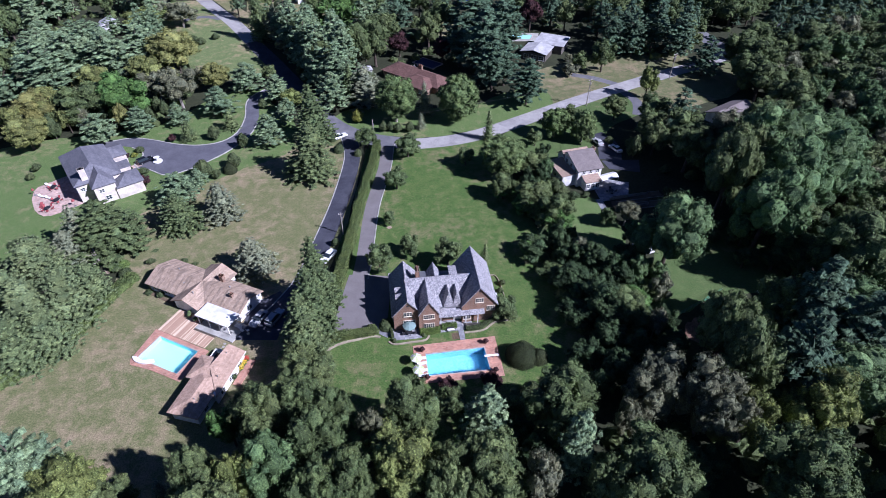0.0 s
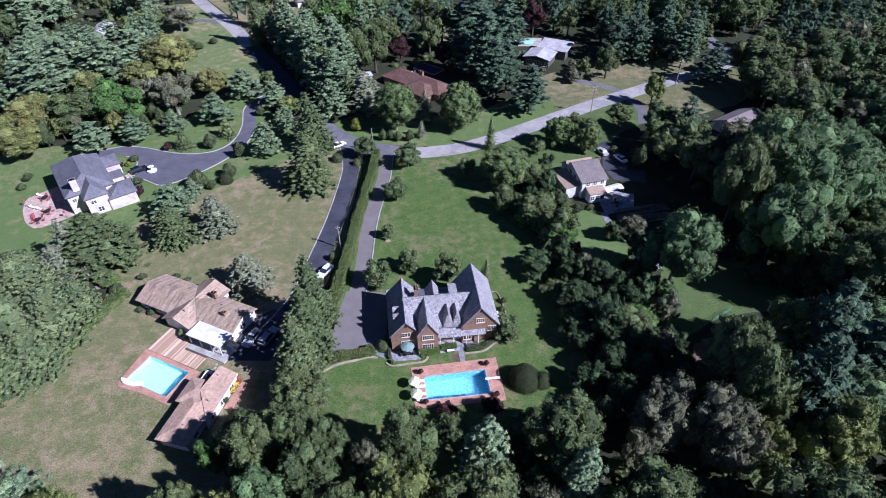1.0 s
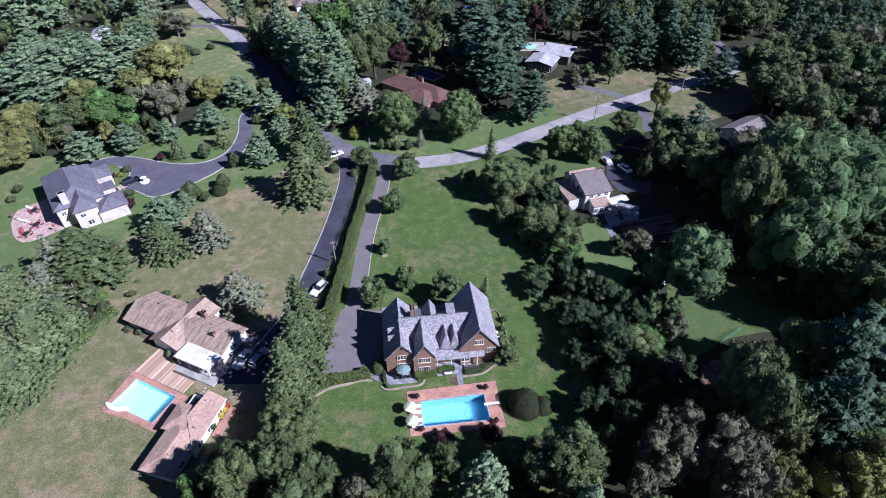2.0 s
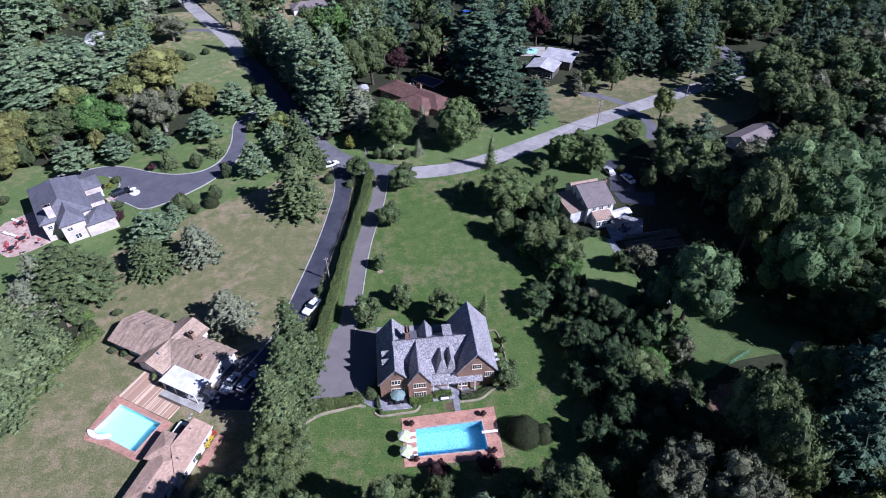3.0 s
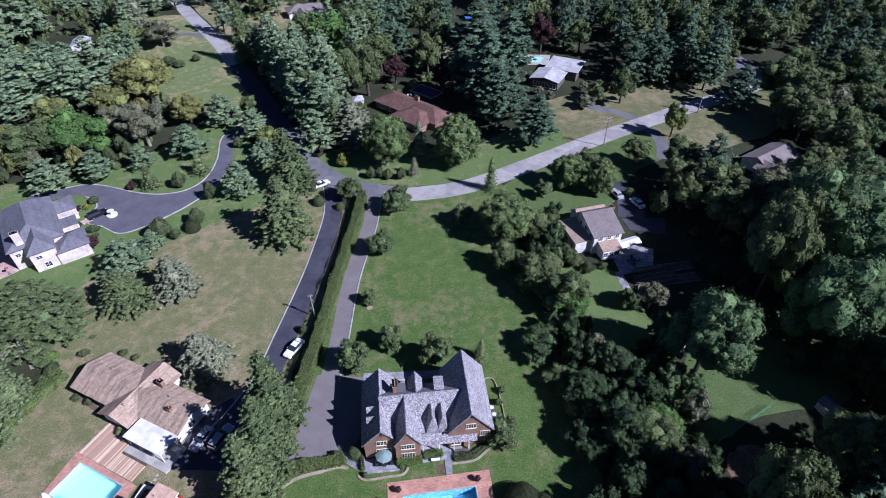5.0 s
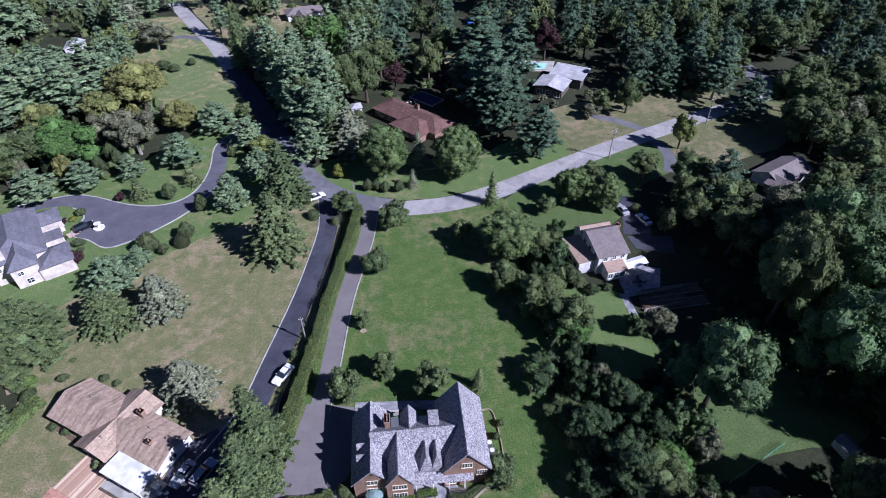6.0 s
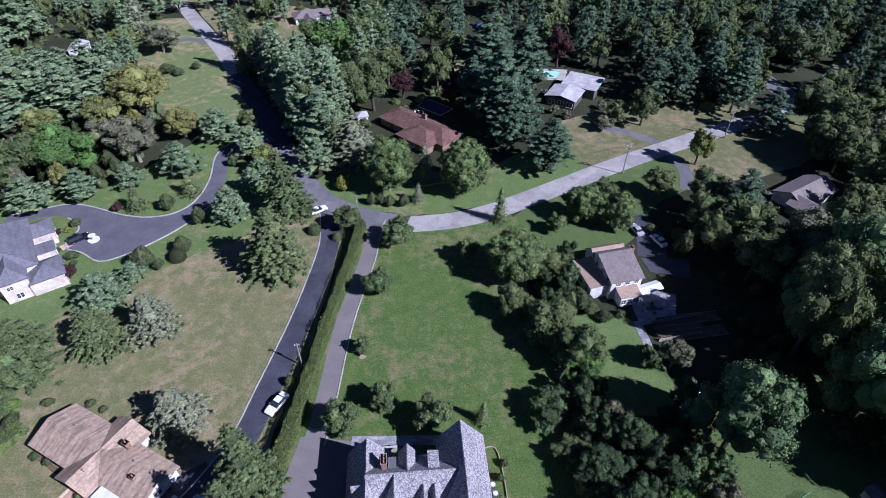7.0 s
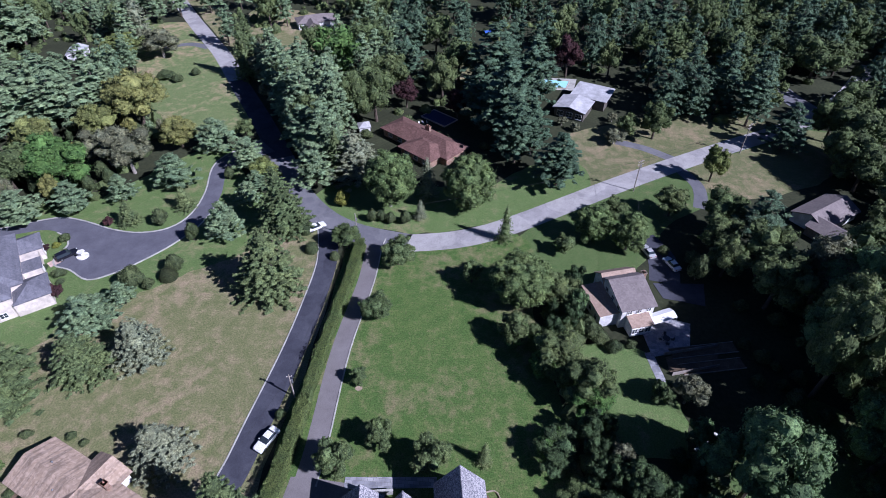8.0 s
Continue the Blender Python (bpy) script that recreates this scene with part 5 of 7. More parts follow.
# ---- the cream house ----
cream = thing("cream_house", -95, 125, 0, 39, "large cream stucco house with a slate-grey hipped roof", "house")
part("wall", Shape().box(-4.5, 6.0, -8.4, 9.6, 0, 5.2), STUCCO, cream)
part("wall", Shape().box(-1.2, 3.8, -12.0, -8.0, 0, 5.0), STUCCO, cream)
part("wall", Shape().box(5.5, 10.2, 4.4, 10.2, 0, 3.4), STUCCO, cream)
part("wall", Shape().box(5.5, 9.4, -3.0, 4.5, 0, 3.0), STUCCO, cream)
part("wall", Shape().box(3.5, 10.0, -12.4, -5.8, 0, 3.4), STUCCO, cream)
part("roof", hip_roof(Shape(), -4.5, 6.0, -8.4, 9.6, 5.2, 8.3, 0.5, 4.2), GREY_ROOF, cream)
part("roof", hip_roof(Shape(), -1.2, 3.8, -12.0, -3.0, 5.1, 7.6, 0.4, 2.4), GREY_ROOF, cream)
part("roof", hip_roof(Shape(), 3.0, 10.2, 4.4, 10.2, 3.4, 5.0, 0.4), GREY_ROOF, cream)
part("roof", hip_roof(Shape(), 4.0, 10.0, -12.4, -5.8, 3.4, 5.0, 0.4), GREY_ROOF, cream)
part("porch_roof", Shape().box(5.8, 9.7, -2.8, 1.4, 3.0, 3.2), GREY_ROOF, cream)
chimney(cream, -1.8, -7.6, 0, 8.9, 1.5, 1.1, STUCCO, 2, STEEL)
for y in (-6.0, -2.0, 2.0, 6.0):
    window(cream, -4.5, y, 3.2, 1.5, 1.3, -90, 2)
    window(cream, -4.5, y, 0.6, 1.6, 1.7, -90, 2)
window(cream, 0.4, -12.0, 3.3, 1.2, 0.9, 0, 2)
window(cream, 1.3, -12.0, 0.8, 1.4, 1.3, 0, 2)
window(cream, -3.2, -8.4, 3.3, 1.0, 0.9, 0, 2)
for y in (6.0, 8.5):
    window(cream, 10.2, y, 1.0, 1.1, 1.0, 90, 2)
door(cream, 9.4, -0.8, 0.05, 1.2, 2.2, 90, WHITE_PAINT)
tagged(part("pavement_terrace", Shape().prism(turned([(-4.6, 8.4), (-8.8, 7.7), (-12.4, 7.0), (-13.6, 5.6), (-14.7, 1.6), (-15.0, -3.4), (-14.6, -6.3), (-13.7, -8.4), (-12.2, -9.2), (-9.0, -9.3), (-4.6, -8.6)], -95, 125, 39)[::-1], -0.05, 0.09), TERRACE_PAVING),
       "pinkish paved terrace with pale edging", "terrace", kind="structure")

# ---- the white house ----
white = thing("white_house", 35, 127, 0, 17, "white clapboard house with a taupe gabled roof and low extensions", "house")
part("wall", Shape().add([(x, y, z) for x in (-1.0, 5.8) for y, z in ((-2.6, 0), (5.6, 0), (5.6, 5.9), (4.0, 6.9), (-2.6, 4.9))], [(4, 3, 2, 1, 0), (5, 6, 7, 8, 9)] + [(i, (i + 1) % 5, 5 + (i + 1) % 5, 5 + i) for i in range(5)]), SIDING, white)
part("wall", Shape().box(-4.8, -0.9, -1.6, 6.6, 0, 3.3), SIDING, white)
part("wall", Shape().box(0.2, 4.4, -5.2, -2.5, 0, 2.7), SIDING, white)
part("wall", gable_body(Shape(), -0.6, 6.4, 5.4, 10.0, 3.6, 5.4, "x"), SIDING, white)
part("roof", Shape().slab([(-1.4, 4.0, 7.1), (-1.4, -3.0, 4.97), (6.2, -3.0, 4.97), (6.2, 4.0, 7.1)], 0.16).slab([(-1.4, 4.0, 7.1), (-1.4, 6.0, 5.85), (6.2, 6.0, 5.85), (6.2, 4.0, 7.1)], 0.16), TAUPE_ROOF, white)
part("roof", Shape().slab([(-0.9, -1.9, 3.75), (-0.9, 7.0, 3.75), (-5.2, 7.0, 3.45), (-5.2, -1.9, 3.45)], 0.15), TAN_ROOF, white, "pale brown lean-to roof")
part("roof", Shape().slab([(0.0, -2.5, 3.4), (4.7, -2.5, 3.4), (4.7, -5.5, 2.75), (0.0, -5.5, 2.75)], 0.14), TAN_ROOF, white, "pale brown sunroom roof")
part("roof", gable_roof(Shape(), -0.6, 6.4, 5.4, 10.0, 3.6, 5.4, "x", 0.4, 0.3), TAN_ROOF, white)
chimney(white, 7.0, 5.0, 0, 6.6, 0.9, 0.9, BRICK_WALL, 1)
for x in (0.9, 2.3, 3.7):
    window(white, x, -5.2, 0.9, 1.1, 1.3, 0, 2)
for x in (0.6, 2.6, 4.6):
    window(white, x, -2.6, 3.7, 0.9, 1.2, 0, 2)
for y in (-1.0, 1.5, 4.0):
    window(white, -1.0, y, 3.8, 0.9, 1.2, -90, 2)
for y in (0.0, 2.5, 5.0):
    window(white, -4.8, y, 1.0, 1.0, 1.2, -90, 2)

# ---- houses farther off ----
brown = thing("brown_house", -9, 190, 0, -38, "long low house with a red-brown hipped roof", "house")
# Brick colour chosen dark here to carry the willows' shade on the walls.
part("wall", Shape().box(-15, 10.5, -4.0, 4.0, 0, 2.6), BRICK_WALL, brown)
part("wall", Shape().box(-3.5, 8.0, -8.0, -3.5, 0, 2.6), BRICK_WALL, brown)
part("roof", hip_roof(Shape(), -15, 10.5, -4.0, 4.4, 2.6, 4.8, 0.7), RED_ROOF, brown)
part("roof", hip_roof(Shape(), -3.5, 8.0, -8.0, 1.0, 2.58, 4.6, 0.7), RED_ROOF, brown)
chimney(brown, -2.0, 1.8, 2.5, 5.6, 1.6, 0.8, BRICK_WALL, 2)
for x in (-12, -8, -5):
    window(brown, x, -4.0, 0.8, 1.6, 1.3, 0, 3)
for x in (-1, 2.5, 6):
    window(brown, x, -8.0, 0.8, 1.6, 1.3, 0, 3)
far_white = thing("modern_house", 38, 219, 0, -25, "modern house with pale flat and shed roofs", "house")
# Walls coloured dark brown to stand in for the shade on them.
part("wall", Shape().box(-6, 3.5, -9, 0, 0, 3.0), SHADE_TONED_SIDING, far_white)
part("wall", Shape().box(-4, 7, 1, 10, 0, 3.2), SHADE_TONED_SIDING, far_white)
part("roof", Shape().slab([(-6.6, -9.6, 3.1), (-1.4, -9.6, 4.2), (-1.4, 0.6, 4.2), (-6.6, 0.6, 3.1)], 0.2).slab([(-1.4, -9.6, 4.2), (4.1, -9.6, 3.1), (4.1, 0.6, 3.1), (-1.4, 0.6, 4.2)], 0.2), PALE_ROOF, far_white, "pale shallow roof")
part("roof", Shape().slab([(-4.6, 0.75, 3.4), (7.6, 0.75, 3.4), (7.6, 10.6, 4.2), (-4.6, 10.6, 4.2)], 0.2), PALE_ROOF, far_white, "pale grey sloping roof")
for x in (-4, -1, 2):
    window(far_white, x, -9, 0.6, 2.2, 1.8, 0, 2)
right_house = thing("grey_house", 88, 162, 0, 35, "house with a grey gabled roof half hidden in trees", "house")
part("wall", gable_body(Shape(), -4, 10, -4, 4, 2.8, 4.6, "x"), WHITE_PAINT, right_house)
part("roof", gable_roof(Shape(), -4, 10, -4, 4, 2.8, 4.6, "x", 0.5, 0.4), TAUPE_ROOF, right_house)
part("roof", gable_roof(gable_body(Shape(), -6, 0, -9, -1, 2.7, 4.2, "y"), -6, 0, -9, -1, 2.7, 4.2, "y", 0.4, 0.4), TAUPE_ROOF, right_house)
for x in (2, 5, 8):
    window(right_house, x, -4, 0.9, 1.5, 1.2, 0, 2)
far_house = thing("far_house", -67, 288, 0, 25, "distant low house with a pale pinkish roof", "house")
part("wall", Shape().box(-8, 8, -4, 4, 0, 2.7), WHITE_PAINT, far_house)
part("roof", hip_roof(Shape(), -8, 8, -4, 4, 2.7, 4.6, 0.5), TAUPE_ROOF, far_house)
part("roof", gable_roof(gable_body(Shape(), -5, 0, -9, -3, 2.6, 4.2, "y"), -5, 0, -9, -3, 2.6, 4.2, "y", 0.4, 0.3), TAUPE_ROOF, far_house)
cottage = thing("garden_cottage", -148.4, 246, 0, 20, "small white-roofed outbuilding among pines", "outbuilding")
part("wall", gable_body(Shape(), -3, 3, -4, 4, 2.6, 3.8, "y"), WHITE_PAINT, cottage)
part("roof", gable_roof(Shape(), -3, 3, -4, 4, 2.6, 3.8, "y", 0.4, 0.3), PALE_ROOF, cottage)
shed = thing("garden_shed", 68, 84, 0, 20, "small pale blue garden shed", "shed")
part("wall", gable_body(Shape(), -1.2, 1.2, -1.4, 1.4, 1.9, 2.6, "y"), WHITE_PAINT, shed)
part("roof", gable_roof(Shape(), -1.2, 1.2, -1.4, 1.4, 1.9, 2.6, "y", 0.2, 0.2, 0.08), GREY_ROOF, shed)
door(shed, 0, -1.4, 0.0, 0.9, 1.8, 0, WHITE_PAINT)
kiosk = thing("garden_kiosk", -29.5, 198.0, 0, 20, "little white-roofed garden pavilion", "pavilion")
part("wall", Shape().box(-1.6, 1.6, -1.6, 1.6, 0, 2.2), WHITE_PAINT, kiosk)
part("roof", hip_roof(Shape(), -1.6, 1.6, -1.6, 1.6, 2.2, 3.2, 0.3), PALE_ROOF, kiosk)
window(kiosk, 0, -1.6, 0.7, 1.8, 1.1, 0, 3)


# ---- hedges and clipped shrubs ----
def hedge_mesh(line, width, height, count, seed, size=0.16, sag=0.12):
    """A clipped hedge along a line: a solid core set all over with leaf sprays."""
    r = np.random.default_rng(seed)
    pts = np.array(line)
    seg = np.linalg.norm(np.diff(pts, axis=0), axis=1)
    cum = np.concatenate([[0], np.cumsum(seg)])
    core = ribbon(line, width * 0.82, 0.0, height * 0.88)
    cv, cf = np.array(core.v), core.f
    s = r.uniform(0, cum[-1], count)
    i = np.clip(np.searchsorted(cum, s) - 1, 0, len(seg) - 1)
    f = ((s - cum[i]) / seg[i])[:, None]
    p = pts[i] * (1 - f) + pts[i + 1] * f
    d = (pts[i + 1] - pts[i]) / seg[i][:, None]
    side = np.stack([-d[:, 1], d[:, 0]], 1)
    u = r.uniform(-1, 1, count) * (1 + height / width)
    over = np.clip(np.abs(u) - 1, 0, None) / (height / width)
    wob = 1 + 0.1 * np.sin(s * 0.9) + 0.07 * np.sin(s * 2.3 + 1)
    lat = np.clip(u, -1, 1) * width / 2 * (1 + r.normal(0, 0.06, count)) * wob
    z = height * (1 - over) * (1 + sag * 0.5 * np.sin(s * 0.55)) + r.normal(0, 0.07, count)
    xyz = np.column_stack([p + side * lat[:, None], z])
    n3 = np.column_stack([side * (np.sign(u) * (over > 0))[:, None], (over <= 0).astype(float)]) + r.normal(0, 0.5, (count, 3)) + (0, 0, 0.2)
    return join([(cv, cf), sprays(xyz, n3, size * r.uniform(0.6, 1.4, count), unit(r, count), r, 0.6)])


def hedge(name, line, width, height, per_metre, mat, label, seed=1, size=0.16):
    line = smooth(line, 5)
    length = sum(math.dist(a, b) for a, b in zip(line, line[1:]))
    v, f = hedge_mesh(line, width, height, int(length * per_metre), seed, size)
    return tagged(part(name, pack("hedge", v, f, [], LEAF[mat]), None), label, "hedge")


tall_line = smooth([(-20.3, 144.5), (-20.5, 133), (-21.6, 114), (-22.0, 97), (-22.8, 86), (-23.6, 79.5)], 6)
tall_hedge = thing("tall_hedge", 0, 0, 0, 0, "long clipped green hedge between two drives", "hedge")
for k in range(0, len(tall_line) - 2, 2):
    v, f = hedge_mesh(tall_line[k:k + 3], 1.75 + 0.2 * math.sin(k * 1.7), 2.75 + 0.25 * math.sin(k * 2.9), 900, 40 + k, 0.17)
    part("shrub", pack("shrub", v, f, [], LEAF["hedge"]), None, tall_hedge)
hedge("yard_hedge", [(-22.0, 70.6), (-19, 71.5), (-15, 72.2), (-13.2, 73.2)], 1.8, 1.15, 220, "hedge", "low clipped hedge at the edge of the parking yard", 4)
for pts in ([(-5.7, -6.85), (-3.8, -6.9), (-1.7, -6.75)], [(-1.3, -6.2), (0.2, -6.1), (1.7, -6.0)]):
    hedge("box_hedge", turned(pts, *MAIN), 0.95, 1.0, 260, "hedgebush", "low clipped box hedge under the front windows", 5, 0.12)
hedge("box_hedge", turned([(-11.3, -4.6), (-11.1, -7.4)], *MAIN), 0.5, 0.8, 160, "shrubtree", "narrow clipped hedge beside the flagstone terrace", 6, 0.1)
hedge("box_hedge", turned([(3.4, -7.0), (6.2, -6.8), (8.8, -5.4), (11.6, -4.6)], *MAIN), 0.8, 0.6, 160, "shrubtree", "low planting along the curved edging", 7, 0.12)
hedge("field_hedge", [(-67.5, 88), (-70.5, 80), (-72.5, 70), (-79, 60), (-90, 48)], 2.4, 1.6, 120, "hedge", "uneven green shrubs along the field edge", 8, 0.24)


def dome(name, x, y, rad, high, mat, label, seed, count=2600, size=0.05):
    r = np.random.default_rng(seed)
    d = unit(r, count)
    d[:, 2] = np.abs(d[:, 2])
    wob = 1 + 0.03 * np.sin(d[:, 0] * 7 + seed) + 0.03 * np.sin(d[:, 1] * 6)
    c = d * wob[:, None]
    g = [sprays(c * (1, 1, high / rad), d + r.normal(0, 0.35, d.shape), size * r.uniform(0.6, 1.3, count), unit(r, count), r, 0.7), ball((0, 0, 0), (0.96, 0.96, high / rad * 0.96), r, 2, 0.015)]
    v, f = join(g)
    ob = thing(name, x, y, 0, 0, label, "shrub")
    ob.matrix_basis = ob.matrix_basis @ Matrix.Diagonal((rad, rad, rad, 1))
    part("foliage", pack("foliage", v, f, [], LEAF[mat]), None, ob)
    part("stem", Shape().tube((0, 0, -0.02), (0, 0, 0.3), 0.08), BARK, ob)
    return ob


dome("clipped_yew", 14.7, 66.7, 3.05, 3.4, "yew", "huge dark clipped yew dome beside the pool", 1, 4200, 0.035)
dome("clipped_yew", 17.8, 66.4, 1.8, 2.4, "yew", "smaller dark clipped yew dome behind the large one", 2, 2200, 0.045)
dome("clipped_bush", -59.9, 131.0, 2.0, 2.6, "yew", "round dark clipped bush in the field", 3, 1600)
for k, (x, y, q) in enumerate([(-34.4, 148.6, 1.4), (-31.4, 142.2, 1.6), (-25.6, 140.2, 1.2)]):
    dome("clipped_bush", x, y, q, q * 1.5, "shrubtree", "round clipped bush beside the drive", 10 + k, 900, 0.08)
for x, y, q, h in [(-12.3, -4.4, 1.35, 2.2), (-10.8, -8.2, 0.45, 0.9), (-5.1, -7.5, 0.42, 0.8)]:
    dome("clipped_bush", *turned([(x, y)], *MAIN)[0], q, h, "shrubtree", "small clipped globe shrub by the terrace", int(x * 7) % 50 + 60, 700, 0.1)

# garden plants: kind, x, y, height, radius
plant("shrubtree", [(-59.8, 82.3, 1.3, 1.0), (-62.6, 83.0, 0.9, 0.9), (-66.0, 92.6, 1.6, 1.1), (-70.0, 88.6, 2.0, 1.6), (-83.4, 129.6, 2.2, 1.6), (-89.4, 141.2, 2.0, 1.5), (-88.2, 131.4, 1.4, 1.0), (-87.0, 137.0, 1.2, 0.9), (-82.0, 127.4, 1.4, 1.0), (-58.7, 93.0, 1.2, 1.0), (-56.0, 92.0, 1.0, 0.9)])
plant("shrubtree", [(33.0, 118.5, 2.4, 1.8), (30.5, 120.5, 3.0, 2.2), (28.5, 124.0, 3.4, 2.0), (36.5, 119.6, 1.6, 1.2), (-38.2, 61.4, 1.4, 0.9), (-14.6, 73.4, 1.6, 0.8), (11.8, 84.0, 1.6, 0.8), (12.4, 86.4, 1.6, 0.8)])
plant("shrubtree", [(-100.5, 98.5, 1.6, 1.8), (-97.5, 100.0, 1.5, 1.5), (-113.8, 130.8, 2.6, 1.5), (-113.0, 126.5, 2.0, 1.3), (-25.6, 99.4, 2.2, 1.1), (-13.5, 72.5, 1.0, 0.7), (48.5, 147.5, 2.6, 1.6), (54.4, 145.0, 3.4, 2.2)])
plant("hedgebush", [(-72.0, 91.6, 1.8, 1.7), (-73.4, 90.2, 1.2, 1.1), (-70.6, 89.6, 1.3, 1.2)])
plant("purple", [(-80.2, 123.3, 3.8, 1.9), (-82.2, 147.4, 2.6, 1.4), (0.8, 59.5, 2.6, 1.9), (8.6, 60.6, 2.8, 2.1), (3.5, 178.0, 6.0, 2.6), (-91.5, 137.0, 2.2, 1.2)])
plant("golden", [(-38.0, 64.6, 0.8, 0.8), (-87.2, 129.2, 1.6, 1.2), (-90.0, 138.8, 1.4, 1.1)])

# ---- round the brick house ----
TERRACE_PLAN = turned([(-12.4, -4.0), (-11.8, -6.6), (-10.6, -8.0), (-5.6, -8.0), (-4.4, -7.2), (1.8, -7.0), (3.0, -7.0), (4.6, -6.4), (5.0, -5.0), (2.9, -4.95), (2.9, -4.1), (-1.8, -4.2), (-1.9, -6.4), (-5.7, -6.4), (-5.7, -5.5), (-10.6, -5.5), (-11.2, -4.0)], *MAIN)
terrace = Shape().prism(TERRACE_PLAN, -0.02, 0.12)
main_terrace = tagged(part("pavement_terrace", terrace, FLAGSTONE), "blue-grey flagstone terrace along the front of the brick house", "terrace", kind="structure")
tagged(part("pavement_path", Shape().prism(turned([(1.9, -9.5), (2.9, -9.5), (3.0, -7.0), (1.85, -7.0)], *MAIN), -0.02, 0.115), FLAGSTONE), "short flagstone path to the pool", "path", kind="structure")
tagged(part("pavement_link", ribbon(smooth([(-13.6, 73.5), (-12.2, 72.9), (-10.6, 72.0)], 4), 1.7, -0.02, 0.11), FLAGSTONE), "flagstone path from the parking yard", "path", kind="structure")
tagged(part("trim_edging", ribbon(smooth([(-24.3, 63.4), (-23.2, 66.2), (-21.8, 68.4), (-19.6, 69.8), (-16.8, 70.7), (-14.2, 71.6), (-12.4, 71.4)], 5), 0.5, -0.02, 0.2), TAN_STONE), "curved pale stone edging of the lawn", "edging", kind="structure")
tagged(part("trim_border", ribbon(smooth(turned([(-11.9, -8.2), (-10.8, -9.0), (-7.7, -8.9), (-4.9, -8.7), (-4.0, -7.7)], *MAIN), 5), 0.35, -0.02, 0.25), TAN_STONE), "pale stone border of the terrace bed", "edging", kind="structure")
tagged(part("trim_kerbing", ribbon(smooth(turned([(3.0, -7.8), (6.7, -7.6), (9.4, -5.9), (12.9, -5.3), (12.7, -2.5)], *MAIN), 5), 0.35, -0.02, 0.22), TAN_STONE), "pale curved edging of the shrub bed", "edging", kind="structure")
tagged(part("soil_bed", Shape().prism(turned([(9.9, -4.4), (10.9, -4.4), (10.9, 7.2), (9.9, 7.2)], *MAIN), -0.02, 0.06), MULCH), "planting bed along the east wall", "flower bed")
tagged(part("soil_bed", Shape().prism(turned([(0.4, -7.6), (1.8, -7.6), (1.8, -9.2), (0.5, -9.2)], *MAIN), -0.02, 0.05), MULCH), "small bare bed beside the path to the pool", "flower bed")
tagged(part("garden_wall", ribbon(smooth(turned([(12.8, -2.5), (12.9, 2.5), (12.3, 7.4), (10.0, 7.5)], *MAIN), 4), 0.16, -0.02, 0.3), TAN_STONE), "low curved stone garden wall", "wall")
tagged(part("back_terrace", Shape().prism([(-12.4, 87.9), (1.8, 89.2), (1.7, 90.9), (-12.5, 89.8)], -0.02, 0.1), FLAGSTONE), "paved strip behind the house", "terrace", kind="structure")
for x0, x1 in ((-10.2, -7.5), (-7.3, -3.6)):
    tagged(part("back_wall", Shape().box(x0, x1, 0, 0.35, 0, 1.1).box(x0 - 0.05, x1 + 0.05, -0.06, 0.41, 1.1, 1.2), KERB), "pale stone wall behind the house", "wall").matrix_basis = pose(*turned([(0, 8.2)], *MAIN)[0], 0, 0, 0, MAIN[2])
# Floor sits on the terrace; dark colour stands in for the well's shaded depth.
tagged(part("area_steps", Shape().box(3.5, 6.5, -1.3, -1.15, -0.02, 0.35).box(3.5, 3.65, -1.15, 0.0, -0.02, 0.35).box(3.65, 6.5, -1.15, 0.0, 0.0, 0.03), SHADE_TONED_SIDING), "low-walled entrance well beside the terrace, coloured dark for its shaded depth", "light well").matrix_basis = pose(*turned([(0, -5.4)], *MAIN)[0], 0.125, 0, 0, MAIN[2])
tagged(part("area_rail", Shape().box(3.6, 6.4, 0, 0.06, 0.95, 1.02).box(3.6, 6.4, 0, 0.06, 0.3, 0.35), DARK_IRON), "dark iron rail round a sunken entrance", "railing").matrix_basis = pose(*turned([(0, -6.6)], *MAIN)[0], 0.1, 0, 0, MAIN[2])
for x in (10.9, 11.1):
    unit_ob = thing("air_conditioner", *turned([(x, 1.2 - (x - 10.9) * 7)], *MAIN)[0], 0.06, MAIN[2], "pale round-topped air conditioning unit on a pad", "air conditioner", "air conditioners")
    part("case", Shape().box(-0.45, 0.45, -0.45, 0.45, 0, 0.85), STEEL, unit_ob)
    part("fan_grille", Shape().tube((0, 0, 0.85), (0, 0, 0.9), 0.38, 0.36, 14), WHITE_PLASTIC, unit_ob)


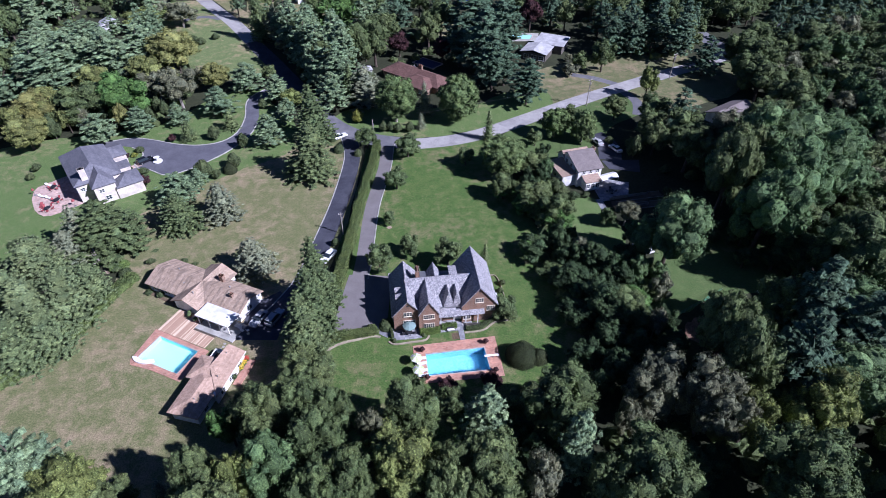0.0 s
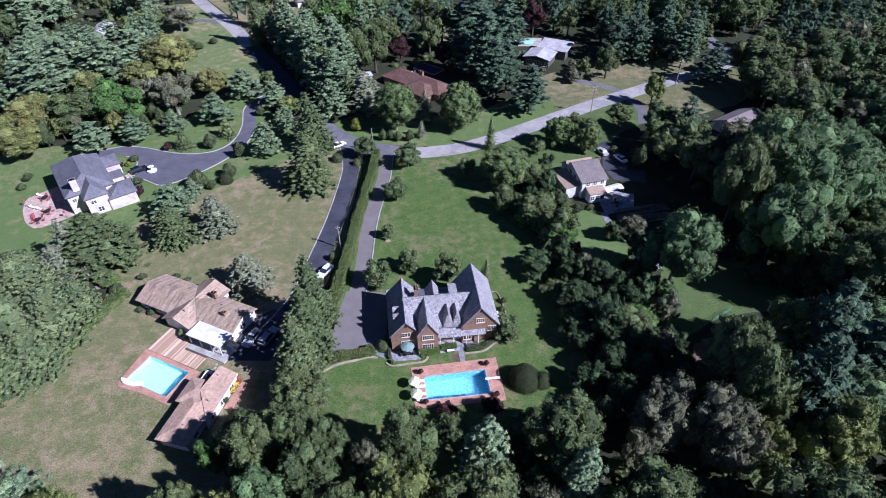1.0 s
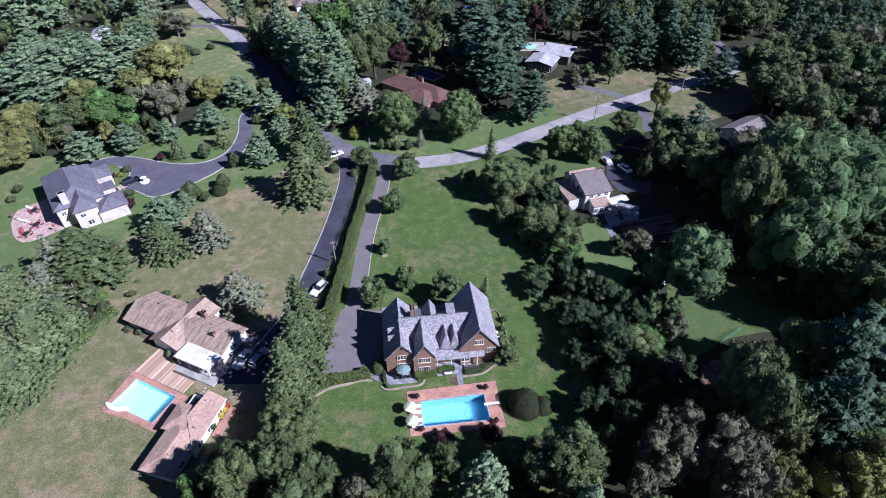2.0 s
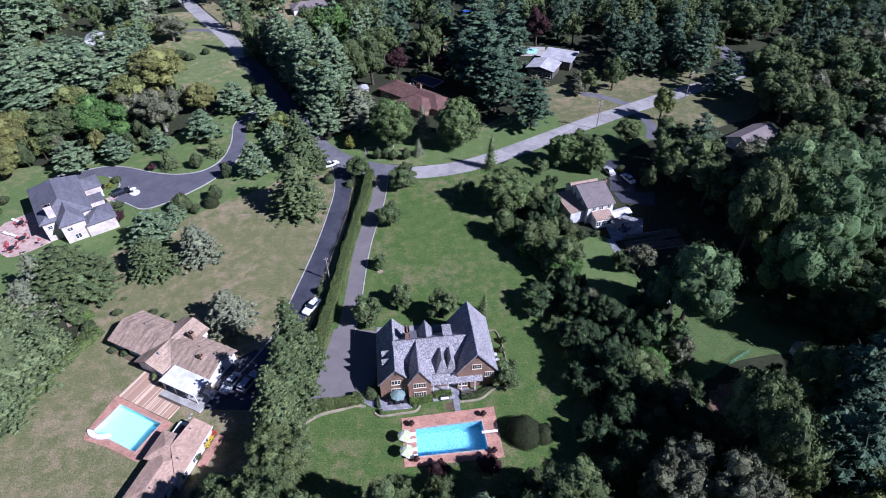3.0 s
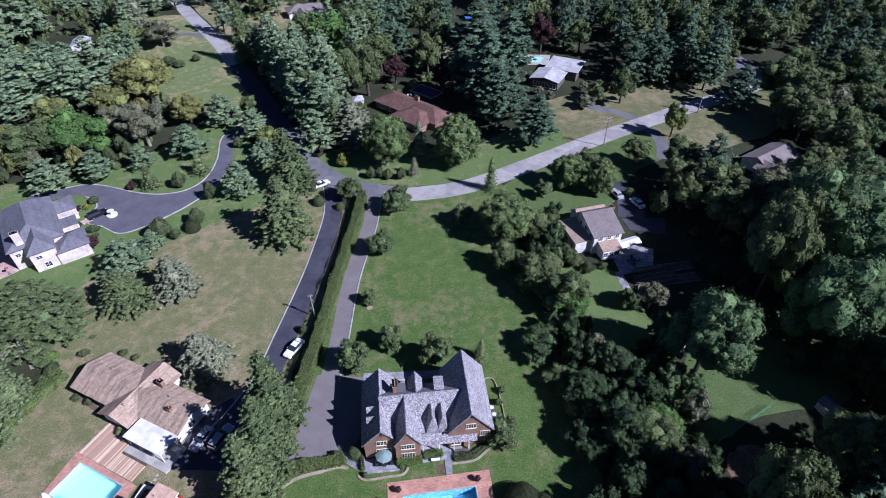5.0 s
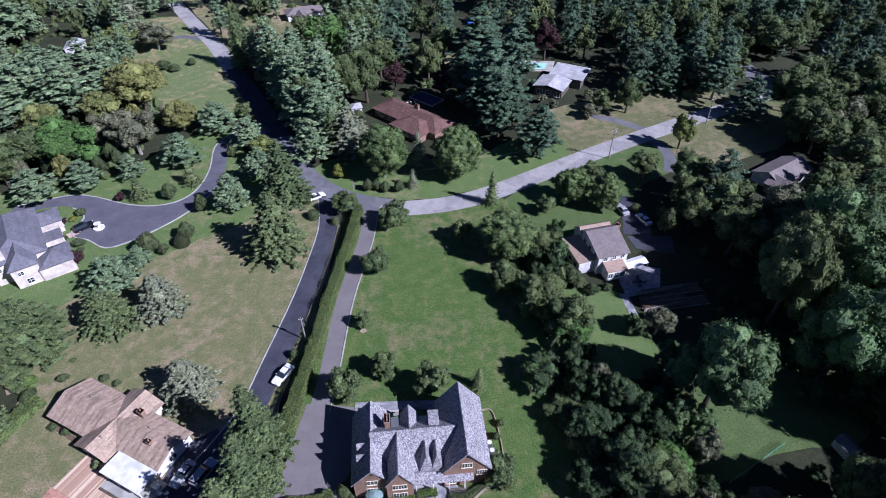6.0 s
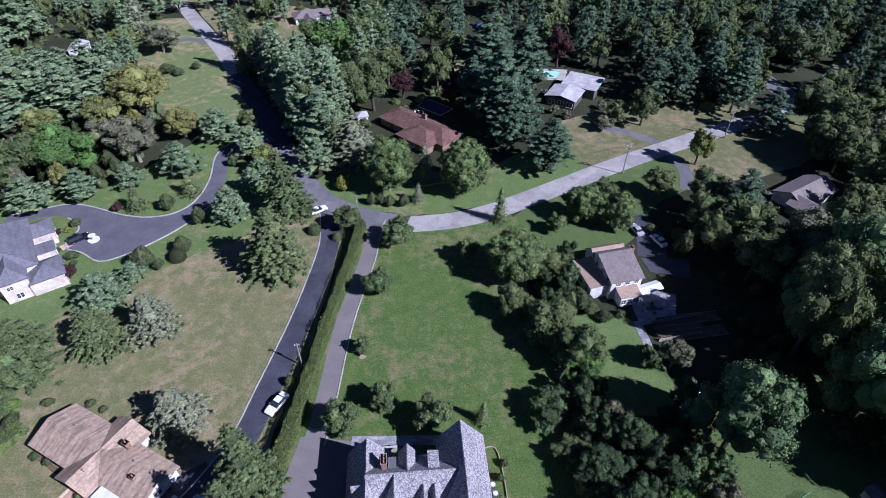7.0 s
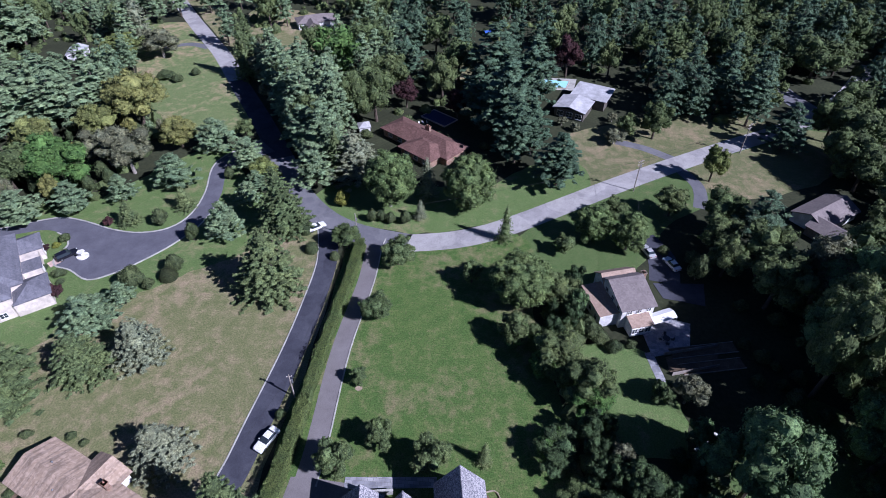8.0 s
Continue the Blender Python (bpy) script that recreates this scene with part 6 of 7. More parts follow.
def parasol(x, y, rad, high, canvas, label, gores=8, group="", second=None):
    ob = thing("parasol", x, y, 0.1, 0, label, "umbrella", group)
    part("pole", Shape().tube((0, 0, 0), (0, 0, high), 0.035), STEEL, ob)
    part("base", Shape().tube((0, 0, 0), (0, 0, 0.1), 0.32, 0.28, 14), STEEL, ob)
    rim = [(rad * math.cos(k * math.tau / gores), rad * math.sin(k * math.tau / gores), high - 0.5) for k in range(gores)]
    mid = [(0.55 * x2, 0.55 * y2, high - 0.2) for x2, y2, _ in rim]
    low = [(x2, y2, z - 0.15) for x2, y2, z in rim]
    for name, cloth, first in (("canopy", canvas, 0), ("canopy_panel", second or canvas, 1)):
        s = Shape()
        for k in range(first, gores, 2):
            j = (k + 1) % gores
            s.add([(0, 0, high + 0.02), mid[k], mid[j], rim[k], rim[j], low[k], low[j]], [(0, 1, 2), (1, 3, 4, 2), (3, 5, 6, 4)])
        part(name, s, cloth, ob)
    for k in range(gores):
        part("rib", Shape().tube((0, 0, high - 0.04), (rim[k][0], rim[k][1], rim[k][2] - 0.04), 0.015, None, 5), STEEL, ob)
    return ob


def patio_table(x, y, rad, label, mat, high=0.73):
    ob = thing("patio_table", x, y, 0.12, 0, label, "table")
    part("tabletop", Shape().tube((0, 0, high - 0.04), (0, 0, high), rad, rad, 20), mat, ob)
    for k in range(4):
        a = k * math.pi / 2 + 0.4
        part("leg", Shape().tube((rad * 0.75 * math.cos(a), rad * 0.75 * math.sin(a), 0), (rad * 0.6 * math.cos(a), rad * 0.6 * math.sin(a), high - 0.04), 0.03), DARK_IRON, ob)
    return ob


def patio_chair(x, y, turn, seat_mat, label, z=0.12):
    ob = thing("patio_chair", x, y, z, turn, label, "chair", "patio chairs")
    part("seat", Shape().box(-0.25, 0.25, -0.25, 0.25, 0.4, 0.48), seat_mat, ob)
    part("backrest", Shape().slab([(-0.25, 0.22, 0.48), (0.25, 0.22, 0.48), (0.25, 0.36, 0.95), (-0.25, 0.36, 0.95)], 0.05), seat_mat, ob)
    for sx in (-0.23, 0.23):
        for sy in (-0.22, 0.22):
            part("leg", Shape().tube((sx, sy, 0), (sx, sy, 0.4), 0.02, None, 6), DARK_IRON, ob)
    return ob


def lounger(x, y, turn, label):
    ob = thing("sun_lounger", x, y, 0.1, turn, label, "sun lounger", "sun loungers")
    part("bed", Shape().box(-0.32, 0.32, -0.95, 0.35, 0.26, 0.36), WHITE_PLASTIC, ob)
    part("backrest", Shape().slab([(-0.32, 0.35, 0.36), (0.32, 0.35, 0.36), (0.32, 0.9, 0.68), (-0.32, 0.9, 0.68)], 0.08), WHITE_PLASTIC, ob)
    for sx in (-0.28, 0.28):
        for sy in (-0.85, 0.3):
            part("leg", Shape().tube((sx, sy, 0), (sx, sy, 0.27), 0.03, None, 6), WHITE_PLASTIC, ob)
    return ob


def potted_plant(x, y, z, rad, label, mat="ornamental"):
    ob = thing("potted_plant", x, y, z, 0, label, "potted plant", "potted plants")
    part("pot", Shape().tube((0, 0, 0), (0, 0, 0.45), 0.22, 0.3, 12).tube((0, 0, 0.45), (0, 0, 0.5), 0.33, 0.33, 12), CLAY, ob)
    v, f = shrub_crown(5, 160, 0.2)
    part("plant", pack("plant", v * np.array((rad, rad, rad * 0.8)) + np.array((0, 0, 0.4)), f, [], LEAF[mat]), None, ob)
    return ob


parasol(*turned([(-7.7, -6.2)], *MAIN)[0], 1.35, 2.4, GREEN_CANVAS, "faded sage green parasol over a terrace table")
patio_table(*turned([(-7.7, -6.9)], *MAIN)[0], 0.55, "round iron table on the flagstones", DARK_IRON)
for k in range(3):
    patio_chair(*turned([(-8.9 + k * 1.2, -6.9 + 0.3 * (k % 2))], *MAIN)[0], 60 * k, DARK_IRON, "dark iron garden chair on the terrace")
bench = thing("garden_bench", *turned([(0.4, -7.0)], *MAIN)[0], 0.12, MAIN[2], "pale garden bench with a cushion by the hedge", "bench")
part("seat", Shape().box(-0.7, 0.7, -0.25, 0.25, 0.4, 0.47), WHITE_PLASTIC, bench)
part("backrest", Shape().box(-0.7, 0.7, 0.22, 0.28, 0.47, 0.9), DARK_IRON, bench)
for sx in (-0.6, 0.6):
    part("leg", Shape().box(sx - 0.04, sx + 0.04, -0.22, 0.22, 0, 0.4), DARK_IRON, bench)
for x, y in ((-7.1, -14.2), (-6.9, -16.9)):
    parasol(*turned([(x, y)], *MAIN)[0], 1.12, 2.35, LIME_CANVAS, "pale green and white poolside parasol", 8, "pool parasols", WHITE_PLASTIC)
for x, y in ((-6.1, -13.2), (-6.1, -14.4), (-6.1, -16.0), (-6.1, -17.2)):
    lounger(*turned([(x, y)], *MAIN)[0], MAIN[2] + 90, "white sun lounger beside the pool")
for x, y in ((-5.7, -11.4), (6.6, -11.0), (-5.4, -17.9), (7.2, -17.9)):
    potted_plant(*turned([(x, y)], *MAIN)[0], 0.1, 0.6, "reddish plant in a clay pot at a corner of the pool", "purple")
board = thing("diving_board", *turned([(7.2, -14.4)], *MAIN)[0], 0.1, MAIN[2], "white diving board on a low stand", "diving board")
part("plank", Shape().box(-1.5, 1.2, -0.24, 0.24, 0.5, 0.57), WHITE_PLASTIC, board)
for x in (0.2, 1.0):
    part("stand", Shape().box(x - 0.06, x + 0.06, -0.2, 0.2, 0, 0.5), STEEL, board)
ladder = thing("pool_ladder", *turned([(4.2, -17.3)], *MAIN)[0], 0.1, MAIN[2], "steel pool ladder handrails", "ladder")
for sx in (-0.25, 0.25):
    part("rail", Shape().tube((sx, -0.3, 0), (sx, -0.2, 0.75), 0.025).tube((sx, -0.2, 0.75), (sx, 0.25, 0.7), 0.025).tube((sx, 0.25, 0.7), (sx, 0.3, -0.4), 0.025), STEEL, ladder)

# ---- round the ranch house ----
wood = thing("timber_deck", *RANCH[:2], 0, RANCH[2], "sun-bleached timber deck with streaked boards", "deck")
part("frame", Shape().box(-1.2, 10.6, -9.3, -5.6, 0.0, 0.1).box(-1.2, 5.3, -5.6, -3.2, 0.0, 0.1), BARK, wood)
for k in range(59):
    x = -1.15 + k * 0.2
    top = -3.2 if x < 5.2 else -6.5
    part("plank", Shape().box(x, x + 0.185, -9.3, top, 0.1, 0.15), TIMBER, wood)
slide = thing("pool_slide", *turned([(2.0, -16.4)], *RANCH)[0], 0.1, RANCH[2] + 10, "low white moulded pool step", "pool step")
part("lip", Shape().prism(smooth([(-2.2, 0.4), (-1.0, -0.5), (0.8, -0.6), (2.4, 0.2), (2.0, 0.7), (0.2, 0.1), (-1.2, 0.5)], 4, True), 0, 0.35), WHITE_PLASTIC, slide)
for x, y in ((1.9, -3.6), (4.4, -4.6), (2.4, -4.2)):
    potted_plant(*turned([(x, y)], *RANCH)[0], 0.15, 0.55, "dark leafy plant in a pot on the deck")
for k, (x, y) in enumerate(((13.8, -2.6), (14.7, -3.0), (15.6, -2.5), (16.2, -3.2))):
    patio_chair(*turned([(x, y)], *RANCH)[0], 70 * k, WHITE_PLASTIC, "white plastic garden chair stored by the patio", 0.02)
bin_ob = thing("storage_box", *turned([(13.2, -2.4)], *RANCH)[0], 0, RANCH[2], "grey plastic storage box with a lid", "box")
part("body", Shape().box(-0.7, 0.7, -0.4, 0.4, 0, 0.6), STEEL, bin_ob)
part("lid", Shape().box(-0.74, 0.74, -0.44, 0.44, 0.6, 0.68), WHITE_PLASTIC, bin_ob)
for k in range(5):
    tagged(part("stepping_stone", Shape().prism([(0.3 * math.cos(a * 1.05), 0.26 * math.sin(a * 1.05)) for a in range(6)], 0, 0.06), KERB), "pale flat stepping stone in the grass", "stone", "stepping stones").matrix_basis = pose(*turned([(13.4 + 0.25 * (k % 2), -6.8 - k * 0.7)], *RANCH)[0], 0.01, 0, 0, 20 * k)
tagged(part("soil_bed", Shape().prism(turned([(-11.6, -2.4), (-4.0, -2.8), (-3.0, -3.2), (-3.2, -2.0), (-11.6, -1.6)], *RANCH), -0.02, 0.06), MULCH), "narrow planting bed along the ranch wall", "flower bed")

# ---- the cream house terrace ----
cream_at = lambda x, y: turned([(x, y)], -95, 125, 39)[0]
for k, (x, y) in enumerate(((-9.0, 3.5), (-9.6, -3.6), (-12.2, -6.2))):
    patio_table(*cream_at(x, y), 0.75, "dark round terrace table", DARK_IRON)
    for j in range(5):
        a = j * math.tau / 5 + k
        patio_chair(*cream_at(x + 1.15 * math.cos(a), y + 1.15 * math.sin(a)), math.degrees(a) + 39 - 90, RED_CUSHION, "terrace chair with a red cushion", 0.09)
for x, y in ((-12.4, 1.2), (-11.2, -0.6), (-10.0, 6.0)):
    lounger(*cream_at(x, y), 70, "pale padded terrace lounger")
for x, y in ((-13.2, -3.4), (-13.0, -4.4)):
    ob = lounger(*cream_at(x, y), 20, "red cushioned terrace lounger")
    for c in ob.children:
        if c.name.startswith(("bed", "backrest")):
            c.data.materials[0] = RED_CUSHION
for k, (x, y) in enumerate(((-13.6, 3.2), (-6.4, -8.6))):
    parasol(*cream_at(x, y), 0.3 + 0.1 * k, 2.2, RED_CUSHION, "small red folded-down terrace parasol", 6)
fount = thing("stone_fountain", -82.2, 136.0, 0.05, 0, "white round stone fountain on the turning circle", "fountain")
part("basin", Shape().tube((0, 0, 0), (0, 0, 0.3), 1.25, 1.3, 24), WHITE_PAINT, fount)
part("pedestal", Shape().tube((0, 0, 0.35), (0, 0, 1.3), 0.35, 0.25, 12), WHITE_PAINT, fount)
part("bowl", Shape().tube((0, 0, 1.2), (0, 0, 1.45), 0.4, 0.85, 18), WHITE_PAINT, fount)
tagged(part("pavement_walk", ribbon([(-88.3, 134.2), (-86.6, 133.0)], 2.4, -0.05, 0.08), TERRACE_PAVING), "paved front walk of the cream house", "path", kind="structure")

# ---- round the white house ----
plant("oak", [(59.5, 141, 12, 4.4), (60, 149, 11, 4.6)])

shade_patio = tagged(part("pavement_patio", Shape().prism([(39.4, 123.4), (40.2, 117.4), (47.6, 119.6), (49.4, 126.4), (43.0, 128.2)], -0.05, 0.08), FLAGSTONE), "grey paved patio in dappled shade", "terrace", kind="structure")
tagged(part("pavement_strip", ribbon([(39.6, 118.4), (40.8, 111.4)], 1.6, -0.05, 0.06), FLAGSTONE), "narrow paved path down the garden", "path", kind="structure")
# The court's dark tone stands in for the shade lying over it.
tagged(part("pavement_court", Shape().prism([(44.4, 137.6), (45.6, 133.2), (53.8, 131.6), (55.2, 138.2)], -0.05, 0.07), DARK_AND_SHADE_ASPHALT), "paved area behind the white house, coloured dark for shade", "driveway", kind="structure")
canopy = thing("canvas_canopy", 43.2, 126.0, 0.08, 25, "blue-white canvas canopy on poles", "canopy")
part("canvas", Shape().slab([(-2.8, -1.3, 2.1), (2.8, -1.3, 2.1), (2.8, 0.1, 2.6), (-2.8, 0.1, 2.6)], 0.05).slab([(-2.8, 0.1, 2.6), (2.8, 0.1, 2.6), (2.8, 1.4, 2.1), (-2.8, 1.4, 2.1)], 0.05), WHITE_PLASTIC, canopy)
for sx in (-2.7, 2.7):
    for sy in (-1.2, 1.3):
        part("pole", Shape().tube((sx, sy, 0), (sx, sy, 2.1), 0.04), STEEL, canopy)
patio_table(43.5, 121.6, 0.7, "dark round table on the shaded patio", DARK_IRON)
for k in range(4):
    patio_chair(43.5 + 1.1 * math.cos(k * 1.57), 121.6 + 1.1 * math.sin(k * 1.57), k * 90 - 90, DARK_IRON, "dark patio chair in the shade", 0.08)
for k, (x0, y0, x1, y1) in enumerate(((42.4, 118.0, 53.0, 120.9), (42.8, 113.4, 51.8, 116.0))):
    tagged(part("garden_fence", ribbon([(x0, y0), (x1, y1)], 0.08, 0, 0.9), POLE_WOOD), "low pale wooden fence of a vegetable garden", "fence")
tagged(part("soil_bed", Shape().prism([(42.6, 114.0), (51.8, 116.4), (53.0, 120.4), (42.6, 117.6)], -0.02, 0.05), MULCH), "vegetable bed of dark soil", "flower bed")
tagged(part("pavement_maple", Shape().prism([(43.0, 99.0), (44.4, 95.9), (48.4, 97.6), (47.6, 99.6)], -0.02, 0.12), MEMBRANE), "pale paved seating area under a tree", "terrace", kind="structure")
for k in range(3):
    patio_chair(44.4 + k * 1.1, 97.6 + 0.4 * k, 50 * k, DARK_IRON, "dark garden chair on pale paving", 0.12)
fence_ob = thing("mesh_fence", 47.5, 77.6, 0, math.degrees(math.atan2(6.9, 11.1)), "green mesh garden fence along the clearing", "fence")
for k in range(8):
    part("post", Shape().tube((k * 1.87, 0, 0), (k * 1.87, 0, 1.3), 0.04, None, 6), POLE_WOOD, fence_ob)
for z in (0.25, 0.55, 0.85, 1.15):
    part("rail", Shape().box(0, 13.1, -0.012, 0.012, z, z + 0.05), GARDEN_GREEN, fence_ob)
tagged(part("earth_bank", sheet(wavy([(48.5, 75.6), (53.5, 77.6), (55.0, 74.0), (53.0, 69.0), (49.5, 69.5), (47.5, 72.5)], 0.5, rng, 4), [], 0.035), RED_EARTH), "patch of bare reddish earth and leaf litter", "earth", kind="structure")
tagged(part("pavement_farpool", Shape().prism([(24, 232), (37, 232), (39, 241.5), (24, 242)], -0.02, 0.06), KERB), "pale paving round the far pool", "terrace", kind="structure")
far_pool = thing("swimming_pool", 30, 236.5, 0, 0, "distant turquoise raised swimming pool", "swimming pool")
part("rim", ribbon([(-4.5, -3.0), (4.5, -3.2), (6.2, 2.8), (-4.6, 3.6), (-4.5, -3.0)], 0.4, 0, 0.3), COPING, far_pool)
part("water", Shape().prism([(-4.4, -2.9), (4.4, -3.1), (6.1, 2.7), (-4.5, 3.5)], 0.0, 0.2), POOL_PALE, far_pool)
for x, y, w, label in ((8, 283, 3.0, "blue tarpaulin cover among the pines"), (-157, 226, 1.8, "bright blue cover glimpsed between pines")):
    tarp = thing("tarpaulin", x, y, 0, 20, label, "cover")
    part("sheet", Shape().slab([(-w, -w, 0.9), (w, -w, 0.9), (w, 0, 1.9), (-w, 0, 1.9)], 0.05).slab([(-w, 0, 1.9), (w, 0, 1.9), (w, w, 0.9), (-w, w, 0.9)], 0.05), BLUE_TARP, tarp)
    for sx in (-1, 1):
        part("stand", Shape().box(sx * w * 0.8 - 0.05, sx * w * 0.8 + 0.05, -w * 0.8, w * 0.8, 0, 1.1), STEEL, tarp)


cover_ob = thing("pool_cover", -7.5, 208.0, 0, -38, "covered pool behind the brown house, its blue darkened for shade", "pool cover")
part("rim", ribbon([(-5, -3), (5, -3), (5, 3), (-5, 3), (-5, -3)], 0.4, 0, 0.35), COPING, cover_ob)
part("sheet", Shape().prism([(-4.8, -2.8), (4.8, -2.8), (4.8, 2.8), (-4.8, 2.8)], 0, 0.25), SHADE_TONED_COVER, cover_ob)
for k in range(3):
    patio_chair(-13.5 + k * 1.3, 203.5 + k * 0.5, 40 * k, WHITE_PLASTIC, "white garden chair behind the brown house", 0.02)
plant("pine", [(-56.0, 205, 15, 4), (-60.3, 213, 15.5, 4.2), (-64.2, 219.5, 15, 4), (-68.5, 226.5, 15, 4), (-51.5, 196.5, 15, 4.2), (-47.5, 189, 14.5, 4.2), (-73.5, 234, 14, 4)])

# ---- cars ----
def car(x, y, turn, paint, label, long=4.6, wide=1.8, roof=1.45, van=False, z=0.05):
    """A car facing +x before it is turned: shaped body, glazed cabin, roof, wheels, lamps."""
    ob = thing("car", x, y, z, turn, label, "car", "parked cars")
    h, w = long / 2, wide / 2
    prof = [(-h, 0.32), (h, 0.32), (h + 0.02, 0.62), (h - 0.25, 0.78), (h * 0.42, 0.94), (-h * (0.96 if van else 0.72), 0.98), (-h + 0.02, 0.86)]
    s = Shape()
    rings = [[(px * k, sy, 0.55 + (pz - 0.55) * kz) for px, pz in prof] for sy, k, kz in ((-w, 0.95, 0.86), (-w + 0.16, 1, 1), (w - 0.16, 1, 1), (w, 0.95, 0.86))]
    n = len(prof)
    vs = [p for ring in rings for p in ring]
    fs = [tuple(range(n)), tuple(range(4 * n - 1, 3 * n - 1, -1))]
    for k in range(3):
        fs += [(k * n + i, (k + 1) * n + i, (k + 1) * n + (i + 1) % n, k * n + (i + 1) % n) for i in range(n)]
    part("body", s.add(vs, fs), paint, ob)
    back = -h * (0.94 if van else 0.66)
    a = [(back, -w + 0.08), (h * 0.4, -w + 0.08), (h * 0.4, w - 0.08), (back, w - 0.08)]
    b = [(back * (0.96 if van else 0.7), -w + 0.26), (h * 0.05, -w + 0.26), (h * 0.05, w - 0.26), (back * (0.96 if van else 0.7), w - 0.26)]
    part("cabin_glass", Shape().add([(*p, 0.93) for p in a] + [(*p, roof - 0.04) for p in b], [(0, 1, 5, 4), (1, 2, 6, 5), (2, 3, 7, 6), (3, 0, 4, 7), (4, 5, 6, 7)]), GLASS, ob)
    part("roof", Shape().add([(px * 1.01, py, roof - 0.05) for px, py in b] + [(px * 0.93, py * 0.9, roof) for px, py in b], [(0, 1, 5, 4), (1, 2, 6, 5), (2, 3, 7, 6), (3, 0, 4, 7), (4, 5, 6, 7), (3, 2, 1, 0)]), paint, ob)
    for sx in (-h * 0.62, h * 0.62):
        for sy in (-1, 1):
            wheel = part("wheel", Shape().tube((sx, sy * (w - 0.2), 0.32), (sx, sy * (w + 0.01), 0.32), 0.32, None, 14), RUBBER, ob)
            part("rim", Shape().tube((sx, sy * (w - 0.02), 0.32), (sx, sy * (w + 0.025), 0.32), 0.19, None, 10), STEEL, wheel)
    for sy in (-1, 1):
        part("headlight", Shape().box(h - 0.18, h - 0.02, sy * (w - 0.4) - 0.16, sy * (w - 0.4) + 0.16, 0.62, 0.76), WHITE_PLASTIC, ob)
        part("taillight", Shape().box(-h - 0.01, -h + 0.12, sy * (w - 0.32) - 0.14, sy * (w - 0.32) + 0.14, 0.66, 0.84), RED_CUSHION, ob)
        part("mirror", Shape().box(h * 0.25, h * 0.25 + 0.12, sy * (w + 0.06) - 0.09, sy * (w + 0.06) + 0.09, 0.95, 1.1), paint, ob)
    return ob


PETAL_YELLOW = plain("yellow_petals", (0.7, 0.5, 0.04), 0.7)
PETAL_RED = plain("red_petals", (0.5, 0.05, 0.04), 0.7)
RED_CAR = plain("red_car_paint", (0.5, 0.04, 0.03), 0.25, 0.6)
WHITE_CAR = plain("white_car_paint", (0.78, 0.78, 0.78), 0.25, 0.6)
SILVER_CAR = plain("silver_car_paint", (0.55, 0.56, 0.57), 0.25, 0.6, 0.3)
GREY_CAR = plain("grey_car_paint", (0.4, 0.41, 0.43), 0.25, 0.6, 0.3)
BLACK_CAR = plain("black_car_paint", (0.012, 0.013, 0.02), 0.2, 0.6)
car(-26.5, 94.8, 245, WHITE_CAR, "white saloon car parked on the hedge drive", 4.7)
car(-37.3, 75.6, 250, SILVER_CAR, "silver estate car parked in tree shade", 4.6)
car(-34.1, 76.0, 68, GREY_CAR, "grey minivan parked beside the silver car", 4.8, 1.9, 1.7, True)
car(-85.6, 135.8, 50, BLACK_CAR, "black car parked by the front walk", 4.6, 1.85, 1.6, True)
car(-32.3, 150.2, 40, WHITE_CAR, "white car stopped at the road junction", 4.6)
car(-153.6, 250.8, 100, RED_CAR, "red car parked by the white outbuilding", 4.6)
car(45.2, 147.4, 110, SILVER_CAR, "pale car parked in the forecourt shade", 4.4)
car(49.6, 143.6, 115, WHITE_CAR, "white car parked under trees", 4.6)


# ---- poles and wires ----
def utility_pole(x, y, high, turn, label, arms=1, arm_half=1.0):
    ob = thing("utility_pole", x, y, 0, turn, label, "utility pole", "utility poles")
    part("post", Shape().tube((0, 0, -0.2), (0, 0, high), 0.15, 0.1, 10), POLE_WOOD, ob)
    for k in range(arms):
        z = high - 0.5 - k * 0.9
        arm = part("crossarm", Shape().box(-arm_half, arm_half, -0.06, 0.06, z, z + 0.12), POLE_WOOD, ob)
        for sx in (-arm_half * 0.85, arm_half * 0.85):
            part("insulator", Shape().tube((sx, 0, z + 0.12), (sx, 0, z + 0.3), 0.05, 0.03, 8), WHITE_PLASTIC, arm)
    part("transformer", Shape().tube((0.28, 0, high - 2.2), (0.28, 0, high - 1.5), 0.18, None, 12), STEEL, ob)
    return ob


def wire(a, b, sag=0.6):
    s, n = Shape(), 10
    pts = [Vector(a).lerp(Vector(b), k / n) - Vector((0, 0, sag * 4 * (k / n) * (1 - k / n))) for k in range(n + 1)]
    for p, q in zip(pts, pts[1:]):
        s.tube(p, q, 0.018, None, 4)
    return tagged(part("overhead_wire", s, WIRE), "thin dark overhead wire between poles", "wire", "overhead wires")


utility_pole(-24.4, 103.5, 6.4, 15, "grey wooden service pole beside the hedge", 1, 0.45)
utility_pole(-21.5, 146.6, 8.0, 60, "grey wooden utility pole at the junction", 0)
utility_pole(46.5, 172.4, 9.5, 35, "wooden utility pole beside the pale road", 2)
utility_pole(80.6, 194.2, 9.5, 35, "wooden utility pole at the road's bend", 2)
utility_pole(110.7, 218.0, 8.0, 35, "wooden utility pole near the paved court", 1)
wire((-24.4, 103.5, 6.2), (-21.5, 146.6, 7.6))
wire((-24.4, 103.5, 6.0), (-31.0, 86.0, 4.0), 0.3)
wire((-21.5, 146.6, 7.8), (46.5, 172.4, 9.2), 1.0)
wire((46.0, 172.9, 9.3), (80.2, 194.6, 9.3))
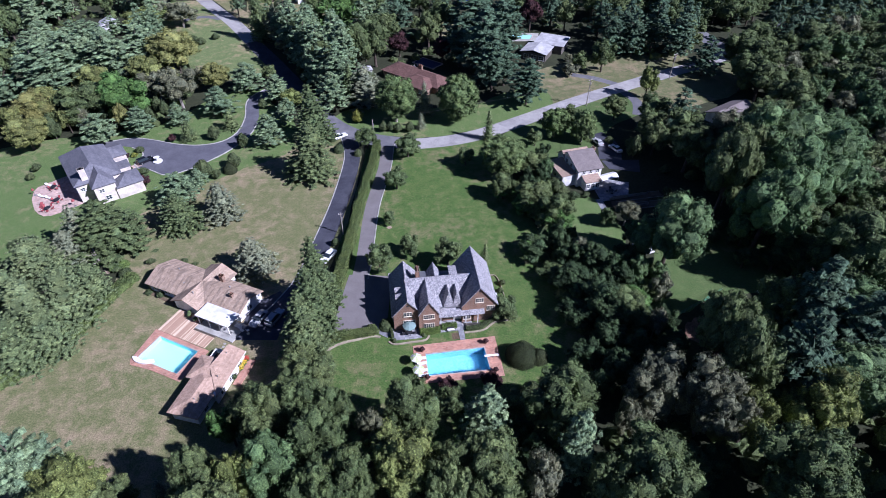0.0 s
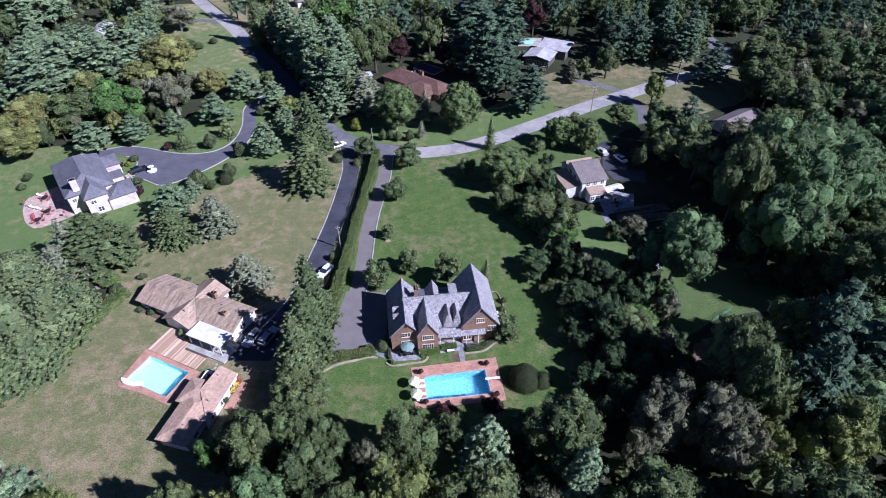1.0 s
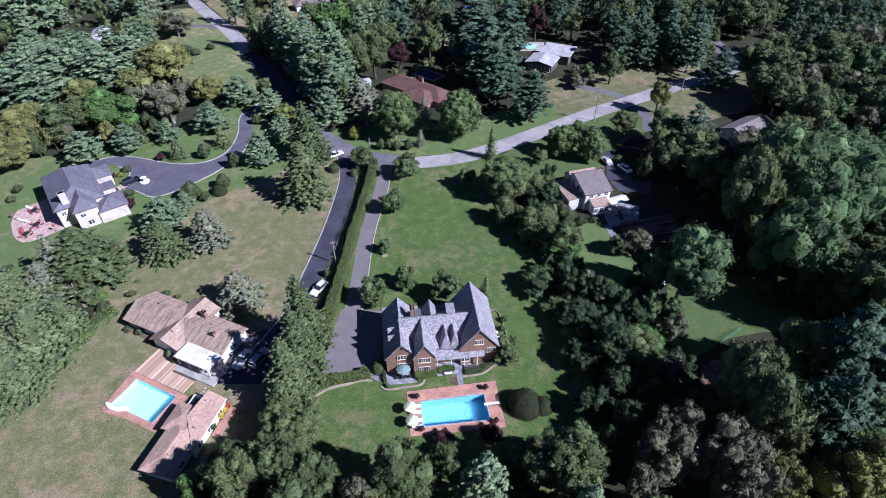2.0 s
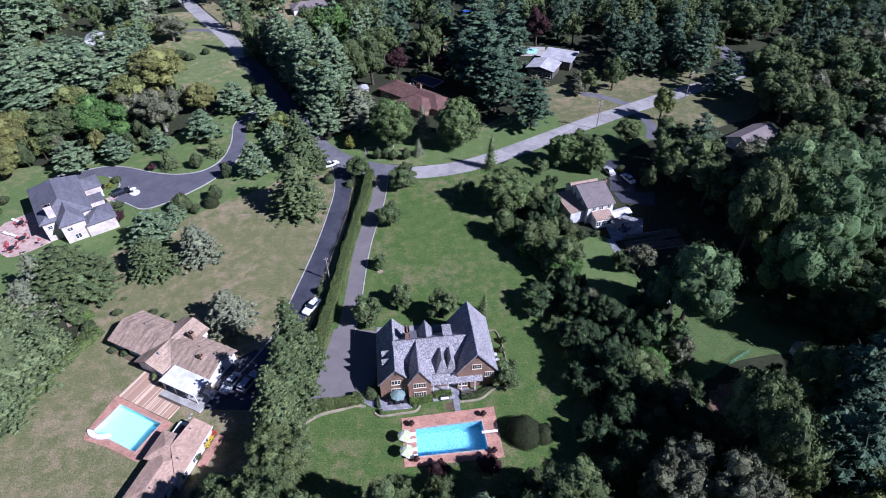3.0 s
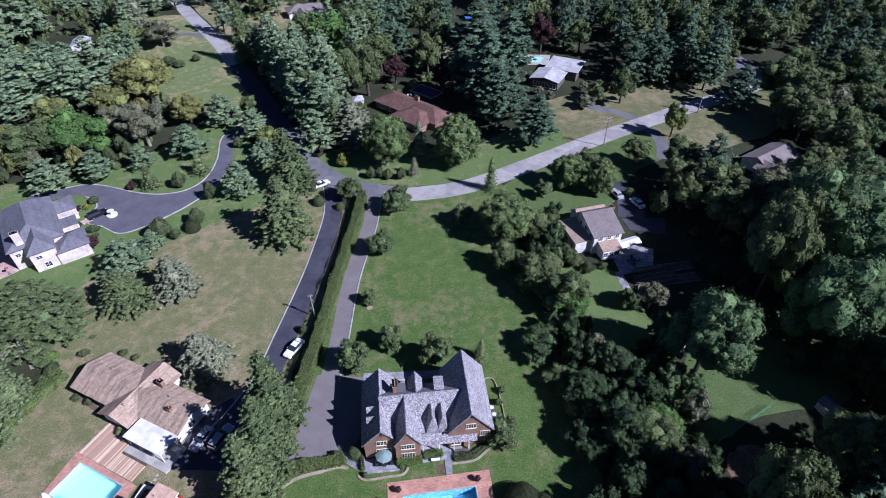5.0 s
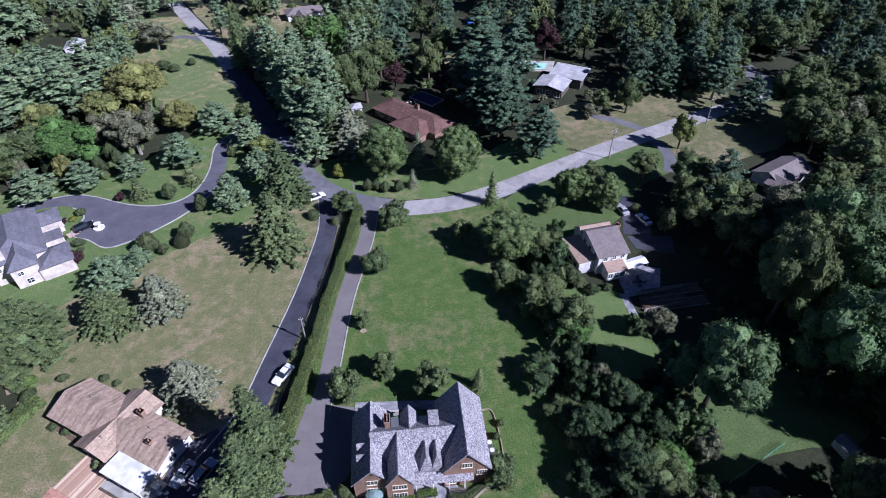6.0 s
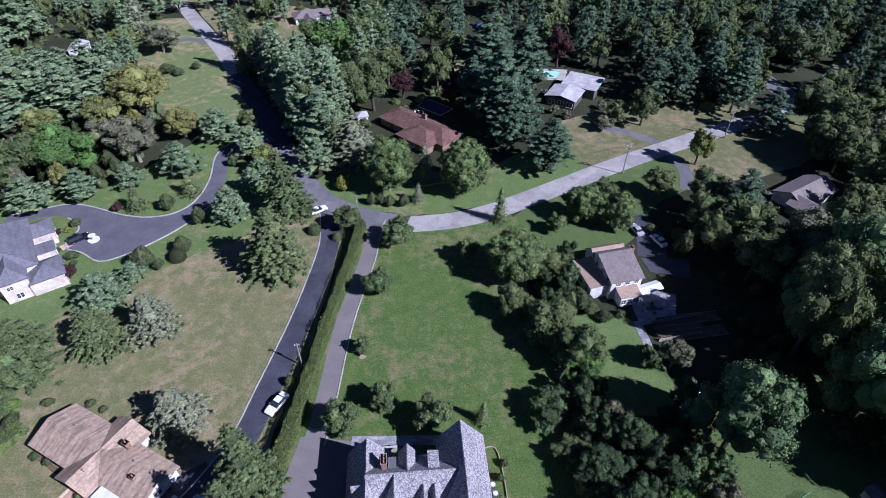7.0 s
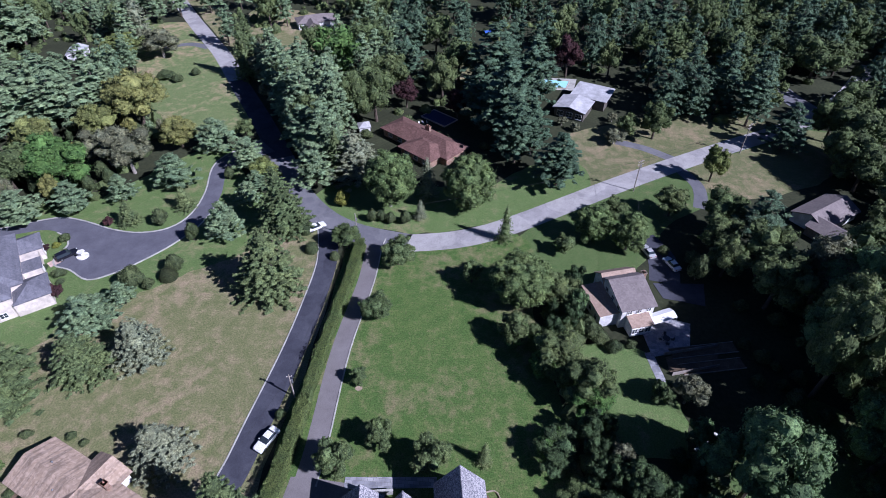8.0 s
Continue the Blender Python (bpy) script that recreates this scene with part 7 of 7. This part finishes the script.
wire((47.0, 171.9, 9.3), (81.0, 193.8, 9.3))
wire((80.6, 194.2, 9.2), (110.7, 218.0, 7.8))
wire((46.5, 172.4, 8.4), (39.5, 137.0, 5.6), 0.5)
log_ob = thing("fallen_trunk", -76.5, 92.4, 0, 60, "pale bare fallen tree trunk among conifers", "fallen tree")
part("stem", Shape().tube((-2.2, 0, 1.6), (2.2, 0, 0.2), 0.1, 0.18), PALE_BARK, log_ob)
for k in range(6):
    part("branch", Shape().tube((-1.5 + k * 0.5, 0, 1.3 - k * 0.2), (-1.9 + k * 0.5, 1.2, 1.7 - k * 0.2), 0.04, 0.02, 5), PALE_BARK, log_ob)
tagged(part("soil_bed", Shape().prism(smooth([(-79.2, 95.5), (-75.6, 94.9), (-74, 92), (-74.6, 89)], 3, True), -0.02, 0.05), EARTH), "bare brown soil under the conifers", "earth")
tagged(part("soil_bed", Shape().prism(smooth([(-14.3, 106.1), (-13.5, 105.6), (-12.9, 106.2), (-13.5, 106.8)], 3, True), -0.02, 0.06), EARTH), "ring of pale soil round a small tree", "flower bed")

# ---- the sitting place under the tall maple ----
tagged(part("pavement_clearing", Shape().prism([(43.2, 98.6), (46.0, 96.4), (49.0, 100.0), (47.4, 102.2), (44.4, 102.4)], -0.05, 0.06), FLAGSTONE), "grey paved sitting place under a tall tree", "terrace", kind="structure")
for x, y, a in ((44.6, 99.2, 20), (45.8, 98.0, 60), (46.6, 99.6, 140)):
    lounger(x, y, a, "white resin garden lounger under the tree")
patio_table(46.8, 101.0, 0.7, "white round garden table on paving", WHITE_PLASTIC)
for k in range(4):
    patio_chair(46.8 + 1.2 * math.cos(k * 1.57 + 0.4), 101.0 + 1.2 * math.sin(k * 1.57 + 0.4), k * 90 - 67, WHITE_PLASTIC, "white resin garden chair", 0.06)
# ---- vegetable beds in the shade of the wood ----
for k, (y, n) in enumerate(((117.2, 13), (113.6, 12))):
    bed = thing("garden_bed", 44.0 + k * 1.2, y, 0, 12, "long shaded vegetable bed with pale timber edging", "garden bed", "vegetable beds")
    part("soil", Shape().box(0, n, 0.1, 2.4, -0.05, 0.12), MULCH, bed)
    for y0 in (0.0, 2.4):
        part("edging_board", Shape().box(-0.1, n + 0.1, y0, y0 + 0.1, -0.02, 0.22), POLE_WOOD, bed)

# ---- flowers by the pool house ----
blossom_rng = random.Random(6)
for x, y, paint, label in ((-37.1, 64.5, PETAL_YELLOW, "clump of yellow flowers on the brick terrace"), (-37.3, 63.4, PETAL_YELLOW, "clump of yellow flowers on the brick terrace"), (-36.9, 65.5, PETAL_RED, "clump of red flowers on the brick terrace")):
    clump = thing("flower_clump", x, y, 0.2, blossom_rng.uniform(0, 360), label, "flowers", "terrace flowers")
    part("foliage", FORMS["hedgebush"][0][0], None, clump)
    clump.children[0].matrix_basis = Matrix.Diagonal((0.6, 0.6, 0.3, 1))
    for k in range(16):
        a, q = k * 2.4, 0.6 * math.sqrt((k + 0.5) / 16)
        top = 0.72 - 0.5 * q * q + blossom_rng.uniform(0, 0.08)
        part("blossom", Shape().tube((q * math.cos(a), q * math.sin(a), top - 0.12), (q * math.cos(a), q * math.sin(a), top), 0.05, 0.13, 7), paint, clump)

# ---- planting round the far houses, and a leaning dead trunk ----
plant("shrubtree", [(-21, 177.5, 2.4, 1.6), (-25, 182, 2.8, 1.9), (1.5, 183.5, 2.2, 1.5), (7, 190, 2.6, 1.8), (10.5, 198, 3.0, 2.0), (-17, 204, 3.2, 2.2), (-28, 194, 3.0, 2.2), (4, 176, 2.0, 1.5)])
plant("grey", [(30.5, 206.5, 3.4, 1.9), (34.5, 203.5, 3.0, 1.7), (46.5, 210.5, 3.2, 1.8)])
dead = thing("dead_tree", -76.5, 91.2, 0, 0, "bare pale dead trunk leaning among the conifers", "dead tree")
part("trunk", Shape().tube((0, 0, 0), (-2.25, 2.5, 3.6), 0.3, 0.14, 9), PALE_BARK, dead)
for k, (f, dx, dy) in enumerate(((0.45, 1.0, 0.5), (0.65, -0.9, 0.7), (0.85, 0.5, -0.6))):
    part("branch", Shape().tube((-2.2 * f, 1.6 * f, 3.5 * f), (-2.2 * f + dx, 1.6 * f + dy, 3.5 * f + 0.9), 0.09, 0.03, 6), PALE_BARK, dead)


# ---- the woods between and beyond ----
OPEN = [
    [(-156, 240), (-143, 252), (-121, 226), (-134, 216)],
    [(-95, 20), (-58, 20), (-36, 36), (-20, 49), (14, 49), (24, 58), (24, 96), (20, 120), (22, 134), (44, 140), (52, 160), (104, 192), (108, 202), (84, 212), (40, 206), (18, 184), (-12, 174), (-30, 172), (-44, 170), (-62, 196),
     (-66, 208), (-92, 244), (-128, 290), (-140, 280), (-120, 236), (-96, 200), (-76, 186), (-92, 156), (-120, 145), (-160, 124), (-160, 80), (-110, 84), (-80, 90), (-78, 64), (-100, 38)],
    [(44, 76), (60, 80), (74, 83), (78, 104), (70, 116), (54, 108), (46, 92)],
    [(22, 118), (38, 122), (46, 118), (54, 112), (52, 104), (30, 102)],
    [(27, 117), (40, 100), (56, 96), (76, 100), (78, 134), (66, 156), (27, 152)],
    [(-26, 176), (4, 176), (8, 196), (2, 206), (-14, 210), (-28, 202)],
    [(22, 204), (54, 204), (54, 242), (22, 246)],
    [(66, 138), (94, 136), (106, 178), (74, 182)],
    [(-80, 250), (-48, 246), (-46, 300), (-78, 300)],
    [(-166, 202), (-142, 202), (-138, 258), (-166, 260)],
    [(104, 188), (122, 196), (124, 242), (106, 244)],
    [(-6, 236), (10, 236), (10, 254), (-6, 254)],
    [(-162, 220), (-152, 220), (-152, 238), (-162, 238)],
    [(63, 78), (73, 78), (73, 90), (63, 90)],
    [(30, 90), (42, 90), (42, 104), (30, 104)],
    [(24, 58), (47, 58), (46, 71), (24, 71)],
]
ROADLINE = smooth([(-160, 345), (-111, 274), (-76, 222.5), (-50, 181), (-32, 155), (-10, 147), (17, 157), (61.5, 187), (104, 213), (150, 262)], 8)
fill_rng = random.Random(23)


def fill(outline, kinds, spacing, high, count, girth=0.31):
    """Scatters trees over an area, keeping clear of open ground, roads and trees that stand already."""
    xs, ys = [p[0] for p in outline], [p[1] for p in outline]
    tries = 0
    while count and tries < 6000:
        tries += 1
        x, y = fill_rng.uniform(min(xs), max(xs)), fill_rng.uniform(min(ys), max(ys))
        h = fill_rng.uniform(*high)
        kind = fill_rng.choice(kinds)
        rad = h * (0.29 if KINDS[kind][3] > 3 else girth) * fill_rng.uniform(0.85, 1.15)
        if not inside(x, y, outline) or any(inside(x, y, o) for o in OPEN):
            continue
        if any(math.hypot(x - a, y - b) < 4.5 + rad * 0.5 for a, b in ROADLINE):
            continue
        if any(math.hypot(x - a, y - b) < (rad + q) * spacing for a, b, q in PLANTED):
            continue
        plant(kind, [(x, y, h, rad)], far=y > 225 or x > 100 or x < -108 or y < 30)
        count -= 1


fill([(30, 56), (46, 70), (46, 98), (40, 104), (24, 104), (20, 118), (18, 130), (30, 136), (26, 116), (24, 97), (27, 80)], ["shadedthicket", "grey", "shadedthicket", "ash", "shadedthicket"], 0.6, (5, 9.5), 32)
fill([(-72, 33), (-30, 33), (24, 33), (96, 33), (80, 17), (-64, 17)], ["oak", "oak", "olivegreen", "pine"], 0.62, (10, 15), 26)
fill([(-34, 33), (-20, 46), (24, 44), (40, 50), (66, 52), (76, 33)], ["shadedthicket", "oak", "shadedthicket"], 0.4, (3.5, 6.0), 34)
fill([(68, 33), (72, 70), (96, 62), (96, 33)], ["oak", "grey", "oak"], 0.7, (10, 17), 10)
fill([(50, 60), (64, 76), (70, 100), (56, 116), (58, 160), (104, 182), (130, 210), (205, 262), (96, 62), (78, 44)], ["oak", "oak", "ash", "grey", "ash"], 0.56, (10, 16), 80, 0.42)
fill([(-30, 208), (-30, 350), (215, 362), (205, 262), (120, 205), (60, 214), (20, 206)], ["fir", "fir", "fir", "oak", "fir"], 0.47, (15, 21), 170, 0.38)
fill([(92, 214), (120, 205), (205, 262), (215, 330), (120, 330), (90, 260)], ["oak", "fir", "oak"], 0.45, (11, 16), 100, 0.42)
fill([(-26, 180), (-36, 190), (-72, 258), (-96, 300), (-108, 360), (-28, 360)], ["pine", "oak", "pine"], 0.52, (13, 20), 70)
fill([(-126, 188), (-150, 150), (-165, 150), (-240, 318), (-150, 350), (-125, 285), (-113, 210)], ["pine", "pine", "pine", "oak"], 0.52, (13, 18), 96)
fill([(-98, 153), (-124, 147), (-150, 133), (-160, 150), (-120, 168), (-96, 164)], ["olive", "oak", "grey", "olive", "shrubtree"], 0.5, (6, 11), 26)
fill([(-92, 156), (-130, 146), (-150, 140), (-150, 190), (-112, 206), (-78, 190), (-80, 176)], ["shrubtree", "olive", "shrubtree", "grey", "pine"], 0.42, (3.5, 7), 70)
fill([(-72, 86), (-80, 70), (-96, 44), (-120, 62), (-150, 80), (-110, 82)], ["darkpine"], 0.6, (12, 17), 24)


def undergrowth(areas, count, seed):
    """Bushes and saplings under the trees, as one mass."""
    r, g = np.random.default_rng(seed), []
    pick = random.Random(seed)
    while len(g) < count:
        area = pick.choice(areas)
        xs, ys = [p[0] for p in area], [p[1] for p in area]
        x, y = pick.uniform(min(xs), max(xs)), pick.uniform(min(ys), max(ys))
        if not inside(x, y, area) or any(inside(x, y, o) for o in OPEN) or any(math.hypot(x - a, y - b) < 6 for a, b in ROADLINE[::3]):
            continue
        q = pick.uniform(0.9, 2.2)
        h = q * pick.uniform(0.6, 1.3)
        v, f = ball((x, y, h * 0.3), (q, q, h), r, 1, 0.3)
        d = unit(r, 26)
        d[:, 2] = np.abs(d[:, 2])
        s = sprays(np.array((x, y, h * 0.3)) + d * (q, q, h), d + r.normal(0, 0.5, d.shape), 0.35 * r.uniform(0.6, 1.3, 26), unit(r, 26), r, 0.6)
        g.append(join([(v, f), s]))
    v, f = join(g)
    return tagged(part("undergrowth", pack("undergrowth", v, f, [], LEAF["oak"]), None), "shaded leafy bushes and saplings on the woodland floor", "undergrowth", kind="stuff")


undergrowth([[(26, 56), (46, 70), (46, 98), (24, 102), (20, 118), (18, 130), (30, 136), (26, 116), (24, 92)],
             [(-72, 28), (-30, 44), (24, 46), (30, 58), (66, 66), (96, 62), (80, 22), (-64, 22)],
             [(50, 60), (64, 76), (70, 100), (60, 116), (64, 160), (104, 182), (130, 210), (205, 262), (96, 62), (78, 44)],
             [(-30, 208), (-30, 350), (215, 362), (205, 262), (120, 205), (60, 214), (20, 206)],
             [(-30, 178), (-46, 182), (-88, 262), (-110, 300), (-28, 350)],
             [(-92, 156), (-130, 146), (-160, 150), (-200, 300), (-125, 285), (-100, 210), (-78, 190)]], 1400, 31)

for k in range(34):
    x, y, q = fill_rng.uniform(57, 78), fill_rng.uniform(97, 135), fill_rng.uniform(1.0, 2.2)
    plant(fill_rng.choice(["shrubtree", "shrubtree", "oak"]), [(x, y, q * 1.9, q)])

# ---- paving stones laid one by one ----
STONES = []
for k, (w, d) in enumerate(((0.92, 0.62), (0.88, 0.6), (0.7, 0.62))):
    me = Shape().box(-w / 2, w / 2, -d / 2, d / 2, -0.04, 0.0).mesh("stone")
    me.materials.append(STONE_PIECE)
    STONES.append(me)


def pave(parent, plan, x, y, turn, z, seed):
    """Separate flagstones in staggered rows over the plan, each at its own slight height."""
    r = random.Random(seed)
    near = turned(plan, 0, 0, 0)
    for row in range(-20, 21):
        for col in range(-20, 21):
            cx, cy = turned([((col + 0.5 * (row % 2)) * 0.97, row * 0.67)], x, y, turn)[0]
            corners = turned([(-0.42, -0.28), (0.42, -0.28), (0.42, 0.28), (-0.42, 0.28)], cx, cy, turn)
            if all(inside(px, py, near) for px, py in corners):
                ob = part("flagstone", r.choice(STONES), None, parent)
                ob.matrix_basis = pose(cx, cy, z + r.uniform(0.012, 0.03), 0, 0, turn + r.uniform(-1.5, 1.5))


pave(main_terrace, TERRACE_PLAN, *turned([(-4, -6.5)], *MAIN)[0], MAIN[2], 0.12, 5)
pave(shade_patio, [(39.4, 123.4), (40.2, 117.4), (47.6, 119.6), (49.4, 126.4), (43.0, 128.2)], 44, 122, 17, 0.08, 6)
